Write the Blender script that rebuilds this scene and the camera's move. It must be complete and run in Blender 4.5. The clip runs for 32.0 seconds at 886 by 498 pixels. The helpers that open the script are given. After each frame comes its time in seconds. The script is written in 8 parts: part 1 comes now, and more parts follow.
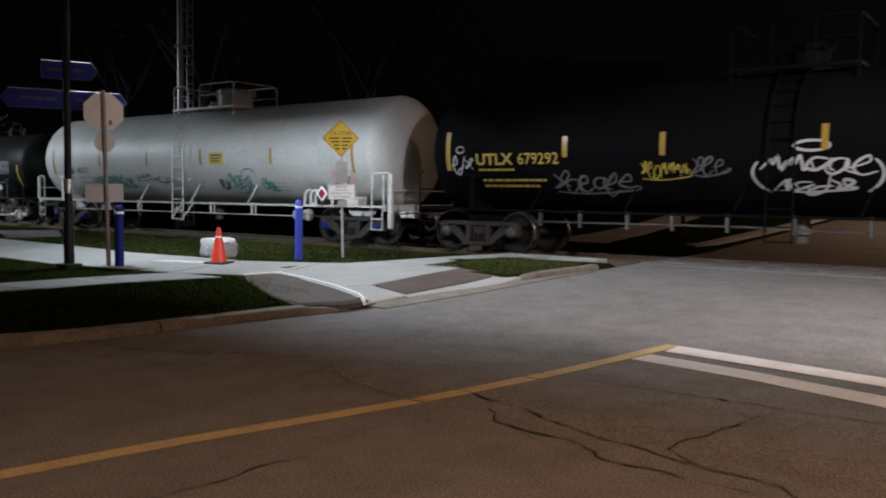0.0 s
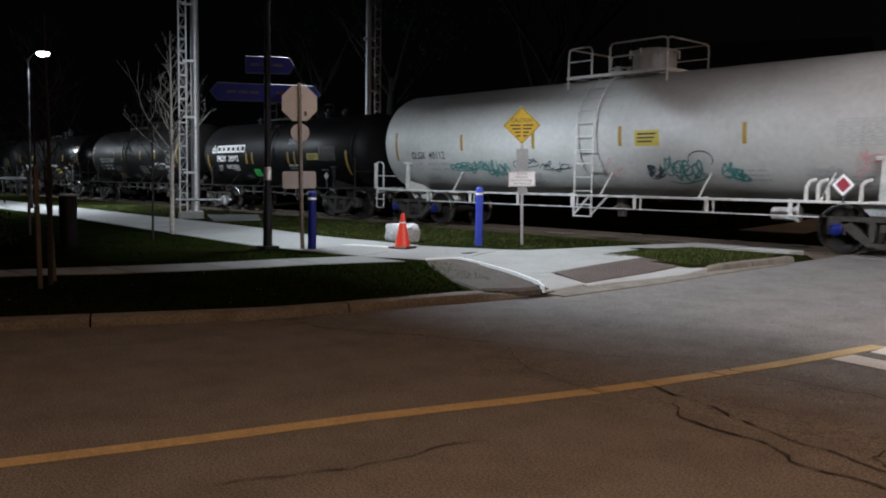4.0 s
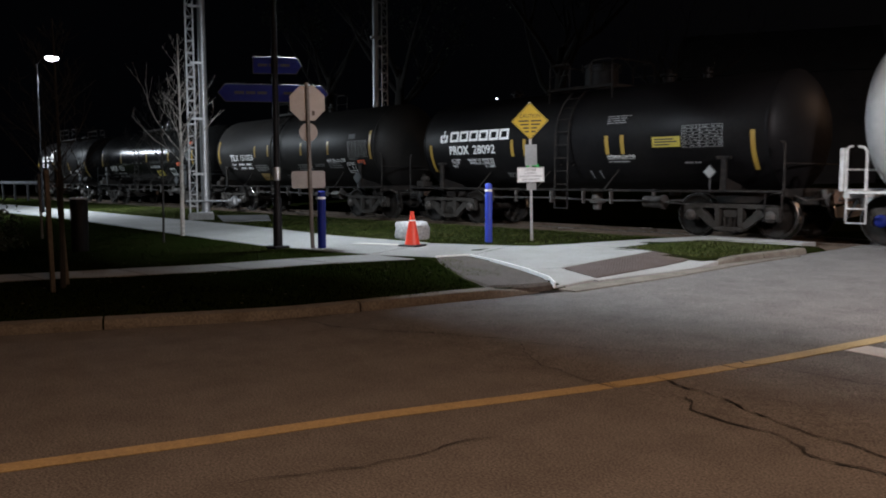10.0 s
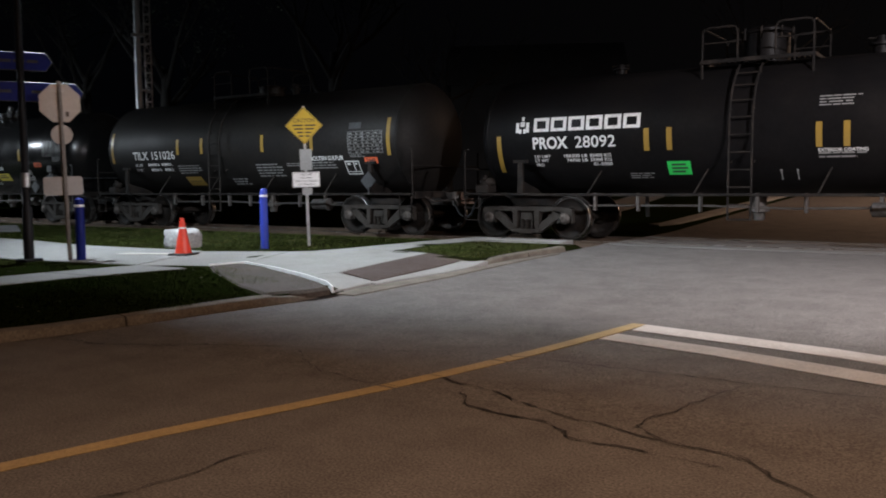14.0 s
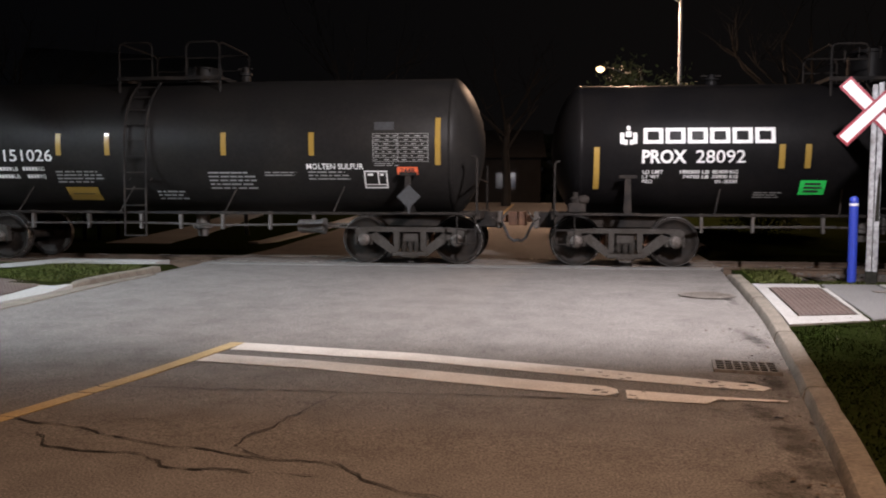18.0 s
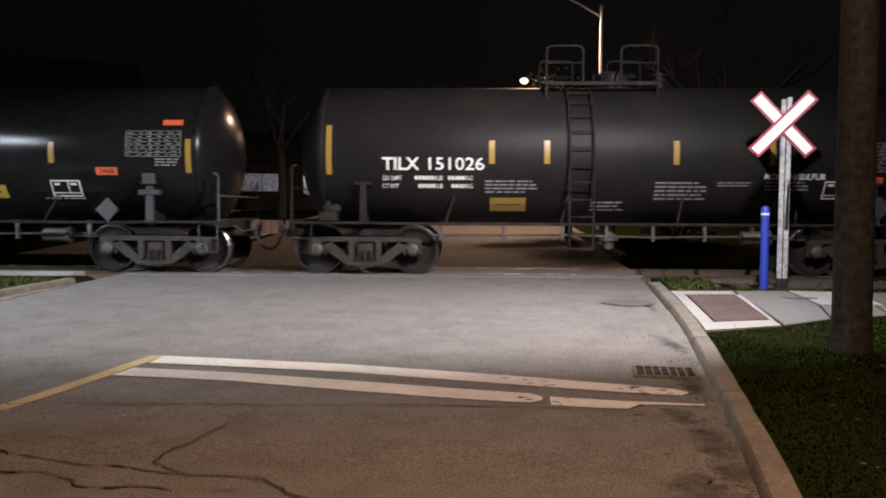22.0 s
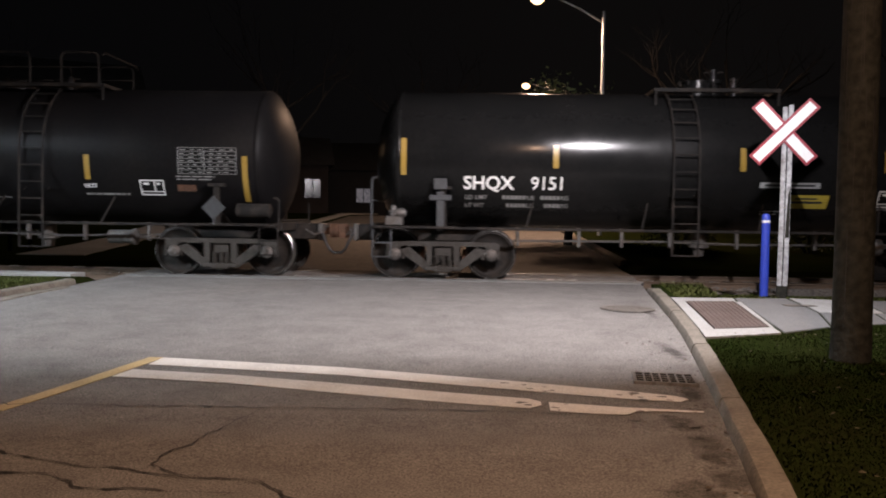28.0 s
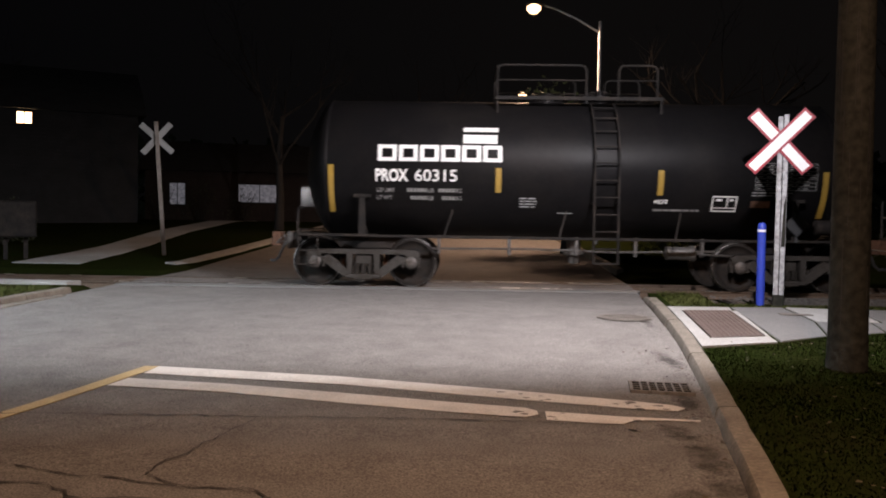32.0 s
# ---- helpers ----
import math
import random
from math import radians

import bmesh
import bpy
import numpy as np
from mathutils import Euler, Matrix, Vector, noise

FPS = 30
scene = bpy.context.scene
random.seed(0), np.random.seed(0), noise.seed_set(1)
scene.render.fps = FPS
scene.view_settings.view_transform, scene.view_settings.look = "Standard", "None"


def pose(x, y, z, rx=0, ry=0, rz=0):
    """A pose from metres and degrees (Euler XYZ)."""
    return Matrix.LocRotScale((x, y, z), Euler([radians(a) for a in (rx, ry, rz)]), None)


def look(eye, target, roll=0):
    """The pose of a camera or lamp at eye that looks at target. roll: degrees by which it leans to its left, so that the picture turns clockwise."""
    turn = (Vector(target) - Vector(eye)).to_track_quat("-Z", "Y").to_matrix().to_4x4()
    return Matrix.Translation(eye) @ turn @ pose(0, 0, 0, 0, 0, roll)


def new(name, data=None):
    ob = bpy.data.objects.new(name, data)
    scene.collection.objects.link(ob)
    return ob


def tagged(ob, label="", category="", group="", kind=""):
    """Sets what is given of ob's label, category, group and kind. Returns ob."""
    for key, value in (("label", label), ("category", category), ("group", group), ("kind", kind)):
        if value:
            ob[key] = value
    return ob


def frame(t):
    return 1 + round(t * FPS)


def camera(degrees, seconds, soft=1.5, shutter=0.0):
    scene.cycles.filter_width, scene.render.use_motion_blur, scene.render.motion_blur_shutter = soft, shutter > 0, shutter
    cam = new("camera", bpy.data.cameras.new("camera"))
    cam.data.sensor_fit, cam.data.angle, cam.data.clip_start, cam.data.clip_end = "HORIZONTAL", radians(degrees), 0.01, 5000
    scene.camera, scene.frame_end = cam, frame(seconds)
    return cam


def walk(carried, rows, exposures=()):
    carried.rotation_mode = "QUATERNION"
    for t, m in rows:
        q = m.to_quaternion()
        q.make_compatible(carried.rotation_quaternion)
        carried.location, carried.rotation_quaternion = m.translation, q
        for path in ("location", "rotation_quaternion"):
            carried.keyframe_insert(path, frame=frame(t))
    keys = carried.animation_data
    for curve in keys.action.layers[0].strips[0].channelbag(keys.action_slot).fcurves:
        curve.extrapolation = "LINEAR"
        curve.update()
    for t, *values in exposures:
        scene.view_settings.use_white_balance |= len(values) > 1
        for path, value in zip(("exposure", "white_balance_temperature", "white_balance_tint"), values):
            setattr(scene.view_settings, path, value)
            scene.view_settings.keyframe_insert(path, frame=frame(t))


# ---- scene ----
cam = camera(56.3, 32.0, soft=1.9, shutter=0.5)

# Seconds, eye x, eye y, pitch, lean, yaw: a phone held at one spot and panned.
EYE = 1.45
PATH = [
    (0, -0.055, 0.075, -3.58, 0.79, 36.29),
    (0.5, -0.057, 0.073, -3.79, 0.59, 37.99),
    (1, -0.059, 0.071, -3.98, 0.69, 39.59),
    (1.5, -0.061, 0.070, -4.22, 0.97, 41.26),
    (2, -0.063, 0.068, -4.36, 1.16, 43.18),
    (2.5, -0.065, 0.065, -4.50, 1.15, 44.96),
    (3, -0.067, 0.064, -4.59, 1.12, 46.56),
    (3.5, -0.069, 0.062, -4.66, 0.98, 47.80),
    (5.5, -0.070, 0.060, -4.48, 0.62, 49.37),
    (6, -0.070, 0.060, -4.40, 0.39, 49.35),
    (6.5, -0.070, 0.060, -4.31, 0.26, 49.38),
    (7, -0.070, 0.060, -4.36, 0.14, 49.39),
    (7.5, -0.070, 0.060, -4.46, 0.07, 49.46),
    (8, -0.070, 0.060, -4.52, 0.02, 49.44),
    (8.5, -0.070, 0.060, -4.60, -0.02, 49.31),
    (9, -0.070, 0.060, -4.70, -0.07, 49.22),
    (9.5, -0.070, 0.060, -4.78, -0.13, 49.27),
    (10, -0.070, 0.060, -4.84, -0.13, 49.27),
    (10.5, -0.070, 0.061, -4.95, -0.05, 49.03),
    (11, -0.070, 0.061, -5.14, 0.04, 48.68),
    (11.5, -0.068, 0.062, -5.23, 0.01, 47.69),
    (12, -0.067, 0.064, -5.15, -0.12, 46.21),
    (12.5, -0.065, 0.066, -5.12, -0.30, 44.45),
    (13, -0.061, 0.070, -4.97, -0.48, 40.90),
    (13.5, -0.055, 0.074, -4.71, -0.53, 36.81),
    (14, -0.052, 0.077, -4.60, -0.48, 34.02),
    (14.5, -0.047, 0.080, -4.38, -0.44, 30.27),
    (15, -0.040, 0.083, -4.09, -0.39, 25.78),
    (15.5, -0.034, 0.086, -3.82, -0.17, 21.40),
    (17.5, -0.014, 0.092, -3.46, 0.11, 8.45),
    (18, -0.011, 0.092, -3.42, 0.20, 6.89),
    (18.5, -0.008, 0.092, -3.52, 0.17, 4.81),
    (19, -0.005, 0.092, -3.50, 0.15, 3.13),
    (19.5, -0.004, 0.092, -3.20, 0.18, 2.37),
    (20, -0.003, 0.092, -2.70, 0.22, 2.17),
    (20.5, -0.003, 0.093, -2.41, 0.23, 2.05),
    (21, -0.003, 0.093, -2.45, 0.23, 1.95),
    (21.5, -0.003, 0.093, -2.57, 0.22, 1.88),
    (22, -0.003, 0.093, -2.75, 0.24, 1.80),
    (22.5, -0.003, 0.093, -2.92, 0.31, 1.87),
    (23, -0.003, 0.093, -2.90, 0.37, 1.98),
    (23.5, -0.003, 0.093, -2.75, 0.41, 2.08),
    (24, -0.003, 0.092, -2.78, 0.48, 2.14),
    (24.5, -0.004, 0.092, -3.03, 0.54, 2.19),
    (25, -0.003, 0.093, -3.24, 0.58, 2.11),
    (25.5, -0.003, 0.093, -3.43, 0.63, 2.02),
    (27.5, -0.003, 0.093, -2.70, 0.71, 1.83),
    (28, -0.003, 0.093, -2.45, 0.78, 1.83),
    (28.5, -0.003, 0.093, -2.38, 0.80, 1.87),
    (29, -0.003, 0.093, -2.32, 0.81, 1.86),
    (29.5, -0.003, 0.093, -2.17, 0.80, 1.80),
    (30, -0.003, 0.093, -2.01, 0.78, 1.75),
    (30.5, -0.003, 0.093, -1.87, 0.77, 1.75),
    (31, -0.003, 0.093, -1.75, 0.79, 1.74),
    (31.5, -0.003, 0.093, -1.71, 0.83, 1.65),
    (32, -0.003, 0.093, -1.84, 0.85, 1.60),
]


def held(x, y, pitch, lean, yaw):
    m = pose(x, y, EYE, 90 + pitch, 0, yaw)
    return m @ pose(0, 0, 0, 0, 0, lean)


walk(cam, [(t, held(x, y, pitch, lean, yaw)) for t, x, y, pitch, lean, yaw in PATH],
     [(0, 0.0), (14, 0.0), (15.5, 0.10), (17.5, 0.36), (19, 0.40), (32, 0.37)])

# ---- light ----
world = bpy.data.worlds.new("night_sky")
scene.world = world
world.use_nodes = True
wn = world.node_tree
# town glow: the sky is paler and browner over the street than over the woods
sky_way = wn.nodes.new("ShaderNodeTexCoord")
sky_axes = wn.nodes.new("ShaderNodeSeparateXYZ")
sky_ramp = wn.nodes.new("ShaderNodeValToRGB")
sky_ramp.color_ramp.elements[0].position, sky_ramp.color_ramp.elements[0].color = 0.12, (0.22, 0.25, 0.36, 1)
sky_ramp.color_ramp.elements[1].position, sky_ramp.color_ramp.elements[1].color = 0.55, (1.0, 0.86, 0.84, 1)
sky_half = wn.nodes.new("ShaderNodeMath")
sky_half.operation = "MULTIPLY_ADD"
sky_half.inputs[1].default_value, sky_half.inputs[2].default_value = 0.5, 0.5
wn.links.new(sky_way.outputs["Generated"], sky_axes.inputs[0])
wn.links.new(sky_axes.outputs["X"], sky_half.inputs[0])
wn.links.new(sky_half.outputs[0], sky_ramp.inputs[0])
wn.links.new(sky_ramp.outputs["Color"], wn.nodes["Background"].inputs[0])
wn.nodes["Background"].inputs[1].default_value = 0.0026
scene.view_settings.exposure = 0.0

SODIUM = (1.0, 0.62, 0.41)
LED, LED_COOL = (1.0, 0.935, 0.98), (0.80, 0.90, 1.0)
# Cool lamps: a row along the path with one over the plaza, and one put unseen on the utility pole, turned to the
# crossing.
FLOOD, FLOOD_AIM = Vector((3.15, 8.5, 5.7)), Vector((-4.0, 13.0, 0.6))


def lamp(name, kind, m, power, colour, size=0.3, size_y=None):
    data = bpy.data.lights.new(name, kind)
    data.energy, data.color = power, colour
    if kind == "AREA":
        data.shape, data.size, data.size_y = "RECTANGLE", size, size_y or size
    else:
        data.shadow_soft_size = size
    ob = new(name, data)
    ob.matrix_world = m
    return ob


lamp("sodium_light", "AREA", pose(1.43, 1.5, 7.5), 650, SODIUM, 0.4, 0.3)
lamp("path_light", "AREA", pose(-33.32, 9.47, 5.56, 22), 1100, LED_COOL, 0.25)
lamp("far_path_light", "AREA", pose(-54.92, 9.77, 5.56, 24), 1200, LED_COOL, 0.25)
# plaza lamp heads are unseen, added on top of the wayfinding post
lamp("plaza_light", "AREA", pose(-13.80, 8.16, 5.65, 56), 820, LED_COOL, 0.22)
# added fill that evens out the light over the crossing
lamp("plaza_fill_light", "AREA", look((-13.0, 8.16, 5.65), (-4.0, 12.0, 0.6)), 1800, LED_COOL, 0.25)
lamp("flood_light", "AREA", look(FLOOD, FLOOD_AIM), 1200, LED, 0.3, 0.3)
lamp("far_street_light", "AREA", pose(2.28, 30.0, 8.6), 950, SODIUM, 0.4, 0.3)
lamp("farther_street_light", "AREA", pose(3.23, 50.0, 8.6), 400, SODIUM, 0.4, 0.3)

# ---- materials ----


def material(name, colour, rough=0.6, metal=0.0, tint=None, grain=0.25, scale=30.0, blotch=0.3, blotch_scale=1.5, bump=0.2, bump_scale=None,
             coat=0.0, emit=None, random_tint=0.0, spec=0.5):
    """A painted, worn or raw surface: two scales of noise in colour and roughness, with fine relief."""
    m = bpy.data.materials.new(name)
    m.use_nodes = True
    t = m.node_tree
    b = t.nodes["Principled BSDF"]
    L = t.links.new
    geo = t.nodes.new("ShaderNodeTexCoord")
    n1 = t.nodes.new("ShaderNodeTexNoise")
    n1.inputs["Scale"].default_value, n1.inputs["Detail"].default_value = scale, 6
    n2 = t.nodes.new("ShaderNodeTexNoise")
    n2.inputs["Scale"].default_value, n2.inputs["Detail"].default_value, n2.inputs["Roughness"].default_value = blotch_scale, 5, 0.65
    L(geo.outputs["Object"], n1.inputs["Vector"])
    L(geo.outputs["Object"], n2.inputs["Vector"])
    second = tint or tuple(c * 0.45 for c in colour)
    mix1 = t.nodes.new("ShaderNodeMix")
    mix1.data_type = "RGBA"
    mix1.inputs["A"].default_value, mix1.inputs["B"].default_value = (*colour, 1), (*second, 1)
    ramp = t.nodes.new("ShaderNodeMapRange")
    ramp.inputs["From Min"].default_value, ramp.inputs["From Max"].default_value = 0.42, 0.72
    ramp.inputs["To Max"].default_value = blotch
    L(n2.outputs["Fac"], ramp.inputs["Value"])
    L(ramp.outputs["Result"], mix1.inputs["Factor"])
    mix2 = t.nodes.new("ShaderNodeMix")
    mix2.data_type, mix2.blend_type = "RGBA", "MULTIPLY"
    mix2.inputs["Factor"].default_value = grain
    grey = t.nodes.new("ShaderNodeMapRange")
    grey.inputs["From Min"].default_value, grey.inputs["From Max"].default_value = 0.3, 0.7
    grey.inputs["To Min"].default_value, grey.inputs["To Max"].default_value = 0.2, 1.5
    L(n1.outputs["Fac"], grey.inputs["Value"])
    L(mix1.outputs["Result"], mix2.inputs["A"])
    L(grey.outputs["Result"], mix2.inputs["B"])
    last = mix2.outputs["Result"]
    if random_tint:
        info = t.nodes.new("ShaderNodeObjectInfo")
        rr = t.nodes.new("ShaderNodeMapRange")
        rr.inputs["To Min"].default_value, rr.inputs["To Max"].default_value = 1 - random_tint, 1 + random_tint
        L(info.outputs["Random"], rr.inputs["Value"])
        mix3 = t.nodes.new("ShaderNodeMix")
        mix3.data_type, mix3.blend_type = "RGBA", "MULTIPLY"
        mix3.inputs["Factor"].default_value = 1.0
        L(last, mix3.inputs["A"])
        L(rr.outputs["Result"], mix3.inputs["B"])
        last = mix3.outputs["Result"]
    L(last, b.inputs["Base Color"])
    rmap = t.nodes.new("ShaderNodeMapRange")
    rmap.inputs["To Min"].default_value, rmap.inputs["To Max"].default_value = max(0.05, rough - 0.15), min(1, rough + 0.15)
    L(n2.outputs["Fac"], rmap.inputs["Value"])
    L(rmap.outputs["Result"], b.inputs["Roughness"])
    b.inputs["Metallic"].default_value = metal
    b.inputs["Specular IOR Level"].default_value = spec
    if coat:
        b.inputs["Coat Weight"].default_value, b.inputs["Coat Roughness"].default_value = coat, 0.12
    if bump:
        bp = t.nodes.new("ShaderNodeBump")
        bp.inputs["Strength"].default_value, bp.inputs["Distance"].default_value = bump, 0.02
        n3 = n1
        if bump_scale:
            n3 = t.nodes.new("ShaderNodeTexNoise")
            n3.inputs["Scale"].default_value, n3.inputs["Detail"].default_value = bump_scale, 4
            L(geo.outputs["Object"], n3.inputs["Vector"])
        L(n3.outputs["Fac"], bp.inputs["Height"])
        L(bp.outputs["Normal"], b.inputs["Normal"])
    if emit:
        b.inputs["Emission Color"].default_value = (*emit[:3], 1)
        b.inputs["Emission Strength"].default_value = emit[3]
    return m


ASPHALT = material("asphalt", (0.158, 0.147, 0.137), 0.9, tint=(0.078, 0.071, 0.065), grain=0.85, scale=75, blotch=0.5, blotch_scale=2.4, bump=0.6, spec=0.3)
ASPHALT_PALE = material("worn_asphalt", (0.15, 0.147, 0.14), 0.85, tint=(0.10, 0.098, 0.094), grain=0.45, scale=60, blotch=0.8, blotch_scale=0.4, bump=0.45)
MUD = material("gutter_mud", (0.070, 0.061, 0.053), 0.9, tint=(0.11, 0.096, 0.083), grain=0.6, scale=40, blotch=0.9, blotch_scale=5, bump=0.5)
TAR = material("crack_tar", (0.016, 0.0145, 0.0135), 0.8, grain=0.4, bump=0.3)
CONCRETE = material("concrete", (0.26, 0.255, 0.243), 0.85, tint=(0.18, 0.173, 0.162), grain=0.35, scale=45, blotch=0.7, blotch_scale=1.1, bump=0.25, random_tint=0.07)
KERB = material("kerb_concrete", (0.156, 0.136, 0.110), 0.88, tint=(0.082, 0.069, 0.054), grain=0.45, scale=40, blotch=0.8, blotch_scale=3.2, bump=0.4, random_tint=0.08)
GREY_SLAB = material("grey_slab_concrete", (0.115, 0.114, 0.112), 0.85, tint=(0.085, 0.083, 0.08), grain=0.4, scale=45, blotch=0.7, blotch_scale=0.9, bump=0.25, random_tint=0.08)
PATHWAY = material("path_concrete", (0.26, 0.26, 0.252), 0.85, tint=(0.18, 0.18, 0.172), grain=0.4, scale=45, blotch=0.7, blotch_scale=0.7, bump=0.25, random_tint=0.06)
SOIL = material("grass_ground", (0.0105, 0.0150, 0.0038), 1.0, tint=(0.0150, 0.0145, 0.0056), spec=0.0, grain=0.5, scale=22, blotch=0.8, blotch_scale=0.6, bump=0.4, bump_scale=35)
GRAVEL = material("gravel", (0.066, 0.050, 0.038), 0.95, tint=(0.030, 0.024, 0.017), grain=0.8, scale=55, blotch=0.6, blotch_scale=2, bump=0.9, bump_scale=60)
BALLAST = material("ballast", (0.10, 0.092, 0.084), 0.95, tint=(0.05, 0.044, 0.04), grain=0.7, scale=30, blotch=0.6, blotch_scale=1.5, bump=0.9, bump_scale=24)
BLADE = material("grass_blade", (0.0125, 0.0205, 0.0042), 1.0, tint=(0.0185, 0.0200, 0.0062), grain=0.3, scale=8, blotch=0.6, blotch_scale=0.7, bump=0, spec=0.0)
BLADE_DRY = material("dry_grass_blade", (0.056, 0.070, 0.016), 0.9, tint=(0.090, 0.080, 0.034), grain=0.3, scale=8, blotch=0.8, blotch_scale=0.7, bump=0, spec=0.1)
TACTILE = material("tactile_plate", (0.070, 0.047, 0.039), 0.75, tint=(0.048, 0.033, 0.027), grain=0.4, scale=40, blotch=0.6, bump=0.2)
YELLOW_LINE = material("yellow_road_paint", (0.40, 0.295, 0.14), 0.7, tint=(0.27, 0.205, 0.11), grain=0.35, scale=60, blotch=0.7, blotch_scale=2.5, bump=0.35)
WHITE_LINE = material("white_road_paint", (0.54, 0.51, 0.47), 0.7, tint=(0.34, 0.31, 0.28), grain=0.3, scale=60, blotch=0.6, blotch_scale=2.5, bump=0.35)
STEEL = material("weathered_steel", (0.11, 0.105, 0.10), 0.6, 0.6, tint=(0.07, 0.05, 0.038), grain=0.4, scale=25, blotch=0.8, blotch_scale=3, bump=0.3)
WHEEL_STEEL = material("wheel_steel", (0.015, 0.0135, 0.0125), 0.65, 0.1, tint=(0.028, 0.021, 0.016), grain=0.4, scale=18, blotch=0.8, blotch_scale=4, bump=0.2, spec=0.12)
TREAD = material("polished_tread", (0.55, 0.54, 0.53), 0.28, 1.0, grain=0.25, scale=40, blotch=0.3, bump=0.05)
CAST = material("cast_frame", (0.044, 0.040, 0.036), 0.75, 0.1, tint=(0.026, 0.021, 0.017), grain=0.4, scale=25, blotch=0.8, blotch_scale=3, bump=0.35, spec=0.15)
RUST = material("rusty_iron", (0.12, 0.06, 0.035), 0.85, 0.3, tint=(0.05, 0.03, 0.022), grain=0.5, scale=30, blotch=0.8, blotch_scale=4, bump=0.4)
BLACK_TANK = material("black_tank_paint", (0.0068, 0.0064, 0.0068), 0.45, tint=(0.0115, 0.010, 0.0092), grain=0.25, scale=14, blotch=0.7, blotch_scale=0.8, bump=0.03, spec=0.08)
GREY_TANK = material("charcoal_tank_paint", (0.0125, 0.0115, 0.011), 0.5, tint=(0.020, 0.0175, 0.015), grain=0.25, scale=14, blotch=0.7, blotch_scale=0.8, bump=0.03, spec=0.13)
DEEP_BLACK_TANK = material("deep_black_tank_paint", (0.0035, 0.0035, 0.004), 0.65, tint=(0.006, 0.0055, 0.005), grain=0.2, scale=14, blotch=0.6, blotch_scale=0.8, bump=0.03, spec=0.02)
BLACK_IRON = material("black_painted_iron", (0.014, 0.013, 0.0125), 0.65, 0.0, tint=(0.045, 0.036, 0.03), grain=0.3, scale=25, blotch=0.7, blotch_scale=3, bump=0.15, spec=0.08)
BLACK_GLOSS = material("glossy_black_tank_paint", (0.008, 0.008, 0.008), 0.22, tint=(0.013, 0.012, 0.0115), grain=0.25, scale=14, blotch=0.5, blotch_scale=0.8, bump=0.012, bump_scale=6, spec=0.22)
WHITE_TANK = material("white_tank_paint", (0.42, 0.425, 0.412), 0.5, tint=(0.29, 0.28, 0.25), grain=0.10, scale=9, blotch=0.7, blotch_scale=0.45, bump=0.02)
WHITE_STEEL = material("white_painted_steel", (0.52, 0.52, 0.505), 0.5, tint=(0.32, 0.30, 0.27), grain=0.25, scale=20, blotch=0.6, blotch_scale=3, bump=0.1)
GREY_STEEL = material("grey_painted_steel", (0.036, 0.038, 0.041), 0.6, 0.1, tint=(0.024, 0.023, 0.022), grain=0.3, scale=20, blotch=0.6, blotch_scale=3, bump=0.15)
TABLE_MARK = material("greyed_white_stencil", (0.22, 0.22, 0.214), 0.6, tint=(0.13, 0.13, 0.126), grain=0.3, scale=35, blotch=0.6, blotch_scale=4, bump=0)
WHITE_MARK = material("white_stencil", (0.74, 0.74, 0.72), 0.6, tint=(0.55, 0.54, 0.52), grain=0.3, scale=35, blotch=0.5, blotch_scale=4, bump=0)
BLACK_MARK = material("black_stencil", (0.03, 0.03, 0.032), 0.6, grain=0.3, bump=0)
GOLD_MARK = material("yellow_stencil", (0.34, 0.26, 0.04), 0.6, tint=(0.45, 0.30, 0.05), grain=0.3, scale=35, blotch=0.5, bump=0)
AMBER = material("amber_reflector", (0.29, 0.185, 0.035), 0.35, tint=(0.21, 0.125, 0.025), grain=0.15, scale=40, blotch=0.3, bump=0.05, coat=0.5)
YELLOW_DECAL = material("yellow_decal", (0.42, 0.335, 0.05), 0.5, grain=0.15, blotch=0.2, bump=0)
ORANGE_DECAL = material("orange_decal", (0.70, 0.13, 0.05), 0.5, grain=0.15, blotch=0.2, bump=0)
GREEN_DECAL = material("green_decal", (0.03, 0.62, 0.11), 0.45, grain=0.1, blotch=0.2, bump=0)
GREY_DECAL = material("grey_decal", (0.32, 0.33, 0.33), 0.6, grain=0.2, blotch=0.4, bump=0)
TEAL = material("teal_spray_paint", (0.05, 0.20, 0.19), 0.6, tint=(0.03, 0.08, 0.09), grain=0.3, blotch=0.6, blotch_scale=4, bump=0)
DARK_SPRAY = material("dark_spray_paint", (0.04, 0.06, 0.08), 0.6, grain=0.3, blotch=0.5, bump=0)
PINK = material("faded_pink_spray_paint", (0.58, 0.36, 0.36), 0.6, grain=0.3, blotch=0.5, bump=0)
DULL_SPRAY = material("dull_silver_spray_paint", (0.10, 0.10, 0.105), 0.6, tint=(0.03, 0.03, 0.03), grain=0.5, blotch=0.8, blotch_scale=5, bump=0)
SILVER_SPRAY = material("silver_spray_paint", (0.42, 0.42, 0.43), 0.5, grain=0.3, blotch=0.4, bump=0)
RUBBER = material("rubber", (0.02, 0.02, 0.021), 0.7, grain=0.2, bump=0.1)
BLUE_POST = material("blue_plastic_post", (0.03, 0.06, 0.44), 0.45, tint=(0.03, 0.055, 0.38), grain=0.15, scale=20, blotch=0.4, blotch_scale=3, bump=0.05)
BLUE_SIGN = material("blue_sign_face", (0.007, 0.014, 0.125), 0.5, grain=0.15, blotch=0.2, bump=0, spec=0.15)
BLACK_POST = material("black_painted_post", (0.010, 0.010, 0.011), 0.5, grain=0.2, bump=0.05, spec=0.12)
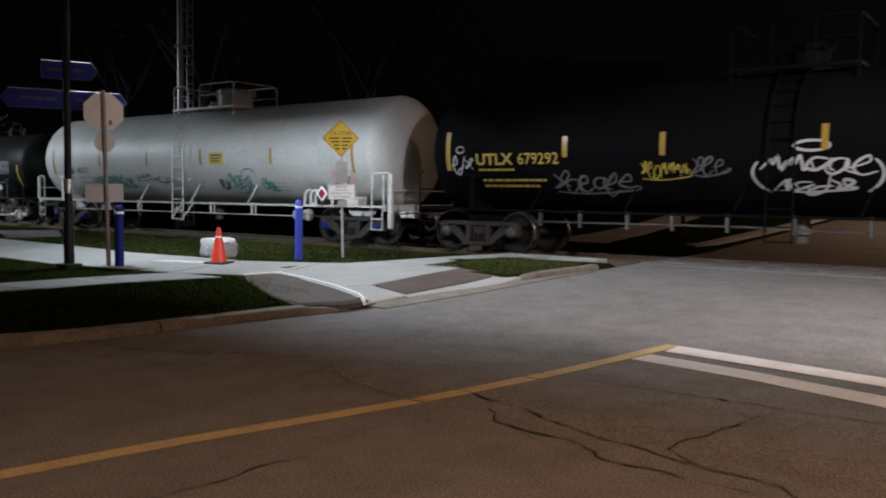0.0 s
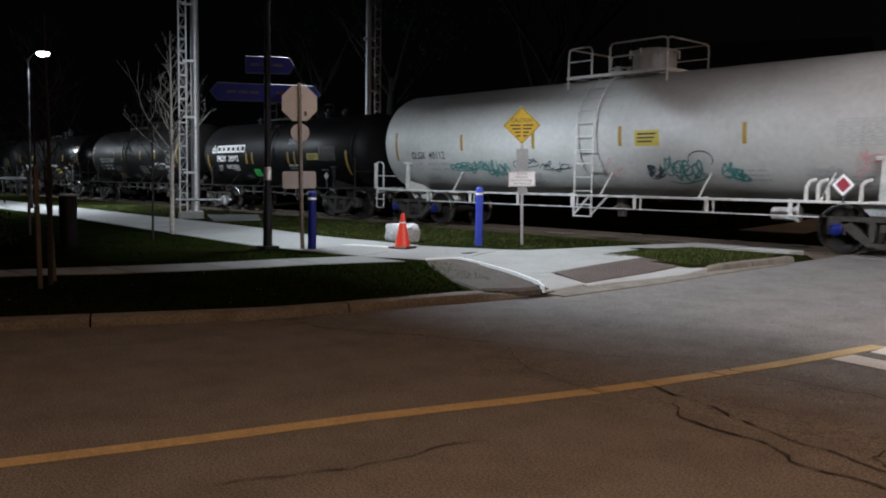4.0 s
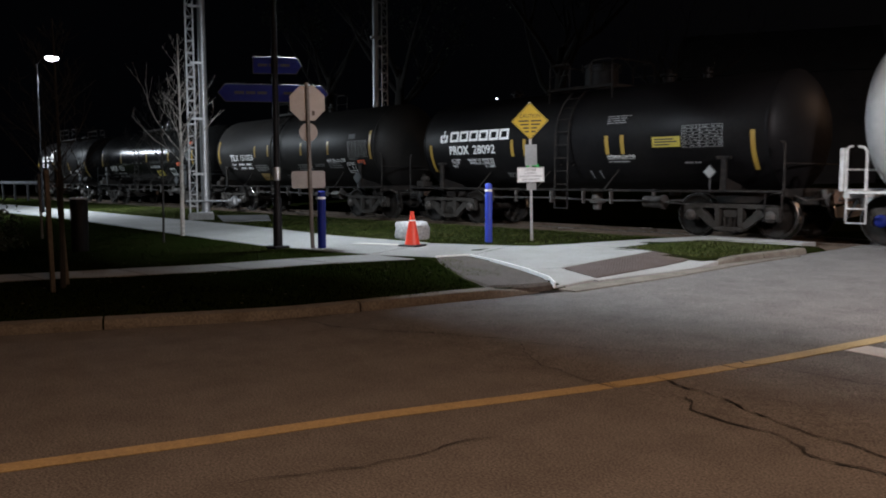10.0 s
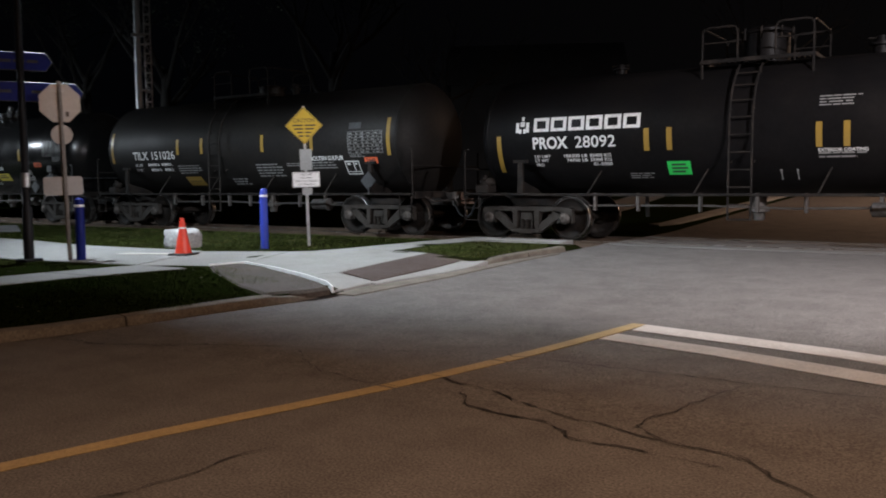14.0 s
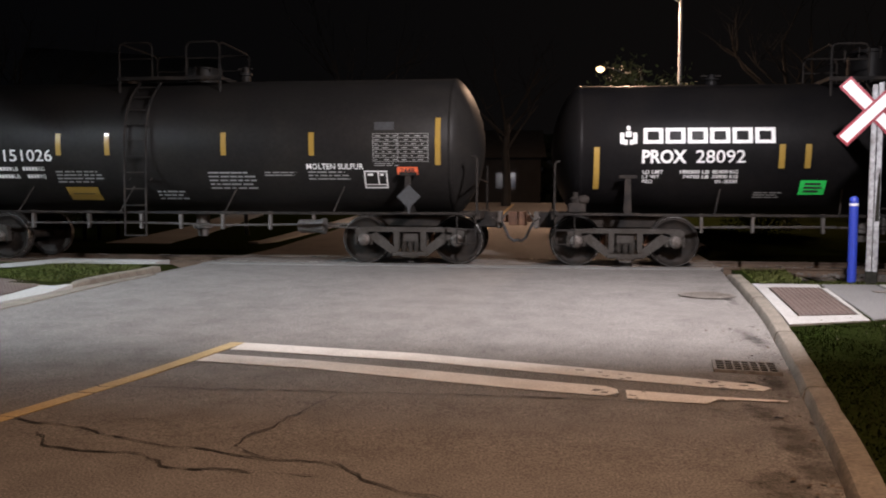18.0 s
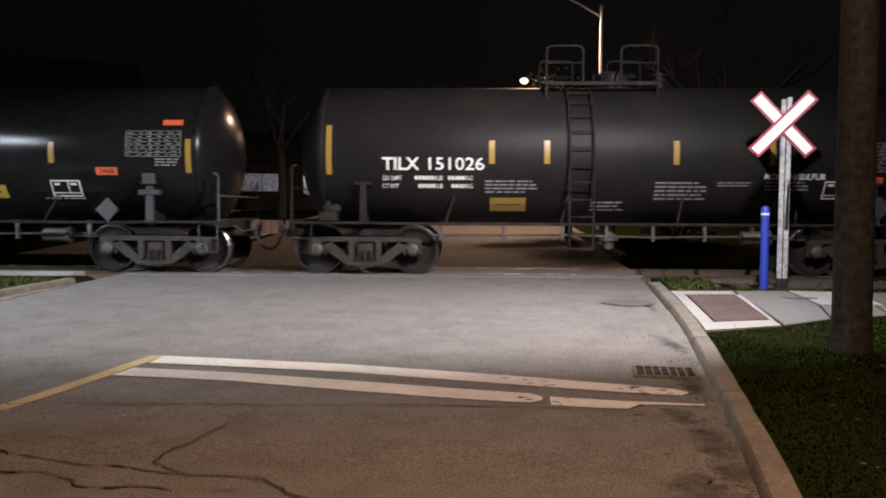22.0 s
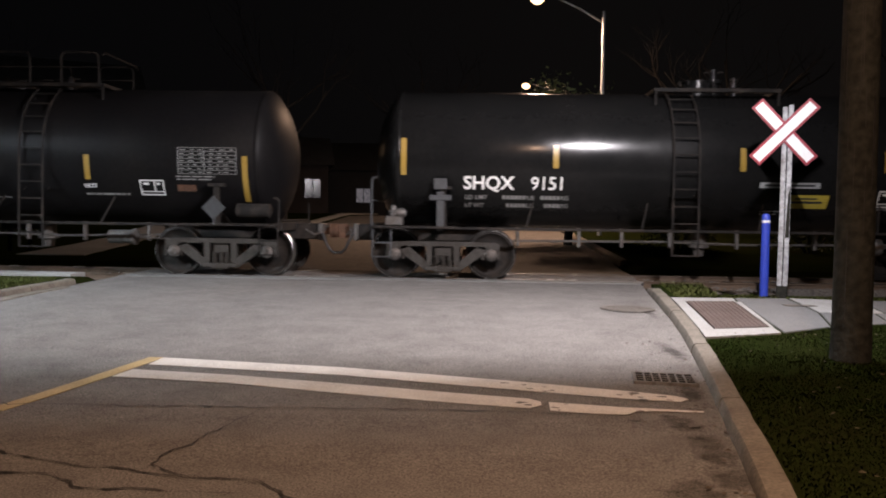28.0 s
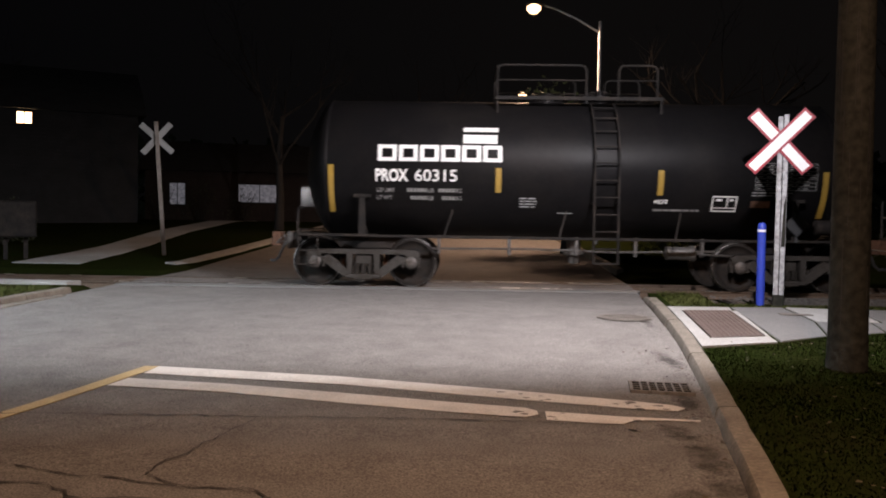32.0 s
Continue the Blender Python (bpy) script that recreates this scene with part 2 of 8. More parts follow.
ALU = material("bare_aluminium", (0.47, 0.47, 0.47), 0.38, 0.75, tint=(0.36, 0.36, 0.355), grain=0.08, scale=25, blotch=0.4, blotch_scale=3, bump=0.08)
GALV = material("galvanised_steel", (0.50, 0.51, 0.52), 0.45, 0.6, tint=(0.34, 0.35, 0.36), grain=0.35, scale=30, blotch=0.5, blotch_scale=4, bump=0.1)
POST_STEEL = material("weathered_post_steel", (0.17, 0.155, 0.14), 0.5, 0.4, tint=(0.10, 0.09, 0.08), grain=0.3, scale=30, blotch=0.6, blotch_scale=5, bump=0.1)
SIGN_YELLOW = material("yellow_sign_sheeting", (0.52, 0.34, 0.025), 0.5, grain=0.1, blotch=0.15, bump=0)
SIGN_WHITE = material("white_sign_sheeting", (0.82, 0.82, 0.82), 0.5, grain=0.08, blotch=0.15, bump=0)
SIGN_RED = material("red_sign_sheeting", (0.26, 0.012, 0.028), 0.5, grain=0.1, blotch=0.15, bump=0)
SIGN_BLACK = material("black_sign_ink", (0.02, 0.02, 0.02), 0.6, grain=0.1, bump=0)
WHITE_WOOD = material("white_painted_timber", (0.44, 0.45, 0.47), 0.7, tint=(0.16, 0.15, 0.145), grain=0.45, scale=16, blotch=0.9, blotch_scale=7, bump=0.3)
POLE_WOOD = material("weathered_pole_wood", (0.030, 0.030, 0.025), 0.9, tint=(0.018, 0.017, 0.014), grain=0.6, scale=14, blotch=0.7, blotch_scale=3, bump=0.7, spec=0.12)
# lamplight and night shade are put into the colours of these two barks
LIT_BARK = material("lit_bark", (0.34, 0.31, 0.28), 0.85, tint=(0.20, 0.175, 0.15), grain=0.5, scale=25, blotch=0.6, blotch_scale=4, bump=0.5)
SHADE_BARK = material("shade_bark", (0.012, 0.010, 0.008), 0.9, grain=0.5, scale=14, blotch=0.6, blotch_scale=2, bump=0.6)
STAKE = material("timber_stake", (0.085, 0.070, 0.054), 0.85, grain=0.4, scale=22, blotch=0.5, bump=0.3)
ORANGE = material("orange_cone_plastic", (0.82, 0.060, 0.028), 0.45, tint=(0.6, 0.045, 0.025), grain=0.1, blotch=0.3, blotch_scale=6, bump=0.05)
COLLAR = material("white_reflective_collar", (0.85, 0.85, 0.85), 0.4, grain=0.1, blotch=0.2, bump=0)
STONE = material("pale_boulder", (0.42, 0.42, 0.42), 0.85, tint=(0.27, 0.26, 0.25), grain=0.4, scale=18, blotch=0.7, blotch_scale=5, bump=0.6)
STAIN = material("damp_dirt", (0.030, 0.025, 0.021), 0.85, tint=(0.05, 0.043, 0.036), grain=0.5, scale=60, blotch=0.8, blotch_scale=5, bump=0.2)


def ragged_alpha(m, scale=4.0):
    """Lets a flat stain thin out in ragged spots towards its rim."""
    t = m.node_tree
    c, n, ramp = t.nodes.new("ShaderNodeTexCoord"), t.nodes.new("ShaderNodeTexNoise"), t.nodes.new("ShaderNodeMapRange")
    away, fall, both = t.nodes.new("ShaderNodeVectorMath"), t.nodes.new("ShaderNodeMapRange"), t.nodes.new("ShaderNodeMath")
    n.inputs["Scale"].default_value, n.inputs["Detail"].default_value, n.inputs["Roughness"].default_value = scale, 8, 0.7
    t.links.new(c.outputs["Object"], n.inputs["Vector"])
    away.operation = "DISTANCE"
    away.inputs[1].default_value = (0.5, 0.5, 0.5)
    flat = t.nodes.new("ShaderNodeVectorMath")
    flat.operation = "MULTIPLY_ADD"
    flat.inputs[1].default_value, flat.inputs[2].default_value = (1, 1, 0), (0, 0, 0.5)
    t.links.new(c.outputs["Generated"], flat.inputs[0])
    t.links.new(flat.outputs[0], away.inputs[0])
    fall.inputs["From Min"].default_value, fall.inputs["From Max"].default_value = 0.08, 0.5
    fall.inputs["To Min"].default_value, fall.inputs["To Max"].default_value = 0.12, -0.35
    t.links.new(away.outputs["Value"], fall.inputs["Value"])
    both.operation = "ADD"
    t.links.new(n.outputs["Fac"], both.inputs[0])
    t.links.new(fall.outputs["Result"], both.inputs[1])
    ramp.inputs["From Min"].default_value, ramp.inputs["From Max"].default_value = 0.42, 0.68
    ramp.inputs["To Max"].default_value = 0.55
    t.links.new(both.outputs[0], ramp.inputs["Value"])
    t.links.new(ramp.outputs["Result"], t.nodes["Principled BSDF"].inputs["Alpha"])


ragged_alpha(STAIN)
IRON = material("cast_iron", (0.13, 0.115, 0.10), 0.75, 0.2, tint=(0.05, 0.04, 0.032), grain=0.4, scale=30, blotch=0.6, blotch_scale=5, bump=0.3)
PIT_SHADE = material("pit_shade", (0.002, 0.002, 0.002), 0.95, grain=0.2, blotch=0.2, bump=0, spec=0.0)
TIE = material("sleeper_timber", (0.07, 0.055, 0.042), 0.9, tint=(0.035, 0.028, 0.022), grain=0.6, scale=16, blotch=0.6, bump=0.6)
RAIL = material("rail_steel", (0.12, 0.085, 0.06), 0.7, 0.4, grain=0.3, blotch=0.5, bump=0.15)
RAIL_TOP = material("rail_head", (0.55, 0.54, 0.52), 0.25, 1.0, grain=0.2, blotch=0.2, bump=0.03)
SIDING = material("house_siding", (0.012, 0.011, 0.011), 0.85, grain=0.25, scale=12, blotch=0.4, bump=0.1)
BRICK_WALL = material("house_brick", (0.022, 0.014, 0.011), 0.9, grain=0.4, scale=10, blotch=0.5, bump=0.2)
ROOF = material("roof_shingle", (0.03, 0.028, 0.027), 0.9, grain=0.5, scale=12, blotch=0.5, bump=0.4)
WINDOW_DARK = material("dark_window_glass", (0.008, 0.009, 0.010), 0.08, spec=0.3, grain=0, blotch=0, bump=0)
GLOW_WARM = material("lit_window", (0.6, 0.4, 0.25), 0.5, emit=(1.0, 0.62, 0.33, 6.0), grain=0, blotch=0, bump=0)
GLOW_DIM = material("lamplit_window", (0.4, 0.4, 0.45), 0.5, emit=(0.85, 0.85, 1.0, 0.06), grain=0.6, scale=3, blotch=0.9, blotch_scale=4, tint=(0.02, 0.02, 0.02), bump=0)
GLOW_SODIUM = material("sodium_lens", (0.9, 0.7, 0.5), 0.4, emit=(1.0, 0.62, 0.34, 3.0), grain=0, blotch=0, bump=0)
GLOW_LED = material("led_lens", (0.9, 0.9, 0.9), 0.4, emit=(0.86, 0.92, 1.0, 45.0), grain=0, blotch=0, bump=0)
LEAF = material("leaf", (0.055, 0.07, 0.022), 0.75, tint=(0.09, 0.075, 0.025), grain=0.3, scale=6, blotch=0.7, blotch_scale=0.8, bump=0)
LEAF_DARK = material("dark_leaf", (0.03, 0.04, 0.018), 0.8, grain=0.3, scale=6, blotch=0.7, blotch_scale=0.8, bump=0)
LITTER = material("dead_leaf", (0.06, 0.042, 0.026), 0.85, grain=0.3, scale=12, blotch=0.6, blotch_scale=2, bump=0, random_tint=0.3)

# ---- mesh helpers ----


class Solid:
    """Vertices and faces of one part."""

    def __init__(self):
        self.v, self.f = [], []

    def add(self, verts, faces):
        n = len(self.v)
        self.v += [tuple(p) for p in verts]
        self.f += [tuple(i + n for i in face) for face in faces]
        return self

    def box(self, x0, x1, y0, y1, z0, z1, c=0.0):
        """A box with chamfered edges."""
        if c <= 0:
            vs = [(x, y, z) for z in (z0, z1) for y in (y0, y1) for x in (x0, x1)]
            return self.add(vs, [(0, 2, 3, 1), (4, 5, 7, 6), (0, 1, 5, 4), (2, 6, 7, 3), (0, 4, 6, 2), (1, 3, 7, 5)])
        c = min(c, (x1 - x0) * 0.45, (y1 - y0) * 0.45, (z1 - z0) * 0.45)
        lo, hi = (x0, y0, z0), (x1, y1, z1)
        vs, at = [], {}
        for sx in (0, 1):
            for sy in (0, 1):
                for sz in (0, 1):
                    s = (sx, sy, sz)
                    for axis in range(3):
                        p = [(hi if s[i] else lo)[i] if i == axis else ((hi[i] - c) if s[i] else (lo[i] + c)) for i in range(3)]
                        at[s, axis] = len(vs)
                        vs.append(p)
        fs = []
        for axis in range(3):
            a, b = (axis + 1) % 3, (axis + 2) % 3
            for e in (0, 1):
                ring = []
                for u, w in ((0, 0), (1, 0), (1, 1), (0, 1)):
                    s = [0, 0, 0]
                    s[axis], s[a], s[b] = e, u, w
                    ring.append(at[tuple(s), axis])
                fs.append(tuple(ring if e else reversed(ring)))
            for u in (0, 1):
                for w in (0, 1):
                    s, q = [0, 0, 0], [0, 0, 0]
                    s[a], s[b], q[a], q[b] = u, w, u, w
                    s[axis], q[axis] = 0, 1
                    quad = (at[tuple(s), a], at[tuple(q), a], at[tuple(q), b], at[tuple(s), b])
                    fs.append(quad if u == w else tuple(reversed(quad)))
        for s in ((x, y, z) for x in (0, 1) for y in (0, 1) for z in (0, 1)):
            tri = (at[s, 0], at[s, 1], at[s, 2])
            fs.append(tri if sum(s) % 2 else tuple(reversed(tri)))
        return self.add(vs, fs)

    def rod(self, p, q, r0, r1=None, n=8, caps=True):
        """A round bar from p to q."""
        p, q = Vector(p), Vector(q)
        r1 = r0 if r1 is None else r1
        d = (q - p).normalized()
        a = d.orthogonal().normalized()
        b = d.cross(a)
        ring = [(a * math.cos(2 * math.pi * i / n) + b * math.sin(2 * math.pi * i / n)) for i in range(n)]
        vs = [p + e * r0 for e in ring] + [q + e * r1 for e in ring]
        fs = [(i, (i + 1) % n, n + (i + 1) % n, n + i) for i in range(n)]
        if caps:
            fs += [tuple(range(n - 1, -1, -1)), tuple(range(n, 2 * n))]
        return self.add(vs, fs)

    def pipe(self, pts, r, n=8):
        """A bent round bar through pts, its bends mitred."""
        pts = [Vector(p) for p in pts]
        vs, fs, prev = [], [], None
        for k, p in enumerate(pts):
            d = ((pts[min(k + 1, len(pts) - 1)] - p).normalized() + (p - pts[max(k - 1, 0)]).normalized()).normalized()
            a = (prev - d * prev.dot(d)).normalized() if prev is not None else d.orthogonal().normalized()
            prev, b = a, d.cross(a)
            rad = r[k] if isinstance(r, (list, tuple)) else r
            vs += [p + (a * math.cos(2 * math.pi * i / n) + b * math.sin(2 * math.pi * i / n)) * rad for i in range(n)]
        for k in range(len(pts) - 1):
            fs += [(k * n + i, k * n + (i + 1) % n, (k + 1) * n + (i + 1) % n, (k + 1) * n + i) for i in range(n)]
        fs += [tuple(range(n - 1, -1, -1)), tuple(range((len(pts) - 1) * n, len(pts) * n))]
        return self.add(vs, fs)

    def lathe(self, profile, axis="x", centre=(0, 0, 0), n=24):
        """Turns (along, radius) pairs round an axis."""
        c, vs, fs = Vector(centre), [], []
        for along, rad in profile:
            for i in range(n):
                u, w = rad * math.cos(2 * math.pi * i / n), rad * math.sin(2 * math.pi * i / n)
                vs.append(c + Vector({"x": (along, u, w), "y": (w, along, u), "z": (u, w, along)}[axis]))
        for k in range(len(profile) - 1):
            fs += [(k * n + i, k * n + (i + 1) % n, (k + 1) * n + (i + 1) % n, (k + 1) * n + i) for i in range(n)]
        fs += [tuple(range(n - 1, -1, -1)), tuple(range((len(profile) - 1) * n, len(profile) * n))]
        return self.add(vs, fs)

    def plate(self, outline, y0, y1, plane="xz"):
        """A flat piece: an outline in one plane, as thick as y0 to y1 across it."""
        n = len(outline)
        put = {"xz": lambda a, b, t: (a, t, b), "xy": lambda a, b, t: (a, b, t), "yz": lambda a, b, t: (t, a, b)}[plane]
        vs = [put(a, b, y0) for a, b in outline] + [put(a, b, y1) for a, b in outline]
        fs = [tuple(range(n)), tuple(range(2 * n - 1, n - 1, -1))]
        fs += [(i, n + i, n + (i + 1) % n, (i + 1) % n) for i in range(n)]
        return self.add(vs, fs)

    def mesh(self, name, mat, smooth=False):
        me = bpy.data.meshes.new(name)
        me.from_pydata([tuple(p) for p in self.v], [], self.f)
        me.materials.append(mat)
        if smooth:
            me.shade_smooth()
            me.set_sharp_from_angle(angle=radians(38))
        bm = bmesh.new()
        bm.from_mesh(me)
        bmesh.ops.recalc_face_normals(bm, faces=bm.faces)
        bm.to_mesh(me)
        bm.free()
        return me


def part(name, solid, mat, parent=None, label="", smooth=False, m=None):
    """One mesh object, under a thing or under a part."""
    me = solid if isinstance(solid, bpy.types.Mesh) else solid.mesh(name, mat, smooth)
    ob = new(name, me)
    if parent is not None:
        ob.parent = parent
    if m is not None:
        ob.matrix_basis = m
    if label:
        ob["label"] = label
    return ob


def thing(name, m, label, category, group="", kind=""):
    ob = new(name)
    ob.empty_display_size = 0.2
    ob.matrix_basis = m
    return tagged(ob, label, category, group, kind)


TEXTS = {}


def lettering(text, height, bold=0.0, spread=1.0, align="LEFT"):
    """The flat outlines of a line of text as vertices and faces, its capitals as tall as height."""
    key = (text, bold, spread, align)
    if key not in TEXTS:
        data = bpy.data.curves.new("text", "FONT")
        data.body, data.size, data.offset, data.space_character, data.align_x = text, 1.0, bold, spread, align
        data.resolution_u = 3
        ob = new("text", data)
        me = bpy.data.meshes.new_from_object(ob.evaluated_get(bpy.context.evaluated_depsgraph_get()))
        TEXTS[key] = ([v.co.copy() for v in me.vertices], [tuple(p.vertices) for p in me.polygons])
        bpy.data.objects.remove(ob)
        bpy.data.curves.remove(data)
        bpy.data.meshes.remove(me)
    verts, faces = TEXTS[key]
    k = height / 0.69
    return [(v.x * k, v.y * k) for v in verts], faces

# ---- ground ----


def lie(y, x=0.0):
    """Height of the road: it climbs gently to the track, and on beyond it."""
    s = min(1.0, max(0.0, (y - 4.0) / 9.0))
    return 0.21 * s * s * (3 - 2 * s) + 0.04 * min(26.0, max(0.0, y - 19.0))


def dropped(y, x=0.0):
    """The plaza's surface: it dips to the road at the dropped kerb."""
    return lie(y) - 0.075 * min(1.0, max(0.0, (x + 7.7) / 1.0)) * min(1.0, max(0.0, (11.4 - y) / 1.2))


def run(points):
    """x along a line of (y, x) points."""
    ys, xs = zip(*points)

    def at(y):
        if y <= ys[0]:
            return xs[0] + (y - ys[0]) * (xs[1] - xs[0]) / (ys[1] - ys[0])
        return float(np.interp(y, ys, xs))
    return at


LEFT = run([(-1.0, -9.6), (1.9, -8.55), (3.3, -8.0), (4.4, -7.58), (5.7, -7.33), (6.4, -7.17), (7.2, -6.88), (8.2, -6.8), (10.3, -6.55), (13.4, -6.42), (14.8, -6.5), (19.5, -6.6), (60.0, -6.6)])
RIGHT = run([(2.0, 0.95), (4.1, 1.45), (5.4, 1.71), (6.5, 1.90), (7.2, 2.03), (8.4, 2.22), (9.7, 2.43), (11.0, 2.57), (13.0, 2.82), (15.0, 3.1), (19.5, 3.6), (60.0, 3.6)])
TRACK_Y, RAIL_Z, GAUGE = 16.55, 0.23, 1.505


def level(x, y):
    """Height of the ground sheet: lawns stand a kerb's height over the road."""
    on_road = LEFT(y) - (0.40 if y < 7.3 else 0.06) < x < RIGHT(y) + (0.40 if y < 14.2 else 0.06)
    z = lie(y)
    if 14.6 < y < 18.5:
        return 0.02 if not on_road else 0.0
    if -8.9 < x < 0 and 7.9 < y < 10.75:
        return z - 0.08
    if on_road:
        return z - 0.08
    if x > 0:
        # the ground drops behind the right footpath
        z -= 0.15 * min(1.0, max(0.0, (y - 12.0) / 0.9)) if y < 14.7 else 0.0
    near_track = max(0.0, 1.0 - min(abs(y - 14.6), abs(y - 18.5)) / 1.2)
    return z + 0.10 - 0.06 * near_track


def spread(lo, hi, fine_lo, fine_hi, step, far):
    """Coordinates, close together in the middle and wider outwards."""
    out = list(np.arange(fine_lo, fine_hi + 1e-6, step))
    d = step
    while out[-1] < hi:
        d *= far
        out.append(min(hi, out[-1] + d))
    d = step
    while out[0] > lo:
        d *= far
        out.insert(0, max(lo, out[0] - d))
    return out


def ground_sheet():
    xs, ys = spread(-2500, 2500, -40, 14, 0.3, 1.25), spread(-2500, 2500, -6, 34, 0.3, 1.25)
    verts = [(x, y, level(x, y) + (0.012 * noise.noise((x * 1.3, y * 1.3, 0)) if not LEFT(y) - 0.1 < x < RIGHT(y) + 0.1 else 0)) for y in ys for x in xs]
    w = len(xs)
    faces = [(j * w + i, j * w + i + 1, (j + 1) * w + i + 1, (j + 1) * w + i) for j in range(len(ys) - 1) for i in range(w - 1)]
    me = bpy.data.meshes.new("ground")
    me.from_pydata(verts, [], faces)
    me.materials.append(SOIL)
    me.shade_smooth()
    tagged(new("ground", me), "dark lawn and bare soil sloping up to the railway", "ground", kind="structure")


def clip(poly, keep):
    """A polygon cut along a line: keep gives how far inside a point lies."""
    out = []
    for k, p in enumerate(poly):
        q = poly[(k + 1) % len(poly)]
        a, b = keep(p), keep(q)
        if a >= 0:
            out.append(p)
        if (a >= 0) != (b >= 0):
            s = a / (a - b)
            out.append((p[0] + (q[0] - p[0]) * s, p[1] + (q[1] - p[1]) * s))
    return out


def inset(poly, d):
    """A polygon with its sides moved in by d."""
    n = len(poly)
    area = sum(poly[i][0] * poly[(i + 1) % n][1] - poly[(i + 1) % n][0] * poly[i][1] for i in range(n))
    sign, out = (1 if area > 0 else -1), []
    for k in range(n):
        a, p, b = Vector(poly[k - 1]), Vector(poly[k]), Vector(poly[(k + 1) % n])
        e, f = (p - a).normalized(), (b - p).normalized()
        na, nb = Vector((-e.y, e.x)) * sign, Vector((-f.y, f.x)) * sign
        bis = na + nb
        bis = bis / max(0.4, bis.length_squared / 2) if bis.length > 0.1 else na
        out.append(tuple(p + bis * d))
    return out


def slab(poly, lift, depth=0.12, step=0.6, edge=0.0, height=lie):
    """A layer that follows the slope: top face in bands, and sides. edge: a rounded rim."""
    s = Solid()
    core = inset(poly, edge) if edge else poly
    ys = [p[1] for p in core]
    y = math.floor(min(ys) / step) * step
    while y < max(ys):
        band = clip(clip(core, lambda p: p[1] - y), lambda p: y + step - p[1])
        if len(band) > 2:
            s.add([(a, b, height(b, a) + lift) for a, b in band], [tuple(range(len(band)))])
        y += step
    n = len(poly)
    for k in range(n):
        p, q = poly[k], poly[(k + 1) % n]
        cp, cq = core[k], core[(k + 1) % n]
        m = max(1, int(abs(q[1] - p[1]) / step))
        for j in range(m):
            u, w = j / m, (j + 1) / m
            mix = lambda a, b, f: (a[0] + (b[0] - a[0]) * f, a[1] + (b[1] - a[1]) * f)
            a, b, ca, cb = mix(p, q, u), mix(p, q, w), mix(cp, cq, u), mix(cp, cq, w)
            drop = edge * 0.7
            s.add([(*a, height(a[1], a[0]) + lift - depth), (*b, height(b[1], b[0]) + lift - depth), (*b, height(b[1], b[0]) + lift - drop), (*a, height(a[1], a[0]) + lift - drop)], [(0, 1, 2, 3)])
            if edge:
                s.add([(*a, height(a[1], a[0]) + lift - drop), (*b, height(b[1], b[0]) + lift - drop), (*cb, height(cb[1], cb[0]) + lift), (*ca, height(ca[1], ca[0]) + lift)], [(0, 1, 2, 3)])
    return s


def strip_poly(left, right, y0, y1, step=1.0):
    ys = list(np.arange(y0, y1, step)) + [y1]
    return [(left(y), y) for y in ys] + [(right(y), y) for y in reversed(ys)]


def road():
    near = part("road", slab(strip_poly(LEFT, RIGHT, -60, 15.72), 0.0, 0.1), ASPHALT)
    tagged(near, "worn brownish-grey asphalt road with cracks and a low crown", "road", kind="structure")
    far = part("road", slab(strip_poly(LEFT, RIGHT, 17.5, 260, 4.0), 0.004, 0.1), ASPHALT)
    tagged(far, "asphalt road going on beyond the railway crossing", "road", kind="structure")
    # crossing panel between the rails, and the concrete rim against the near rail
    mid = strip_poly(LEFT, RIGHT, 15.94, 17.16)
    tagged(part("crossing_panel", slab(mid, 0.012, 0.1), ASPHALT), "asphalt infill between the rails of the crossing", "road", kind="structure")
    rim = [(LEFT(15.2), 15.2), (RIGHT(15.2), 15.2), (RIGHT(15.72) + 0.1, 15.735), (LEFT(15.72), 15.735)]
    tagged(part("crossing_edge", slab(rim, 0.014, 0.1), ASPHALT_PALE), "pale patched strip beside the rail", "road", kind="structure")
    return near


def ribbon(pts, width, lift, seed=0, ragged=0.5):
    """A wandering strip laid on the road."""
    rnd, s = random.Random(seed), Solid()
    fine = []
    for (ax, ay), (bx, by) in zip(pts, pts[1:]):
        n = max(1, int(math.hypot(bx - ax, by - ay) / 0.065))
        for j in range(n):
            fine.append((ax + (bx - ax) * j / n + rnd.gauss(0, 0.015) * (j > 0), ay + (by - ay) * j / n + rnd.gauss(0, 0.015) * (j > 0)))
    fine.append(pts[-1])
    vs = []
    for k, (x, y) in enumerate(fine):
        (ax, ay), (bx, by) = fine[max(0, k - 1)], fine[min(len(fine) - 1, k + 1)]
        d = math.hypot(bx - ax, by - ay) or 1
        nx, ny = -(by - ay) / d, (bx - ax) / d
        w = width * 0.5 * max(0.12, 1 + ragged * rnd.gauss(0, 1.0)) * min(1, 0.25 + min(k, len(fine) - 1 - k) / 4)
        vs += [(x + nx * w, y + ny * w, lie(y) + lift), (x - nx * w, y - ny * w, lie(y) + lift)]
    return s.add(vs, [(2 * k, 2 * k + 1, 2 * k + 3, 2 * k + 2) for k in range(len(fine) - 1)])


def paint(poly, lift=0.006):
    return slab(poly, lift, 0.004, 0.5)


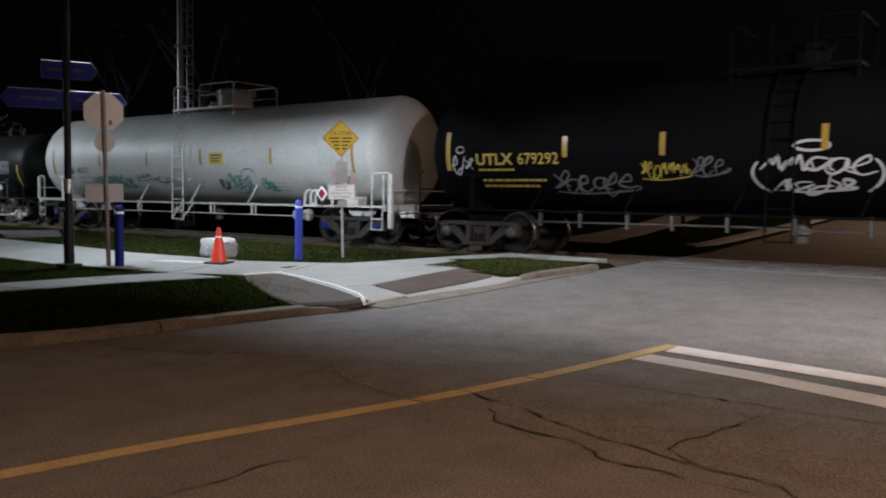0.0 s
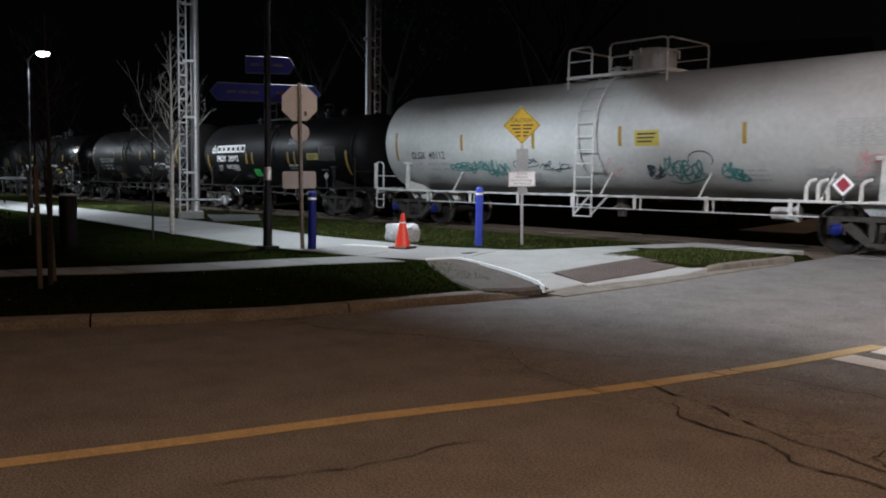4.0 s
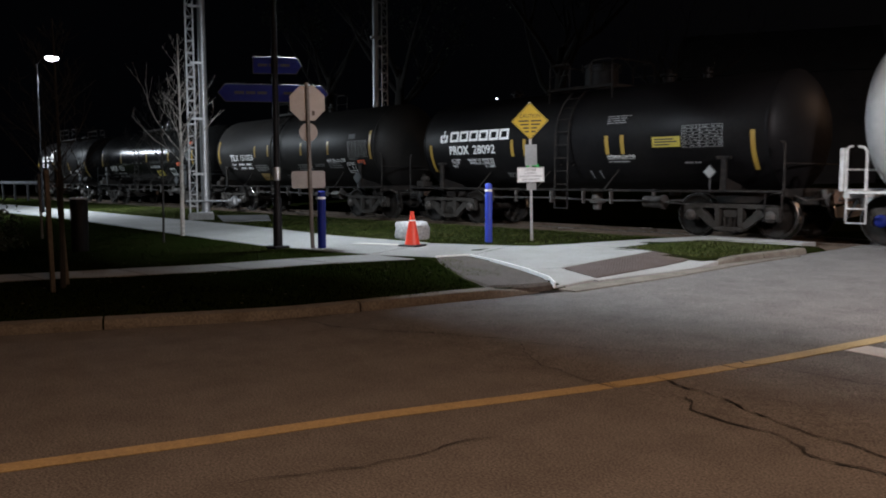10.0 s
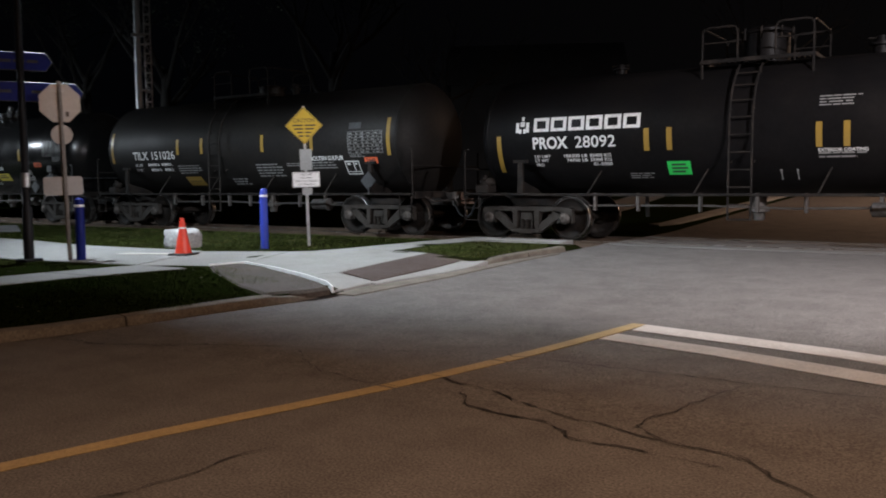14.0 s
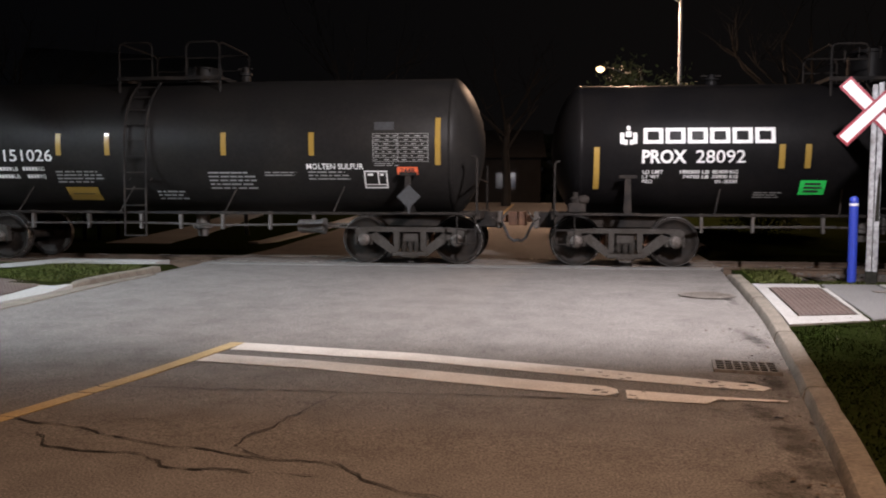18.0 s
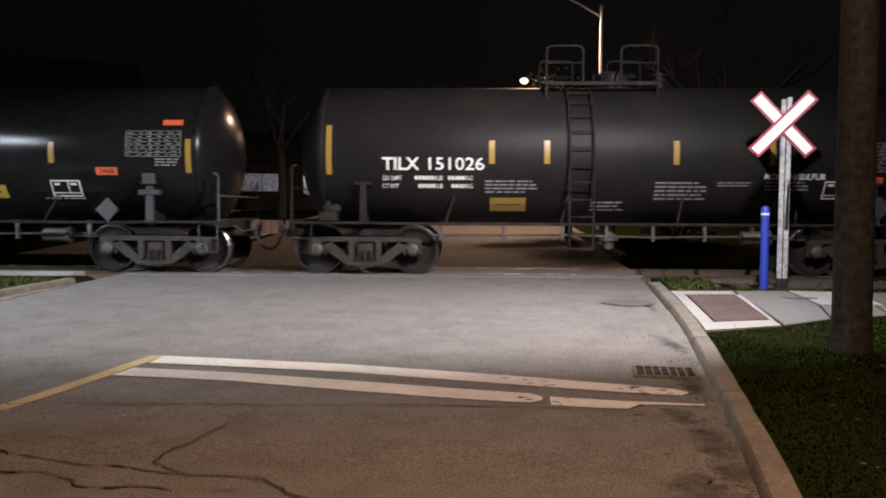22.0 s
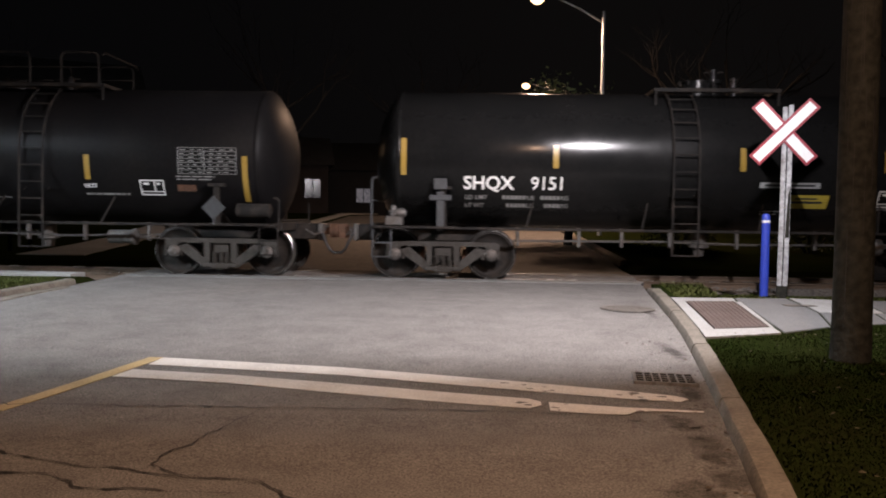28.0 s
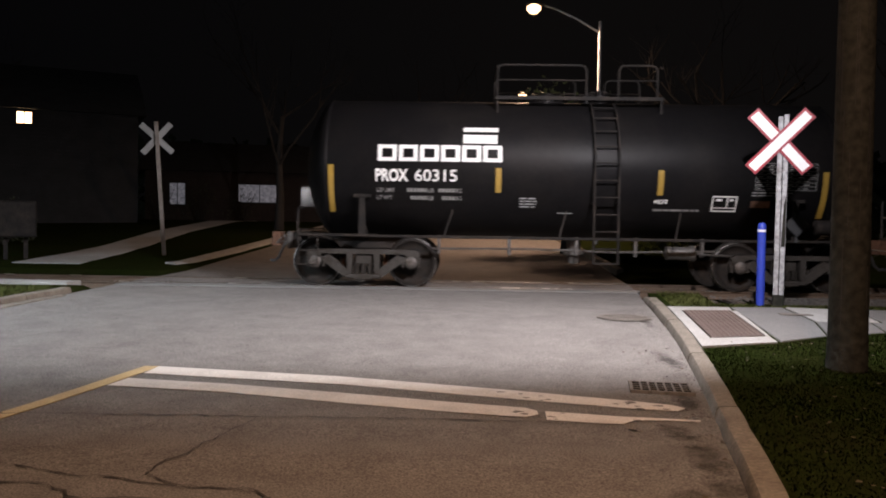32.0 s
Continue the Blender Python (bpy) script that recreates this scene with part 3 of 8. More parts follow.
def markings(parent):
    # yellow centre line, bent at its end to meet the stop lines
    left = run([(-20, -9.9), (1.04, -4.66), (2.14, -4.37), (2.81, -4.23), (3.54, -4.02), (4.37, -3.77), (5.33, -3.51), (6.37, -3.24), (7.64, -2.96)])
    right = lambda y: left(y + 0.03) + 0.135
    for a, b in ((-20, 4.62), (4.65, 5.72), (5.75, 7.64)):
        part("centre_line", paint(strip_poly(left, right, a, b, 0.5), 0.007), YELLOW_LINE, parent, "worn yellow centre line")
    upper = [(-2.82, 7.62), (-1.11, 7.35), (0.37, 6.96), (1.26, 6.69), (1.62, 6.56), (1.70, 6.47), (1.62, 6.38), (1.21, 6.45), (0.35, 6.67), (-1.06, 7.05), (-2.84, 7.32)]
    lower = [(-2.90, 7.12), (-2.01, 6.98), (-1.02, 6.75), (-0.09, 6.51), (0.47, 6.38), (0.55, 6.30), (0.55, 6.20), (0.45, 6.11), (-0.09, 6.21), (-0.97, 6.43), (-1.93, 6.69), (-2.96, 6.84)]
    faded = [(0.61, 6.29), (1.16, 6.18), (1.72, 6.12), (1.71, 6.085), (1.36, 6.10), (1.22, 6.07), (1.14, 5.98), (0.92, 5.99), (0.60, 6.05)]
    for poly in (upper, lower, faded):
        part("stop_line", paint(poly, 0.011), WHITE_LINE, parent, "worn white stop line")
    rnd = random.Random(4)
    for k in range(26):
        x = rnd.uniform(0.3, 1.65)
        y = float(np.interp(x, [-2.8, 0, 1.7], [7.45, 6.98, 6.43])) + rnd.choice((0, -0.6)) + rnd.gauss(0, 0.1)
        r = rnd.uniform(0.015, 0.05)
        chip = [(x + r * rnd.uniform(0.5, 1.4) * math.cos(a), y + 0.6 * r * rnd.uniform(0.5, 1.4) * math.sin(a)) for a in np.arange(0, 6.28, 0.9)]
        part("paint_chip", slab(chip, 0.0135, 0.001, 0.5), ASPHALT, parent)
    far = [(-2.0, 20.2), (-1.86, 20.2), (-1.5, 44.0), (-1.66, 44.0)]
    part("centre_line", paint(far, 0.011), YELLOW_LINE, parent, "yellow centre line beyond the crossing")


LONG_CRACKS = (
    (((-7.52, 4.41), (-7.19, 4.48), (-6.83, 4.51), (-6.58, 4.61), (-6.25, 4.77), (-5.86, 5.03), (-5.51, 5.17), (-5.23, 5.29)), 0.022),
    (((-5.23, 5.29), (-4.95, 5.33), (-4.7, 5.4), (-4.43, 5.52), (-4.18, 5.66), (-3.94, 5.79), (-3.77, 5.85)), 0.0105),
    (((-3.77, 5.85), (-3.37, 5.95), (-2.96, 5.95), (-2.55, 5.96), (-2.14, 5.97), (-1.73, 5.98), (-1.44, 5.97), (-1.08, 6.0), (-0.75, 6.0), (-0.26, 6.01), (0.1, 6.01), (0.71, 5.99)), 0.013),
)
BRANCH_CRACKS = (
    (((-5.23, 5.29), (-4.99, 5.19), (-4.69, 4.96), (-4.42, 4.79), (-4.21, 4.75), (-4.02, 4.69), (-3.83, 4.65), (-3.72, 4.68), (-3.59, 4.68), (-3.41, 4.71)), 0.008),
    (((-3.61, 5.09), (-3.39, 5.05), (-3.21, 4.97), (-3.02, 4.95), (-2.8, 4.87), (-2.62, 4.78), (-2.4, 4.7), (-2.27, 4.65), (-2.14, 4.6), (-1.97, 4.6), (-1.82, 4.54), (-1.69, 4.5), (-1.6, 4.48), (-1.42, 4.45), (-1.22, 4.45), (-1.08, 4.40)), 0.012),
    (((-3.14, 4.88), (-2.91, 4.55), (-2.7, 4.49), (-2.5, 4.47), (-2.3, 4.47), (-2.17, 4.38), (-2.05, 4.27), (-1.85, 4.24), (-1.66, 4.27), (-1.51, 4.22), (-1.33, 4.23), (-1.15, 4.23)), 0.012),
    (((-2.87, 4.98), (-2.74, 5.1), (-2.57, 5.14), (-2.39, 5.07), (-2.24, 4.97)), 0.008),
)
CROSS_CRACKS = (
    (((-3.62, 1.76), (-3.61, 1.87), (-3.57, 2.0), (-3.5, 2.18), (-3.47, 2.3), (-3.39, 2.41), (-3.41, 2.55), (-3.36, 2.74), (-3.39, 2.91), (-3.38, 3.09), (-3.31, 3.24)), 0.009),
    (((-1.48, 5.97), (-1.54, 5.7), (-1.61, 5.45), (-1.66, 5.2), (-1.72, 5.0), (-1.79, 4.82), (-1.79, 4.67), (-1.69, 4.58), (-1.59, 4.51), (-1.4, 4.44), (-1.24, 4.45)), 0.009),
    (((-1.24, 4.45), (-1.11, 4.43), (-1.02, 4.32), (-0.88, 4.17), (-0.75, 4.09), (-0.6, 4.02), (-0.4, 3.98)), 0.0105),
)


def wear(parent):
    for k, (pts, width) in enumerate(LONG_CRACKS + BRANCH_CRACKS + CROSS_CRACKS):
        part("crack", ribbon(pts, width, 0.0078 + 0.0004 * k, k), TAR, parent, "dark ragged crack in the asphalt")
    # damp dirt beside the right kerb and faint dark wear on the lane
    rnd = random.Random(11)
    for k, (x, y, rx, ry) in enumerate(((1.22, 4.35, 0.42, 0.5), (1.52, 5.0, 0.35, 1.3), (1.45, 5.75, 0.30, 0.55), (1.78, 6.7, 0.22, 0.9), (2.02, 8.4, 0.2, 1.1), (-6.9, 7.35, 0.3, 0.4), (-7.6, 4.6, 0.35, 0.8), (2.35, 11.2, 0.2, 1.6))):
        ring = [(x + rx * math.cos(a), y + ry * math.sin(a)) for a in np.arange(0, 6.28, 0.5236)]
        part("damp_stain", slab(ring, 0.0040 + 0.0001 * k, 0.0005, 3.0), STAIN, parent, "dark damp dirt on the asphalt")
    for k in range(34):
        y = rnd.uniform(3.2, 9.0)
        x = RIGHT(y) - abs(rnd.gauss(0, 0.25)) - 0.02
        r = rnd.uniform(0.005, 0.014)
        part("grit", Solid().lathe([(0, r), (r * 0.5, r * 0.8), (r * 0.8, 0.002)], "z", (x, y, lie(y)), 6), MUD if k % 3 else KERB, parent)
    part("gutter_hole", slab([(-7.05, 7.1), (-6.75, 7.3), (-6.72, 7.7), (-6.95, 7.75), (-7.02, 7.4)], 0.005, 0.002), TAR, parent, "broken dark patch at the kerb's end")


def sweep_kerb(line, name, top=0.13, width=0.16, joint=1.9, out=1, taper_start=0.0, taper_end=0.0, mat=None):
    """Kerb stones along a line of (x, y): each stone a piece with a sloped face and a rounded edge."""
    pts = [Vector(p) for p in line]
    cum = [0.0]
    for a, b in zip(pts, pts[1:]):
        cum.append(cum[-1] + (b - a).length)
    total = cum[-1]

    def at(d):
        d = min(max(d, 0), total)
        for k in range(len(pts) - 1):
            if d <= cum[k + 1] + 1e-9:
                f = (d - cum[k]) / (cum[k + 1] - cum[k])
                return pts[k].lerp(pts[k + 1], f)
        return pts[-1]

    def way(d):
        v = (at(d + 0.15) - at(d - 0.15)).normalized()
        return Vector((-v.y, v.x)) * out
    root = thing(name, pose(0, 0, 0), "weathered concrete kerb of long stones with stained faces", "kerb", kind="structure")
    d, rnd = 0.0, random.Random(int(total * 100))
    while d < total - 0.05:
        e = min(total, d + joint * rnd.uniform(0.85, 1.15))
        s, n = Solid(), max(2, int((e - d) / 0.3))
        rings = []
        for j in range(n + 1):
            q = d + 0.011 + (e - d - 0.022) * j / n
            p, w = at(q), way(q)
            h = top
            if taper_end and total - q < taper_end:
                h = top * max(0.08, (total - q) / taper_end)
            if taper_start and q < taper_start:
                h = top * max(0.08, q / taper_start)
            prof = [(-0.01, -0.1), (0.0, -0.01), (0.015, h * 0.72), (0.03, h * 0.93), (0.055, h), (width, h + 0.004), (width, -0.1)]
            z = lie(p.y)
            jig = rnd.gauss(0, 0.003)
            rings.append([(p.x + w.x * (a + jig), p.y + w.y * (a + jig), z + b) for a, b in prof])
        m = len(rings[0])
        vs = [v for ring in rings for v in ring]
        fs = [(j * m + i, j * m + i + 1, (j + 1) * m + i + 1, (j + 1) * m + i) for j in range(n) for i in range(m - 1)]
        fs += [tuple(range(m)), tuple(range(n * m + m - 1, n * m - 1, -1))]
        part("kerb_stone", s.add(vs, fs), mat or KERB, root, smooth=True)
        d = e
    return root


def verge_strips():
    """Soil between the back of each kerb and the open lawn."""
    for name, line, side, y0, y1 in (("verge_right", RIGHT, 1, -6.0, 14.2), ("verge_left", LEFT, -1, -6.0, 7.3)):
        strip = strip_poly(lambda y: line(y) + side * 0.10, lambda y: line(y) + side * 0.95, y0, y1, 0.5)
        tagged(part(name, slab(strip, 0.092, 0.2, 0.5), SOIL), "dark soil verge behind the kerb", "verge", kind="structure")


def kerbs():
    verge_strips()
    sweep_kerb([(LEFT(y), y) for y in (-12, -6, -1, 1.9, 3.3, 4.4, 5.7, 6.4, 7.2)] + [(-6.83, 7.45)], "kerb_left", 0.10, 0.20, 2.6, 1, taper_end=0.5)
    sweep_kerb([(-6.56, 10.5), (-6.48, 12.0), (-6.40, 13.0), (-6.47, 13.5), (-6.75, 13.85)], "kerb_island", 0.09, 0.15, 1.5, 1, taper_start=0.8, taper_end=0.3)
    sweep_kerb([(RIGHT(y), y) for y in (-12, -5, 2, 4.5, 6.6, 7.85, 9.2, 10.5, 12.0, 13.0, 13.9)] + [(3.4, 14.3)], "kerb_right", 0.10, 0.16, 2.3, -1, taper_end=1.2)
    sweep_kerb([(-6.95, 19.75), (-6.68, 20.2)] + [(LEFT(y) - 0.03, y) for y in (24, 30, 40, 60)], "kerb_far_left", 0.14, 0.42, 3.0, 1, mat=CONCRETE)
    sweep_kerb([(RIGHT(y), y) for y in (20, 30, 45, 60)], "kerb_far_right", 0.14, 0.18, 3.0, -1)
    gutter = [(-6.83, 7.75), (-6.55, 7.75), (-6.33, 9.6), (-6.28, 12.9), (-6.44, 12.9), (-6.6, 10.3), (-6.9, 8.6)]
    tagged(part("gutter", slab(gutter, 0.014, 0.05), KERB), "narrow concrete gutter along the plaza", "gutter", kind="structure")


def paving(name, label, mat, cells, lift, joint=0.012, edge=0.012, height=lie):
    root = thing(name, pose(0, 0, 0), label, "pavement", kind="structure")
    for poly in cells:
        part("slab", slab(inset(poly, joint), lift, 0.11, 0.5, edge, height), mat, root)
    return root


def cells_between(near, far, stops):
    """Quads between two lines, cut at equal shares of each."""
    def share(line, f):
        pts = [Vector(p) for p in line]
        lens = [(b - a).length for a, b in zip(pts, pts[1:])]
        d = f * sum(lens)
        for k, l in enumerate(lens):
            if d <= l or k == len(lens) - 1:
                return tuple(pts[k].lerp(pts[k + 1], min(1, d / l)))
            d -= l
    return [[share(near, a), share(near, b), share(far, b), share(far, a)] for a, b in zip(stops, stops[1:])]


def pavements():
    walk_near = [(-14.2, -4.5), (-13.0, 0.0), (-12.16, 2.74), (-11.77, 4.07), (-11.21, 5.5), (-10.73, 7.14), (-10.1, 8.15)]
    walk_far = [(-15.1, -4.5), (-13.85, 0.2), (-12.97, 2.92), (-12.67, 4.38), (-12.11, 5.94), (-11.71, 7.35), (-11.25, 8.1)]
    paving("pavement_side", "narrow concrete footpath through the lawn, in slabs", PATHWAY, cells_between(walk_near, walk_far, [k / 10 for k in range(11)]), 0.115)
    path_near = [(-60.0, 8.0), (-31.5, 8.15), (-26.4, 8.2), (-19.0, 7.9), (-14.7, 7.72), (-12.56, 7.85), (-11.27, 8.1)]
    path_far = [(-60.0, 10.1), (-32.5, 10.3), (-26.0, 10.15), (-19.0, 10.1), (-14.6, 9.72), (-12.9, 9.75), (-11.86, 9.92)]
    paving("pavement_path", "pale concrete path running beside the railway", PATHWAY, cells_between(path_near, path_far, [k / 16 for k in range(17)]), 0.115, 0.006)
    plaza = [
        [(-11.27, 8.1), (-10.06, 8.5), (-9.8, 8.98), (-10.3, 10.5), (-11.86, 9.92)],
        [(-9.8, 8.98), (-8.84, 8.69), (-7.9, 8.31), (-7.66, 8.75), (-7.84, 11.18), (-8.66, 11.29), (-9.7, 11.3), (-9.96, 10.7), (-10.3, 10.5)],
        [(-7.9, 8.31), (-7.12, 7.91), (-6.86, 7.74), (-6.88, 8.6), (-7.66, 8.75)],
        [(-7.84, 11.18), (-6.9, 10.86), (-6.6, 10.35), (-6.62, 10.75), (-7.7, 11.1), (-8.66, 11.45)],
        [(-9.7, 11.3), (-8.66, 11.29), (-8.70, 12.6), (-9.45, 12.4)],
        [(-6.92, 8.5), (-6.80, 8.5), (-6.52, 10.3), (-6.52, 10.9), (-6.72, 10.86), (-6.92, 10.82)],
        [(-9.45, 12.4), (-8.70, 12.6), (-8.5, 14.1), (-6.9, 14.2), (-6.9, 14.75), (-9.1, 14.75)],
    ]
    paving("pavement_plaza", "pale new concrete plaza with a dropped kerb at the crossing", CONCRETE, plaza, 0.105, 0.006, height=dropped)
    pad = [[(-21.3, 10.35), (-20.7, 11.5), (-23.4, 12.9), (-24.3, 11.6)]]
    paving("pavement_pad", "low weathered concrete pad beside the mast", GREY_SLAB, pad, 0.13)
    light = [[(-13.0, 8.9), (-12.0, 9.2), (-11.95, 9.45), (-12.9, 9.15)]]
    root = paving("pavement_patch", "long bright strip of fresh concrete in the path", WHITE_LINE, light, 0.122, 0.0, 0.002)
    root["category"] = "pavement"
    right = [
        [(2.43, 8.62), (3.32, 8.95), (3.36, 9.3), (2.50, 9.08)],
        [(2.80, 11.42), (3.64, 11.46), (3.72, 11.86), (2.84, 11.82)],
        [(2.50, 9.08), (2.66, 9.12), (2.93, 11.38), (2.80, 11.42)],
        [(3.33, 9.32), (3.37, 9.3), (3.70, 11.46), (3.62, 11.44)],
    ]
    paving("pavement_ramp", "pale concrete frame round a tactile plate", CONCRETE, right, 0.115, 0.0, 0.004)
    grey = [
        [(3.36, 8.98), (4.05, 9.42), (4.36, 10.5), (4.50, 11.94), (3.74, 11.88)],
        [(4.05, 9.42), (4.85, 9.72), (5.05, 10.5), (4.36, 10.5)],
        [(4.85, 9.72), (7.6, 10.2), (7.6, 10.62), (5.05, 10.5)],
        [(5.2, 10.53), (7.6, 10.64), (8.4, 11.95), (5.4, 11.78)],
    ]
    paving("pavement_right", "grey concrete footpath slabs leading to the crossing", GREY_SLAB, grey, 0.115)
    bright = [[(4.37, 10.52), (5.18, 10.53), (5.38, 11.78), (4.52, 11.95)]]
    paving("pavement_pale", "one paler concrete slab beside the crossing", CONCRETE, bright, 0.118)
    far = cells_between([(-9.2, 19.6), (-9.6, 24.0), (-11.4, 34.0), (-14.0, 60.0)], [(-10.9, 19.6), (-11.0, 24.0), (-12.9, 34.0), (-15.6, 60.0)], [k / 14 for k in range(15)])
    paving("pavement_far", "concrete footpath on the far side of the railway", PATHWAY, far, 0.11)
    # loose gravel flare between the plaza and the kerb
    flare = [(-10.02, 8.46), (-9.78, 8.92), (-8.84, 8.62), (-7.9, 8.24), (-7.12, 7.86), (-6.80, 7.62), (-6.88, 7.3), (-7.2, 6.9), (-8.0, 7.2), (-9.2, 7.9)]
    tagged(part("gravel_flare", slab(flare, 0.118, 0.1, 0.4, 0.05), GRAVEL), "bare brown gravel flare beside the plaza", "gravel", kind="structure")
    for a, b in zip([(-10.04, 8.5), (-9.77, 8.98), (-8.84, 8.69), (-7.9, 8.31), (-7.12, 7.91)], [(-9.77, 8.98), (-8.84, 8.69), (-7.9, 8.31), (-7.12, 7.91), (-6.75, 7.6)]):
        d = (Vector(b) - Vector(a)).normalized()
        n = Vector((-d.y, d.x)) * 0.010
        quad = [tuple(Vector(a) - n), tuple(Vector(b) - n), tuple(Vector(b) + n), tuple(Vector(a) + n)]
        tagged(part("edging_strip", slab(quad, 0.130, 0.08, 0.5, 0.006), SIGN_WHITE), "bright white edging strip of the plaza", "edging", group="edging strips", kind="structure")


def tactile(name, corners, lift, rows, cols, height=lie):
    root = thing(name, pose(0, 0, 0), "brown tactile warning plate with rows of raised domes", "tactile plate")
    part("plate", slab(corners, lift, 0.03, 0.4, 0.006, height), TACTILE, root)
    a, b, c, d = (Vector(p) for p in corners)
    s = Solid()
    for i in range(rows):
        for j in range(cols):
            u, w = (i + 0.5) / rows, (j + 0.5) / cols
            p = a.lerp(b, u).lerp(d.lerp(c, u), w)
            z = height(p.y, p.x) + lift
            ring = [(p.x + r * math.cos(k), p.y + r * math.sin(k), z + h) for r, h in ((0.017, 0.0), (0.010, 0.006)) for k in np.arange(0, 6.28, 1.0472)]
            s.add(ring, [(k, (k + 1) % 6, 6 + (k + 1) % 6, 6 + k) for k in range(6)] + [tuple(range(6, 12))])
    tagged(part("dome_field", s, TACTILE, root), kind="stuff")
    return root


def drains():
    # kerb-side grating: frame and bars over a near-black block, the pit's shade put into its colour
    z = lie(7.2)
    root = thing("storm_drain", pose(1.675, 7.16, z + 0.007, 0, 0, -9), "rusty cast-iron storm drain grating set in the gutter", "drain")
    f = Solid()
    w, d = 0.235, 0.19
    f.box(-w - 0.03, w + 0.03, -d - 0.03, -d, -0.02, 0.014, 0.004).box(-w - 0.03, w + 0.03, d, d + 0.03, -0.02, 0.014, 0.004)
    f.box(-w - 0.03, -w, -d, d, -0.02, 0.014, 0.004).box(w, w + 0.03, -d, d, -0.02, 0.014, 0.004)
    part("frame", f, IRON, root)
    part("pit", Solid().box(-w, w, -d, d, -0.012, 0.006), PIT_SHADE, root, "near-black block painted as the shade below the bars")
    for k in range(3):
        y = -d + (k + 1) * 2 * d / 4
        part("cross_bar", Solid().box(-w, w, y - 0.009, y + 0.009, 0.005, 0.012), IRON, root)
    for k in range(6):
        x = -w + (k + 1) * 2 * w / 7
        part("bar", Solid().box(x - 0.007, x + 0.007, -d, d, 0.005, 0.0125), IRON, root)
    z = lie(11.35)
    cover = thing("manhole_cover", pose(2.15, 11.35, z + 0.008), "round cast-iron manhole cover flush with the asphalt", "manhole cover")
    part("ring", Solid().lathe([(0.0, 0.37), (0.008, 0.365), (0.008, 0.325), (0.003, 0.32)], "z", n=32), IRON, cover)
    part("lid", Solid().lathe([(0.0, 0.315), (0.008, 0.31)], "z", n=32), IRON, cover)
    s = Solid()
    for i in range(-5, 6):
        for j in range(-5, 6):
            if math.hypot(i, j) < 5.2:
                s.box(i * 0.055 - 0.016, i * 0.055 + 0.016, j * 0.055 - 0.016, j * 0.055 + 0.016, 0.006, 0.012)
    tagged(part("stud_field", s, IRON, cover), kind="stuff")
    small = thing("valve_cover", pose(4.35, 11.1, lie(11.1) + 0.116), "small dark iron utility cover in the footpath", "utility cover")
    part("lid", Solid().box(-0.2, 0.2, -0.09, 0.09, 0, 0.008, 0.003), IRON, small)


# ---- railway ----


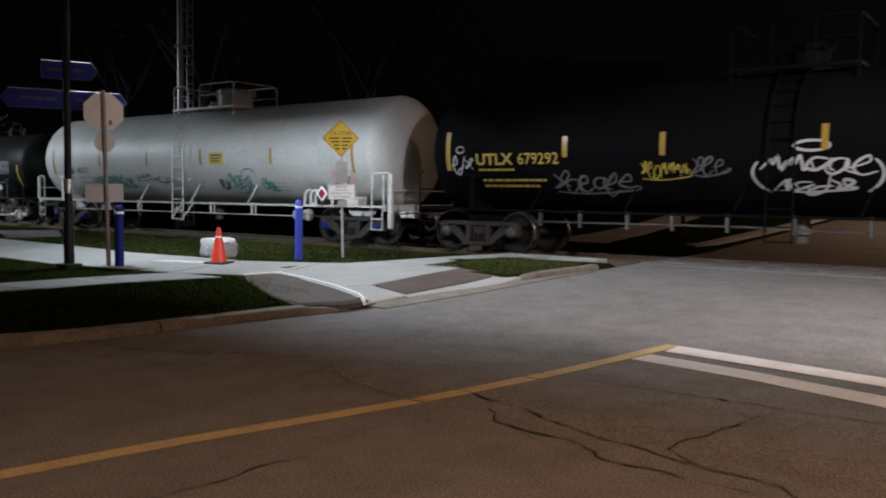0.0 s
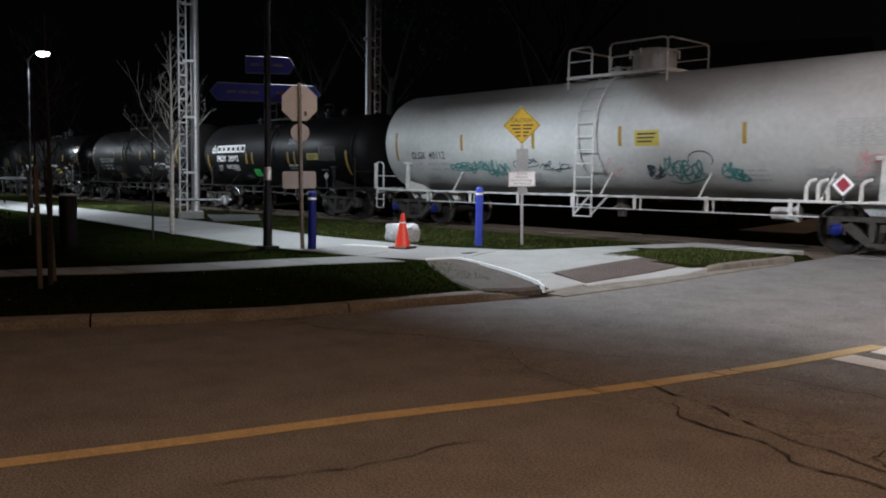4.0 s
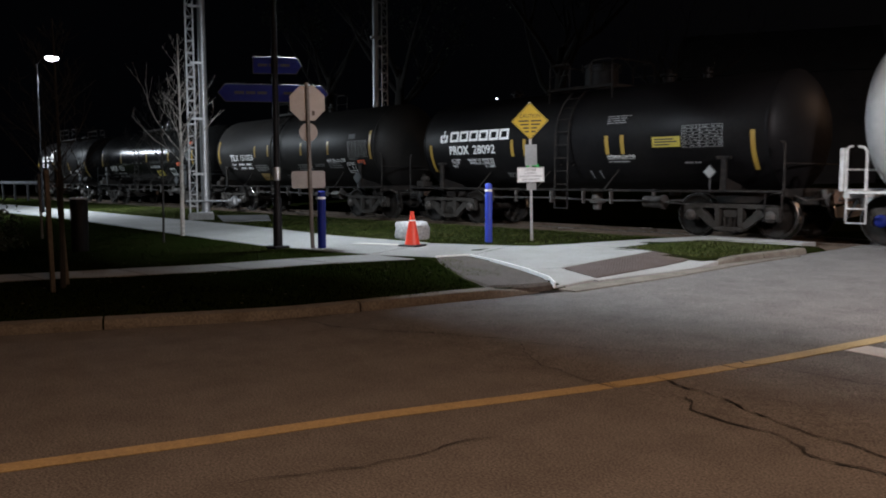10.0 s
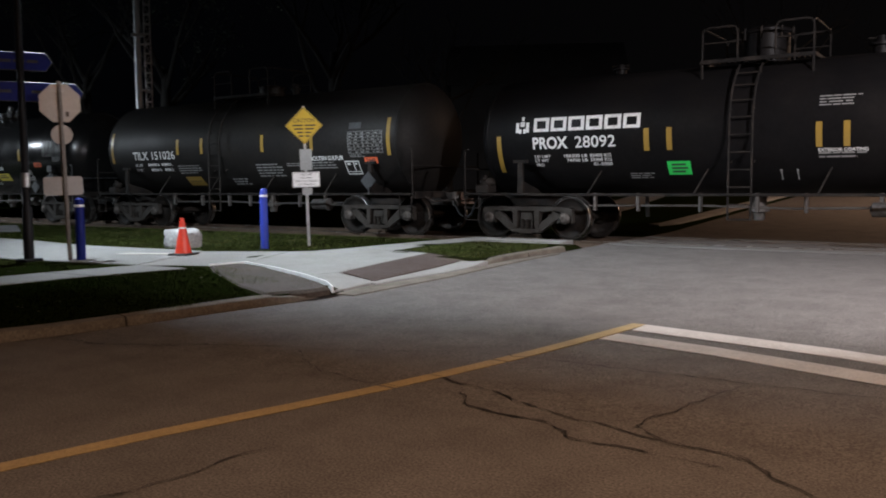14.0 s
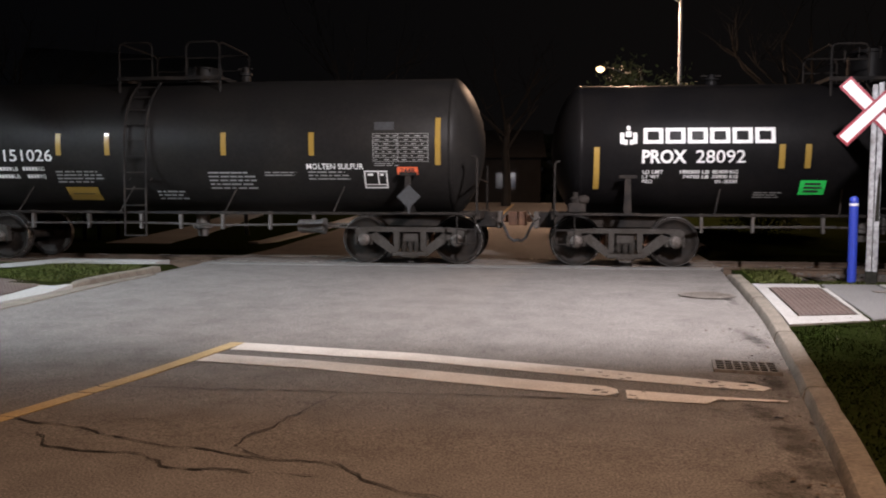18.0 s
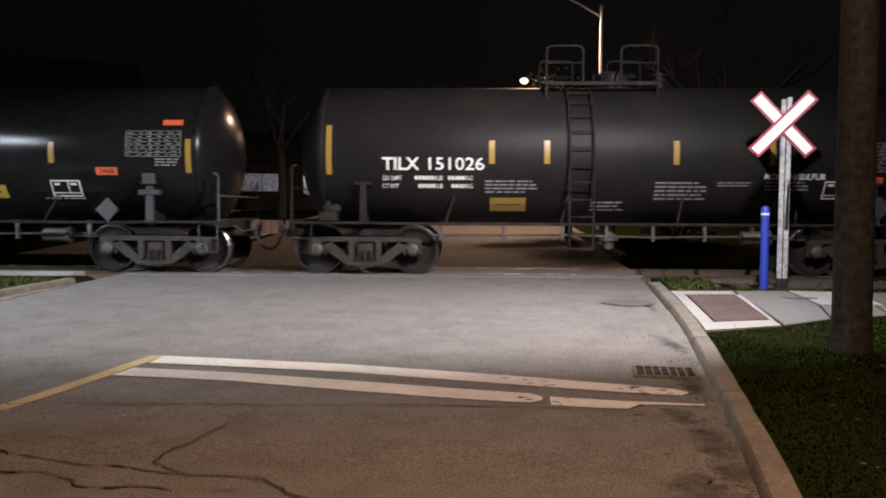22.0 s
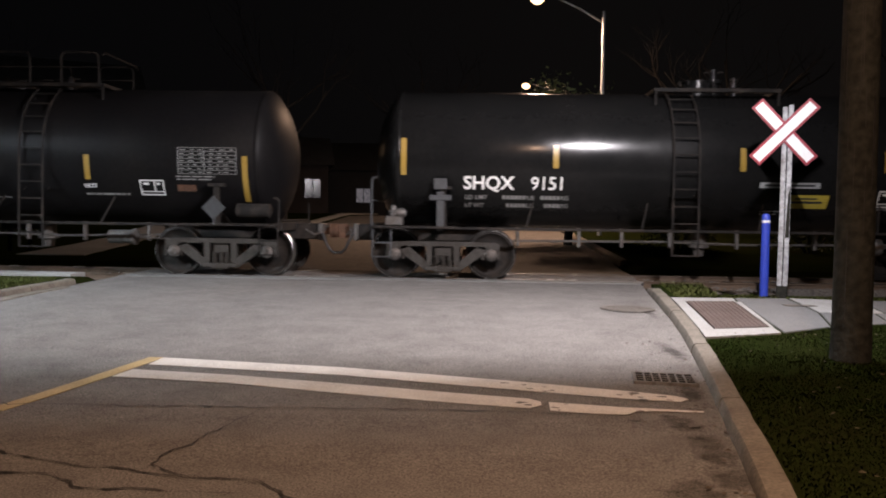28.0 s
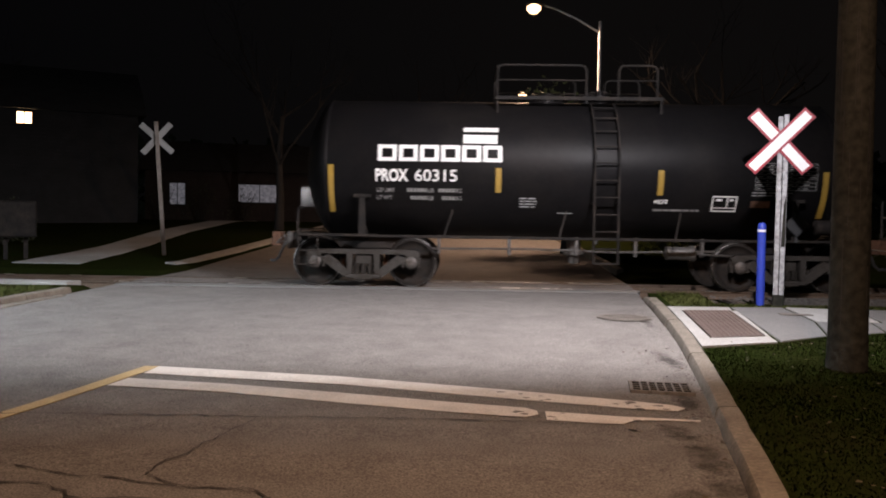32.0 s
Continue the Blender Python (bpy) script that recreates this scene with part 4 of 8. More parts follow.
def railway():
    bed = Solid()
    for x0, x1 in ((-150, -9.4), (5.6, 150)):
        prof = [(-2.3, -0.15), (-1.45, 0.10), (-0.9, 0.13), (0.9, 0.13), (1.45, 0.10), (2.3, -0.15)]
        n = int((x1 - x0) / 1.5)
        rings = [[(x0 + (x1 - x0) * k / n, TRACK_Y + a, b + 0.02 * noise.noise((k * 0.7, a, 3))) for a, b in prof] for k in range(n + 1)]
        vs = [v for r in rings for v in r]
        bed.add(vs, [(k * 6 + i, k * 6 + i + 1, k * 6 + i + 7, k * 6 + i + 6) for k in range(n) for i in range(5)])
    tagged(part("ballast_bed", bed, BALLAST, smooth=True), "brown-grey stone ballast bed of the railway", "ballast", kind="structure")
    track = thing("railway_track", pose(0, TRACK_Y, 0), "single railway track with worn steel rails on timber sleepers", "railway track", kind="structure")
    prof = [(-0.07, 0.08), (0.07, 0.08), (0.07, 0.095), (0.012, 0.11), (0.012, 0.19), (0.036, 0.20), (0.036, 0.226), (-0.036, 0.226), (-0.036, 0.20), (-0.012, 0.19), (-0.012, 0.11), (-0.07, 0.095)]
    for side in (-1, 1):
        rail = part("rail", Solid().plate([(a + side * GAUGE / 2, b) for a, b in prof], -150, 150, "yz"), RAIL, track)
        part("rail_head", Solid().box(-150, 150, side * GAUGE / 2 - 0.028, side * GAUGE / 2 + 0.028, 0.2262, 0.2298, 0.0015), RAIL_TOP, rail, "polished rail head")
    sleeper = Solid().box(-0.115, 0.115, -1.3, 1.3, -0.07, 0.078, 0.012).mesh("sleeper", TIE)
    plate = Solid().box(-0.09, 0.09, -0.17, 0.17, 0.078, 0.088, 0.003).mesh("tie_plate", RUST)
    for k in range(150):
        x = -62.0 + 0.5 * k
        if -9.0 < x < 4.2:
            continue
        part("sleeper", sleeper, TIE, track, m=pose(x, 0, 0, 0, 0, 0.6 * math.sin(k * 2.3)))
    for k in range(70):
        x = -30.0 + 0.5 * k
        if not -9.0 < x < 4.2:
            for side in (-1, 1):
                part("tie_plate", plate, RUST, track, m=pose(x, side * GAUGE / 2, 0))
    # loose stones over the bed near the crossing
    rnd, s = random.Random(5), Solid()
    for k in range(5200):
        x = rnd.uniform(-34, -8.6) if rnd.random() < 0.8 else rnd.uniform(3.4, 14)
        y = rnd.choice((rnd.uniform(14.2, 15.7), rnd.uniform(15.0, 15.7), rnd.uniform(15.9, 17.3), rnd.uniform(17.3, 18.6)))
        z = 0.02 + float(np.interp(abs(y - TRACK_Y), [0, 1.4, 2.3], [0.12, 0.10, -0.02]))
        r = rnd.uniform(0.02, 0.05)
        a = rnd.uniform(0, 6.3)
        pts = [(x + r * rnd.uniform(0.7, 1.2) * math.cos(a + q), y + r * rnd.uniform(0.7, 1.2) * math.sin(a + q), z + rnd.uniform(-0.01, 0.015)) for q in (0, 1.6, 3.1, 4.7)]
        s.add(pts + [(x + r * 0.2, y, z + r * rnd.uniform(0.6, 1.0))], [(0, 1, 4), (1, 2, 4), (2, 3, 4), (3, 0, 4)])
    tagged(part("ballast_stones", s, BALLAST), "loose broken ballast stones", "stones", kind="stuff")


def blades(name, label, mat, areas, seed, height=0.07, lift=0.1):
    """Grass as thin bent blades, over (polygon, number) areas."""
    rnd = np.random.default_rng(seed)
    vs, fs = [], []
    for poly, count in areas:
        xs, ys = [p[0] for p in poly], [p[1] for p in poly]
        made = 0
        while made < count:
            x, y = rnd.uniform(min(xs), max(xs)), rnd.uniform(min(ys), max(ys))
            inside, j = False, len(poly) - 1
            for i in range(len(poly)):
                if (poly[i][1] > y) != (poly[j][1] > y) and x < (poly[j][0] - poly[i][0]) * (y - poly[i][1]) / (poly[j][1] - poly[i][1]) + poly[i][0]:
                    inside = not inside
                j = i
            made += 1
            if not inside:
                continue
            patch = 0.5 + 0.5 * noise.noise((x * 1.1, y * 1.1, seed))
            if rnd.random() > 0.35 + patch:
                continue
            h = height * rnd.uniform(0.4, 1.3) * (0.6 + 0.6 * patch)
            a, w = rnd.uniform(0, 6.28), rnd.uniform(0.004, 0.008)
            lx, ly = rnd.normal(0, h * 0.5), rnd.normal(0, h * 0.5)
            z = (lie(y) if 0 < x - RIGHT(y) < 0.95 or 0 < LEFT(y) - x < 0.95 and y < 7.3 else level(x, y) - 0.1) + lift
            n = len(vs)
            vs += [(x - w * math.cos(a), y - w * math.sin(a), z), (x + w * math.cos(a), y + w * math.sin(a), z), (x + lx, y + ly, z + h)]
            fs.append((n, n + 1, n + 2))
    me = bpy.data.meshes.new(name)
    me.from_pydata(vs, [], fs)
    me.materials.append(mat)
    # soft turf shading: the blades share the lawn's upward normal, slightly tilted
    me.shade_smooth()
    tilt = rnd.normal(0, 0.16, (len(vs), 2))
    me.normals_split_custom_set_from_vertices([Vector((a, b, 1.0)).normalized() for a, b in tilt])
    tagged(new(name, me), label, "grass", kind="stuff")


def lawns():
    right = [(1.28, 2.6), (1.62, 4.0), (2.09, 6.6), (2.42, 8.55), (3.4, 8.95), (4.1, 9.4), (4.9, 9.7), (6.5, 10.0), (6.5, 8.0), (3.2, 2.6)]
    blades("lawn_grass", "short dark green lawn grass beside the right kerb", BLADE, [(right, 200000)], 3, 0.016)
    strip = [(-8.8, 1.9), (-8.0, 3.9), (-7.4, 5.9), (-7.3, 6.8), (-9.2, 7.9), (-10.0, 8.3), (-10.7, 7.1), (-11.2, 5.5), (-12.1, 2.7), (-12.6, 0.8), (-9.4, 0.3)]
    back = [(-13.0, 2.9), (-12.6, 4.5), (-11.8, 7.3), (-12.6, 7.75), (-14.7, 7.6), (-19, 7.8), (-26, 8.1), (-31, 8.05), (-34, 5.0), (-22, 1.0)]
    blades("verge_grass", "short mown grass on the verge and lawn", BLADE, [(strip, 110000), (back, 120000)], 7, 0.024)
    island = [(-8.55, 11.5), (-8.5, 13.6), (-6.85, 13.6), (-6.55, 12.9), (-6.62, 11.0), (-6.75, 10.85), (-7.7, 11.15)]
    trackside = [(-34, 10.4), (-26, 10.25), (-19, 10.2), (-14.6, 9.85), (-11.8, 10.05), (-10.1, 10.85), (-9.75, 11.95), (-9.4, 14.3), (-34, 13.6)]
    flare = [(-9.9, 8.5), (-8.4, 8.15), (-7.6, 7.6), (-8.1, 7.25), (-9.2, 7.9)]
    rside = [(2.95, 12.0), (9.0, 12.1), (9.0, 14.4), (3.25, 14.4)]
    blades("trackside_grass", "thin half-dry grass between the path and the railway", BLADE_DRY, [(island, 11000), (trackside, 42000), (rside, 20000), (flare, 5000)], 9, 0.035)
    # dead leaves and crumbs on grass, gutter and road
    rnd, s = random.Random(8), Solid()
    for k in range(1500):
        spot = rnd.random() if k < 520 else 2.0
        if spot > 1:
            x, y = rnd.uniform(-32, -9.5), rnd.uniform(11.2, 14.6)
            z = level(x, y) + 0.02 + rnd.uniform(0, 0.03)
        elif spot < 0.4:
            y = rnd.uniform(2.5, 9.0)
            x = RIGHT(y) + rnd.uniform(0.2, 2.6)
            z = level(x, y) + 0.03
        elif spot < 0.6:
            y = rnd.uniform(2.5, 9)
            x = RIGHT(y) - abs(rnd.gauss(0, 0.22)) - 0.02
            z = lie(y) + 0.012
        else:
            x, y = rnd.uniform(-16, -8), rnd.uniform(2, 8)
            z = level(x, y) + 0.03
        r, a = rnd.uniform(0.008, 0.022), rnd.uniform(0, 6.3)
        s.add([(x + r * math.cos(a + q), y + r * math.sin(a + q), z + rnd.uniform(0, 0.012)) for q in (0, 1.3, 3.1, 4.4)], [(0, 1, 2, 3)])
    tagged(part("leaf_litter", s, LITTER), "scattered dead leaves and crumbs", "leaves", kind="stuff")

# ---- tank cars ----
WHEEL_R = 0.457
TRAIN = ((0.0, 0.0), (1.0, 2.048), (2.0, 4.106), (3.0, 6.276), (4.5, 9.571), (6.0, 12.901), (7.5, 16.297), (9.0, 19.779), (10.5, 23.281), (12.0, 26.786),
         (13.5, 30.309), (15.0, 33.951), (16.5, 37.643), (18.0, 41.336), (19.5, 45.0), (21.0, 48.649), (22.5, 52.351), (24.0, 56.162), (25.5, 59.93),
         (27.0, 63.695), (28.5, 67.63), (30.0, 71.618), (31.0, 74.264), (32.0, 76.918))


def moved(t):
    return float(np.interp(t, [a for a, _ in TRAIN], [b for _, b in TRAIN]))


def wheel_mesh():
    s = Solid()
    for side in (-1, 1):
        prof = [(0.655, 0.40), (0.655, 0.478), (0.675, 0.484), (0.69, 0.462), (0.82, 0.455), (0.825, 0.40), (0.79, 0.375), (0.765, 0.30), (0.775, 0.20), (0.80, 0.15), (0.83, 0.14),
                (0.83, 0.09), (0.66, 0.09), (0.66, 0.15), (0.70, 0.20), (0.695, 0.35)]
        prof = [(side * a, b) for a, b in prof] + [(side * 0.655, 0.40)]
        n, m = 40, len(prof)
        vs = [(b * math.sin(2 * math.pi * i / n), a, b * math.cos(2 * math.pi * i / n)) for a, b in prof for i in range(n)]
        s.add(vs, [(k * n + i, k * n + (i + 1) % n, (k + 1) * n + (i + 1) % n, (k + 1) * n + i) for k in range(m - 1) for i in range(n)])
        for k in range(5):
            a = k * 2 * math.pi / 5
            s.rod((0.24 * math.cos(a), side * 0.77, 0.24 * math.sin(a)), (0.24 * math.cos(a), side * 0.785, 0.24 * math.sin(a)), 0.018, n=6)
    s.rod((0, -1.08, 0), (0, 1.08, 0), 0.085, n=14)
    return s.mesh("wheelset", WHEEL_STEEL, True)


def tread_mesh():
    s, n = Solid(), 40
    prof = [(-0.70, 0.4625), (-0.80, 0.4585), (-0.822, 0.4565), (-0.8275, 0.448)]
    vs = [(b * math.sin(2 * math.pi * i / n), a, b * math.cos(2 * math.pi * i / n)) for a, b in prof for i in range(n)]
    s.add(vs, [(k * n + i, k * n + (i + 1) % n, (k + 1) * n + (i + 1) % n, (k + 1) * n + i) for k in range(len(prof) - 1) for i in range(n)])
    return s.mesh("tread", TREAD, True)


def cap_mesh(mat):
    s = Solid().lathe([(-1.0, 0.115), (-1.09, 0.115), (-1.105, 0.10), (-1.12, 0.075), (-1.13, 0.03)], "y", n=18)
    for k in range(3):
        a = k * 2 * math.pi / 3
        s.rod((0.055 * math.cos(a), -1.10, 0.055 * math.sin(a)), (0.055 * math.cos(a), -1.14, 0.055 * math.sin(a)), 0.02, n=6)
    return s.mesh("bearing_cap", mat, True)


def frame_mesh():
    """The cast side frame of a truck: top chord, sloping tension arms, columns and bearing pedestals."""
    s = Solid()
    y0, y1 = -1.07, -0.93
    top = [(-1.04, 0.56), (-1.06, 0.64), (-0.98, 0.685), (-0.62, 0.70), (0.62, 0.70), (0.98, 0.685), (1.06, 0.64), (1.04, 0.56), (0.74, 0.56), (0.62, 0.61), (-0.62, 0.61), (-0.74, 0.56)]
    s.plate(top, y0, y1)
    for e in (-1, 1):
        arm = [(0.80, 0.60), (0.66, 0.62), (0.24, 0.27), (0.22, 0.17), (0.34, 0.17), (0.80, 0.50)]
        s.plate([(e * a, b) for a, b in arm], y0, y1)
        col = [(0.20, 0.62), (0.31, 0.62), (0.30, 0.26), (0.21, 0.26)]
        s.plate([(e * a, b) for a, b in col], y0 - 0.015, y1)
        s.box(e * 0.89 - 0.16, e * 0.89 + 0.16, y0 + 0.01, y1, 0.50, 0.60, 0.02)
        for j in (-1, 1):
            s.box(e * 0.89 + j * 0.145 - 0.03, e * 0.89 + j * 0.145 + 0.03, y0 + 0.01, y1, 0.36, 0.56, 0.012)
    s.box(-0.34, 0.34, y0 - 0.03, y1 + 0.03, 0.15, 0.235, 0.02)
    s.box(-0.16, 0.16, y0 - 0.05, y1, 0.13, 0.17, 0.012)
    return s.mesh("side_frame", CAST)


def spring_mesh():
    prof = []
    for k in range(9):
        prof += [(0.235 + k * 0.024, 0.042), (0.247 + k * 0.024, 0.058)]
    return Solid().lathe(prof, "z", (0, -1.0, 0), 10).mesh("spring", CAST, True)


SHARED = {}


def shared(key, make):
    if key not in SHARED:
        SHARED[key] = make()
    return SHARED[key]


# pen paths of the sprayed tags, in a unit square
PEN = (
    [[(0, 0.4), (0.6, 0.6), (0.5, 0.95), (0.2, 0.8), (0.15, 0.3), (0.5, 0), (0.95, 0.2)]],
    [[(0.0, 0.1), (0.3, 0.9), (0.45, 0.4), (0.6, 1.0), (0.7, 0.2), (0.85, 0.7), (1.1, 0.3)]],
    [[(0.7, 1.1), (0.65, 0.2), (0.4, -0.25), (0, -0.1), (0.3, 0.15), (0.95, 0.3)]],
    [[(0.8, 0.7), (0.3, 0.75), (0.05, 0.35), (0.35, 0.05), (0.75, 0.4), (0.8, 0.7), (0.85, 0.2), (1.05, 0.05)]],
    [[(-0.2, 0.3), (0.4, 0.15), (1.0, 0.4), (0.8, 0.75), (0.3, 0.7), (0.2, 0.45), (0.7, 0.3), (1.2, 0.5)]],
    [[(0.1, 0.9), (0.5, 0.5), (0.2, 0.1), (0.6, 0.25), (0.95, 0.8), (0.7, 1.0), (0.55, 0.6), (1.1, 0.1)]],
)


class Car:
    """One tank car. x runs along the train, z from the rail head; the near side is at negative y."""

    def __init__(self, label, centre, radius, half, head, axles, reach, tank_mat, frame_mat, cap_mat=STEEL, dish=0.5):
        self.u, self.r, self.half, self.head, self.reach = centre, radius, half, head, reach
        self.zc = 0.92 + radius
        self.mat, self.frame_mat = tank_mat, frame_mat
        self.ob = thing("tank_car", pose(centre, TRACK_Y, RAIL_Z), label, "tank car", "tank cars of the train")
        self.wheels = []
        n = 56
        prof = []
        for k in range(9):
            a = math.pi / 2 * k / 8
            prof.append((-half - head * math.cos(a) ** (2 * dish), radius * math.sin(a) if k else 0.02))
        prof += [(-half * 0.5, radius), (0, radius), (half * 0.5, radius)]
        for k in range(8, -1, -1):
            a = math.pi / 2 * k / 8
            prof.append((half + head * math.cos(a) ** (2 * dish), radius * math.sin(a) if k else 0.02))
        part("tank", Solid().lathe(prof, "x", (0, 0, self.zc), n), tank_mat, self.ob, smooth=True)
        for x in (-half + 0.02, half - 0.02):
            part("weld_band", Solid().lathe([(x - 0.03, radius + 0.001), (x - 0.02, radius + 0.006), (x + 0.02, radius + 0.006), (x + 0.03, radius + 0.001)], "x", (0, 0, self.zc), n), tank_mat, self.ob, smooth=True)
        for a in (0, 2):
            mid = (axles[a] + axles[a + 1]) / 2 - centre
            self.truck(mid)
            for k in (a, a + 1):
                self.wheelset(axles[k] - centre, cap_mat)
        self.trucks = ((axles[0] + axles[1]) / 2 - centre, (axles[2] + axles[3]) / 2 - centre)

    def truck(self, x):
        t = part("truck", Solid().box(x - 0.17, x + 0.17, -1.02, 1.02, 0.40, 0.60, 0.03), CAST, self.ob, "cast steel truck bolster")
        me, sp = shared("frame", frame_mesh), shared("spring", spring_mesh)
        for flip in (0, 180):
            part("side_frame", me, CAST, t, m=pose(x, 0, 0, 0, 0, flip))
            for dx in (-0.125, 0.0, 0.125):
                part("spring", sp, CAST, t, m=pose(x + dx, 0, 0, 0, 0, 0) @ pose(0, 0, 0, 0, 0, flip))
        part("brake_beam", Solid().rod((x - 0.42, -0.8, 0.36), (x - 0.42, 0.8, 0.36), 0.03).rod((x + 0.42, -0.8, 0.36), (x + 0.42, 0.8, 0.36), 0.03), STEEL, t)
        for e in (-1, 1):
            part("brake_shoe", Solid().box(x + e * 0.40 - 0.04, x + e * 0.40 + 0.04, -0.80, -0.70, 0.30, 0.56, 0.015), RUST, t)

    def wheelset(self, x, cap_mat):
        w = part("wheelset", shared("wheel", wheel_mesh), WHEEL_STEEL, self.ob, "steel wheelset with worn rims", m=pose(x, 0, WHEEL_R))
        for flip in (0, 180):
            part("tread", shared("tread", tread_mesh), TREAD, w, "polished wheel tread", m=pose(0, 0, 0, 0, 0, flip))
            part("bearing_cap", shared("cap" + cap_mat.name, lambda: cap_mesh(cap_mat)), cap_mat, w, m=pose(0, 0, 0, 0, 0, flip))
        self.wheels.append((w, x))

    # marks that follow the tank's side
    def wrap(self, x, z, off=0.004):
        dz = min(max(z - RAIL_Z - self.zc, -self.r * 0.98), self.r * 0.98)
        return (x - self.u, -math.sqrt((self.r + off) ** 2 - dz * dz), self.zc + dz)

    def rects(self, name, boxes, mat, label="", off=0.004):
        s = Solid()
        for x0, x1, z0, z1 in boxes:
            n = max(1, int((z1 - z0) / 0.1))
            vs = [self.wrap(x, z0 + (z1 - z0) * k / n, off) for k in range(n + 1) for x in (x0, x1)]
            s.add(vs, [(2 * k, 2 * k + 1, 2 * k + 3, 2 * k + 2) for k in range(n)])
        ob = part(name, s, mat, self.ob, label)
        if len(boxes) > 1:
            ob["kind"] = "stuff"
        return ob

    def stripe(self, x, z0, z1, w=0.1):
        s = Solid()
        n = 8
        rows = []
        for k in range(n + 1):
            z = z0 + (z1 - z0) * k / n
            rows += [self.wrap(x - w / 2, z, 0.002), self.wrap(x - w / 2, z, 0.007), self.wrap(x + w / 2, z, 0.007), self.wrap(x + w / 2, z, 0.002)]
        s.add(rows, [(4 * k + i, 4 * k + i + 1, 4 * k + i + 5, 4 * k + i + 4) for k in range(n) for i in range(3)])
        part("reflector_strip", s, AMBER, self.ob, "amber reflective strip")

    def text(self, words, x0, x1, z0, z1, mat, bold=0.02, off=0.010):
        pts, faces = lettering(words, z1 - z0, bold)
        lo, hi = min(p[0] for p in pts), max(p[0] for p in pts)
        k = (x1 - x0) / (hi - lo)
        s = Solid().add([self.wrap(x0 + (a - lo) * k, z0 + b, off) for a, b in pts], faces)
        part("stencil_lettering", s, mat, self.ob, "stencilled car lettering")["kind"] = "stuff"

    def bars(self, x0, x1, z0, z1, rows, mat=TABLE_MARK, seed=0, fill=0.42, gaps=True):
        """Lines of small writing too fine to read."""
        rnd, boxes = random.Random(seed + int(x0 * 100)), []
        h = (z1 - z0) / rows
        for k in range(rows):
            x, end = x0, x1 - rnd.uniform(0, 0.25) * (x1 - x0)
            while x < end:
                w = min(rnd.uniform(0.06, 0.22), end - x)
                boxes.append((x, x + w, z1 - (k + 1) * h + h * (1 - fill), z1 - k * h))
                x += w + (rnd.uniform(0.015, 0.04) if gaps else 0.01)
        self.rects("stencil_block", boxes, mat, "small stencilled writing")

    def load_lines(self, x0, x1, z0, z1, mat=WHITE_MARK, weights=("LD LMT", "LT WT"), seed=0):
        """Two lines of load limits: the words can be read, the figures are plain bars."""
        h, w, rnd, boxes = (z1 - z0) * 0.34, x1 - x0, random.Random(seed), []
        for k, words in enumerate(weights):
            z = z1 - h - k * (z1 - z0 - h)
            self.text(words, x0, x0 + w * 0.036 * len(words), z, z + h, mat, 0.01, 0.006)
            for a, b, unit in ((0.36, 0.58, "LB"), (0.73, 0.91, "KG")):
                self.text(unit, x0 + w * (b + 0.02), x0 + w * (b + 0.09), z, z + h, mat, 0.01, 0.006)
                q = x0 + w * (a + 0.04 * k)
                while q < x0 + w * b - 0.02:
                    boxes.append((q, q + w * 0.030, z + 0.004, z + h - 0.002))
                    q += w * 0.039
        self.rects("stencil_block", boxes, mat, "small stencilled figures")

    def table(self, x0, x1, z0, z1, mat=TABLE_MARK, seed=1):
        """A ruled test table of small writing."""
        boxes, rnd = [], random.Random(seed)
        rows = 7
        h = (z1 - z0) / rows
        for k in range(rows + 1):
            boxes.append((x0, x1, z0 + k * h - 0.004, z0 + k * h + 0.004))
        for x in (x0, x0 + 0.45 * (x1 - x0), x1):
            boxes.append((x - 0.006, x + 0.006, z0, z1))
        for k in range(rows):
            x = x0 + 0.03
            while x < x1 - 0.06:
                w = rnd.uniform(0.04, 0.11)
                boxes.append((x, min(x + w, x1 - 0.02), z0 + k * h + 0.022, z0 + (k + 0.55) * h))
                x += w + rnd.uniform(0.05, 0.14)
        self.rects("test_table", boxes, mat, "white ruled table of small writing")

    def outline_box(self, x0, x1, z0, z1, mat=WHITE_MARK):
        w, m = 0.022, (x0 + x1) / 2 + 0.04
        self.rects("outlined_panel", [(x0, x1, z1 - w, z1), (x0, x1, z0, z0 + w), (x0, x0 + w, z0, z1), (x1 - w, x1, z0, z1), (m, m + w, z0 + 0.06, z1), (x0, x1, z0 + 0.06, z0 + 0.075),
                                      (x0 + 0.07, x0 + 0.17, z1 - 0.09, z1 - 0.05), (m + 0.05, x1 - 0.07, z1 - 0.09, z1 - 0.05)], mat, "white outlined panel")

    def blocks(self, x0, x1, z0, z1, n=6, mat=WHITE_MARK):
        """The owner's mark as a row of plain open blocks."""
        w, boxes = (x1 - x0) / n, []
        t = (z1 - z0) * 0.22
        for k in range(n):
            a, b = x0 + k * w + 0.02, x0 + (k + 1) * w - 0.02
            boxes += [(a, b, z1 - t, z1), (a, b, z0, z0 + t), (a, a + t * 1.15, z0 + t, z1 - t), (b - t * 1.15, b, z0 + t, z1 - t)]
        self.rects("owner_mark", boxes, mat, "row of plain white block shapes")

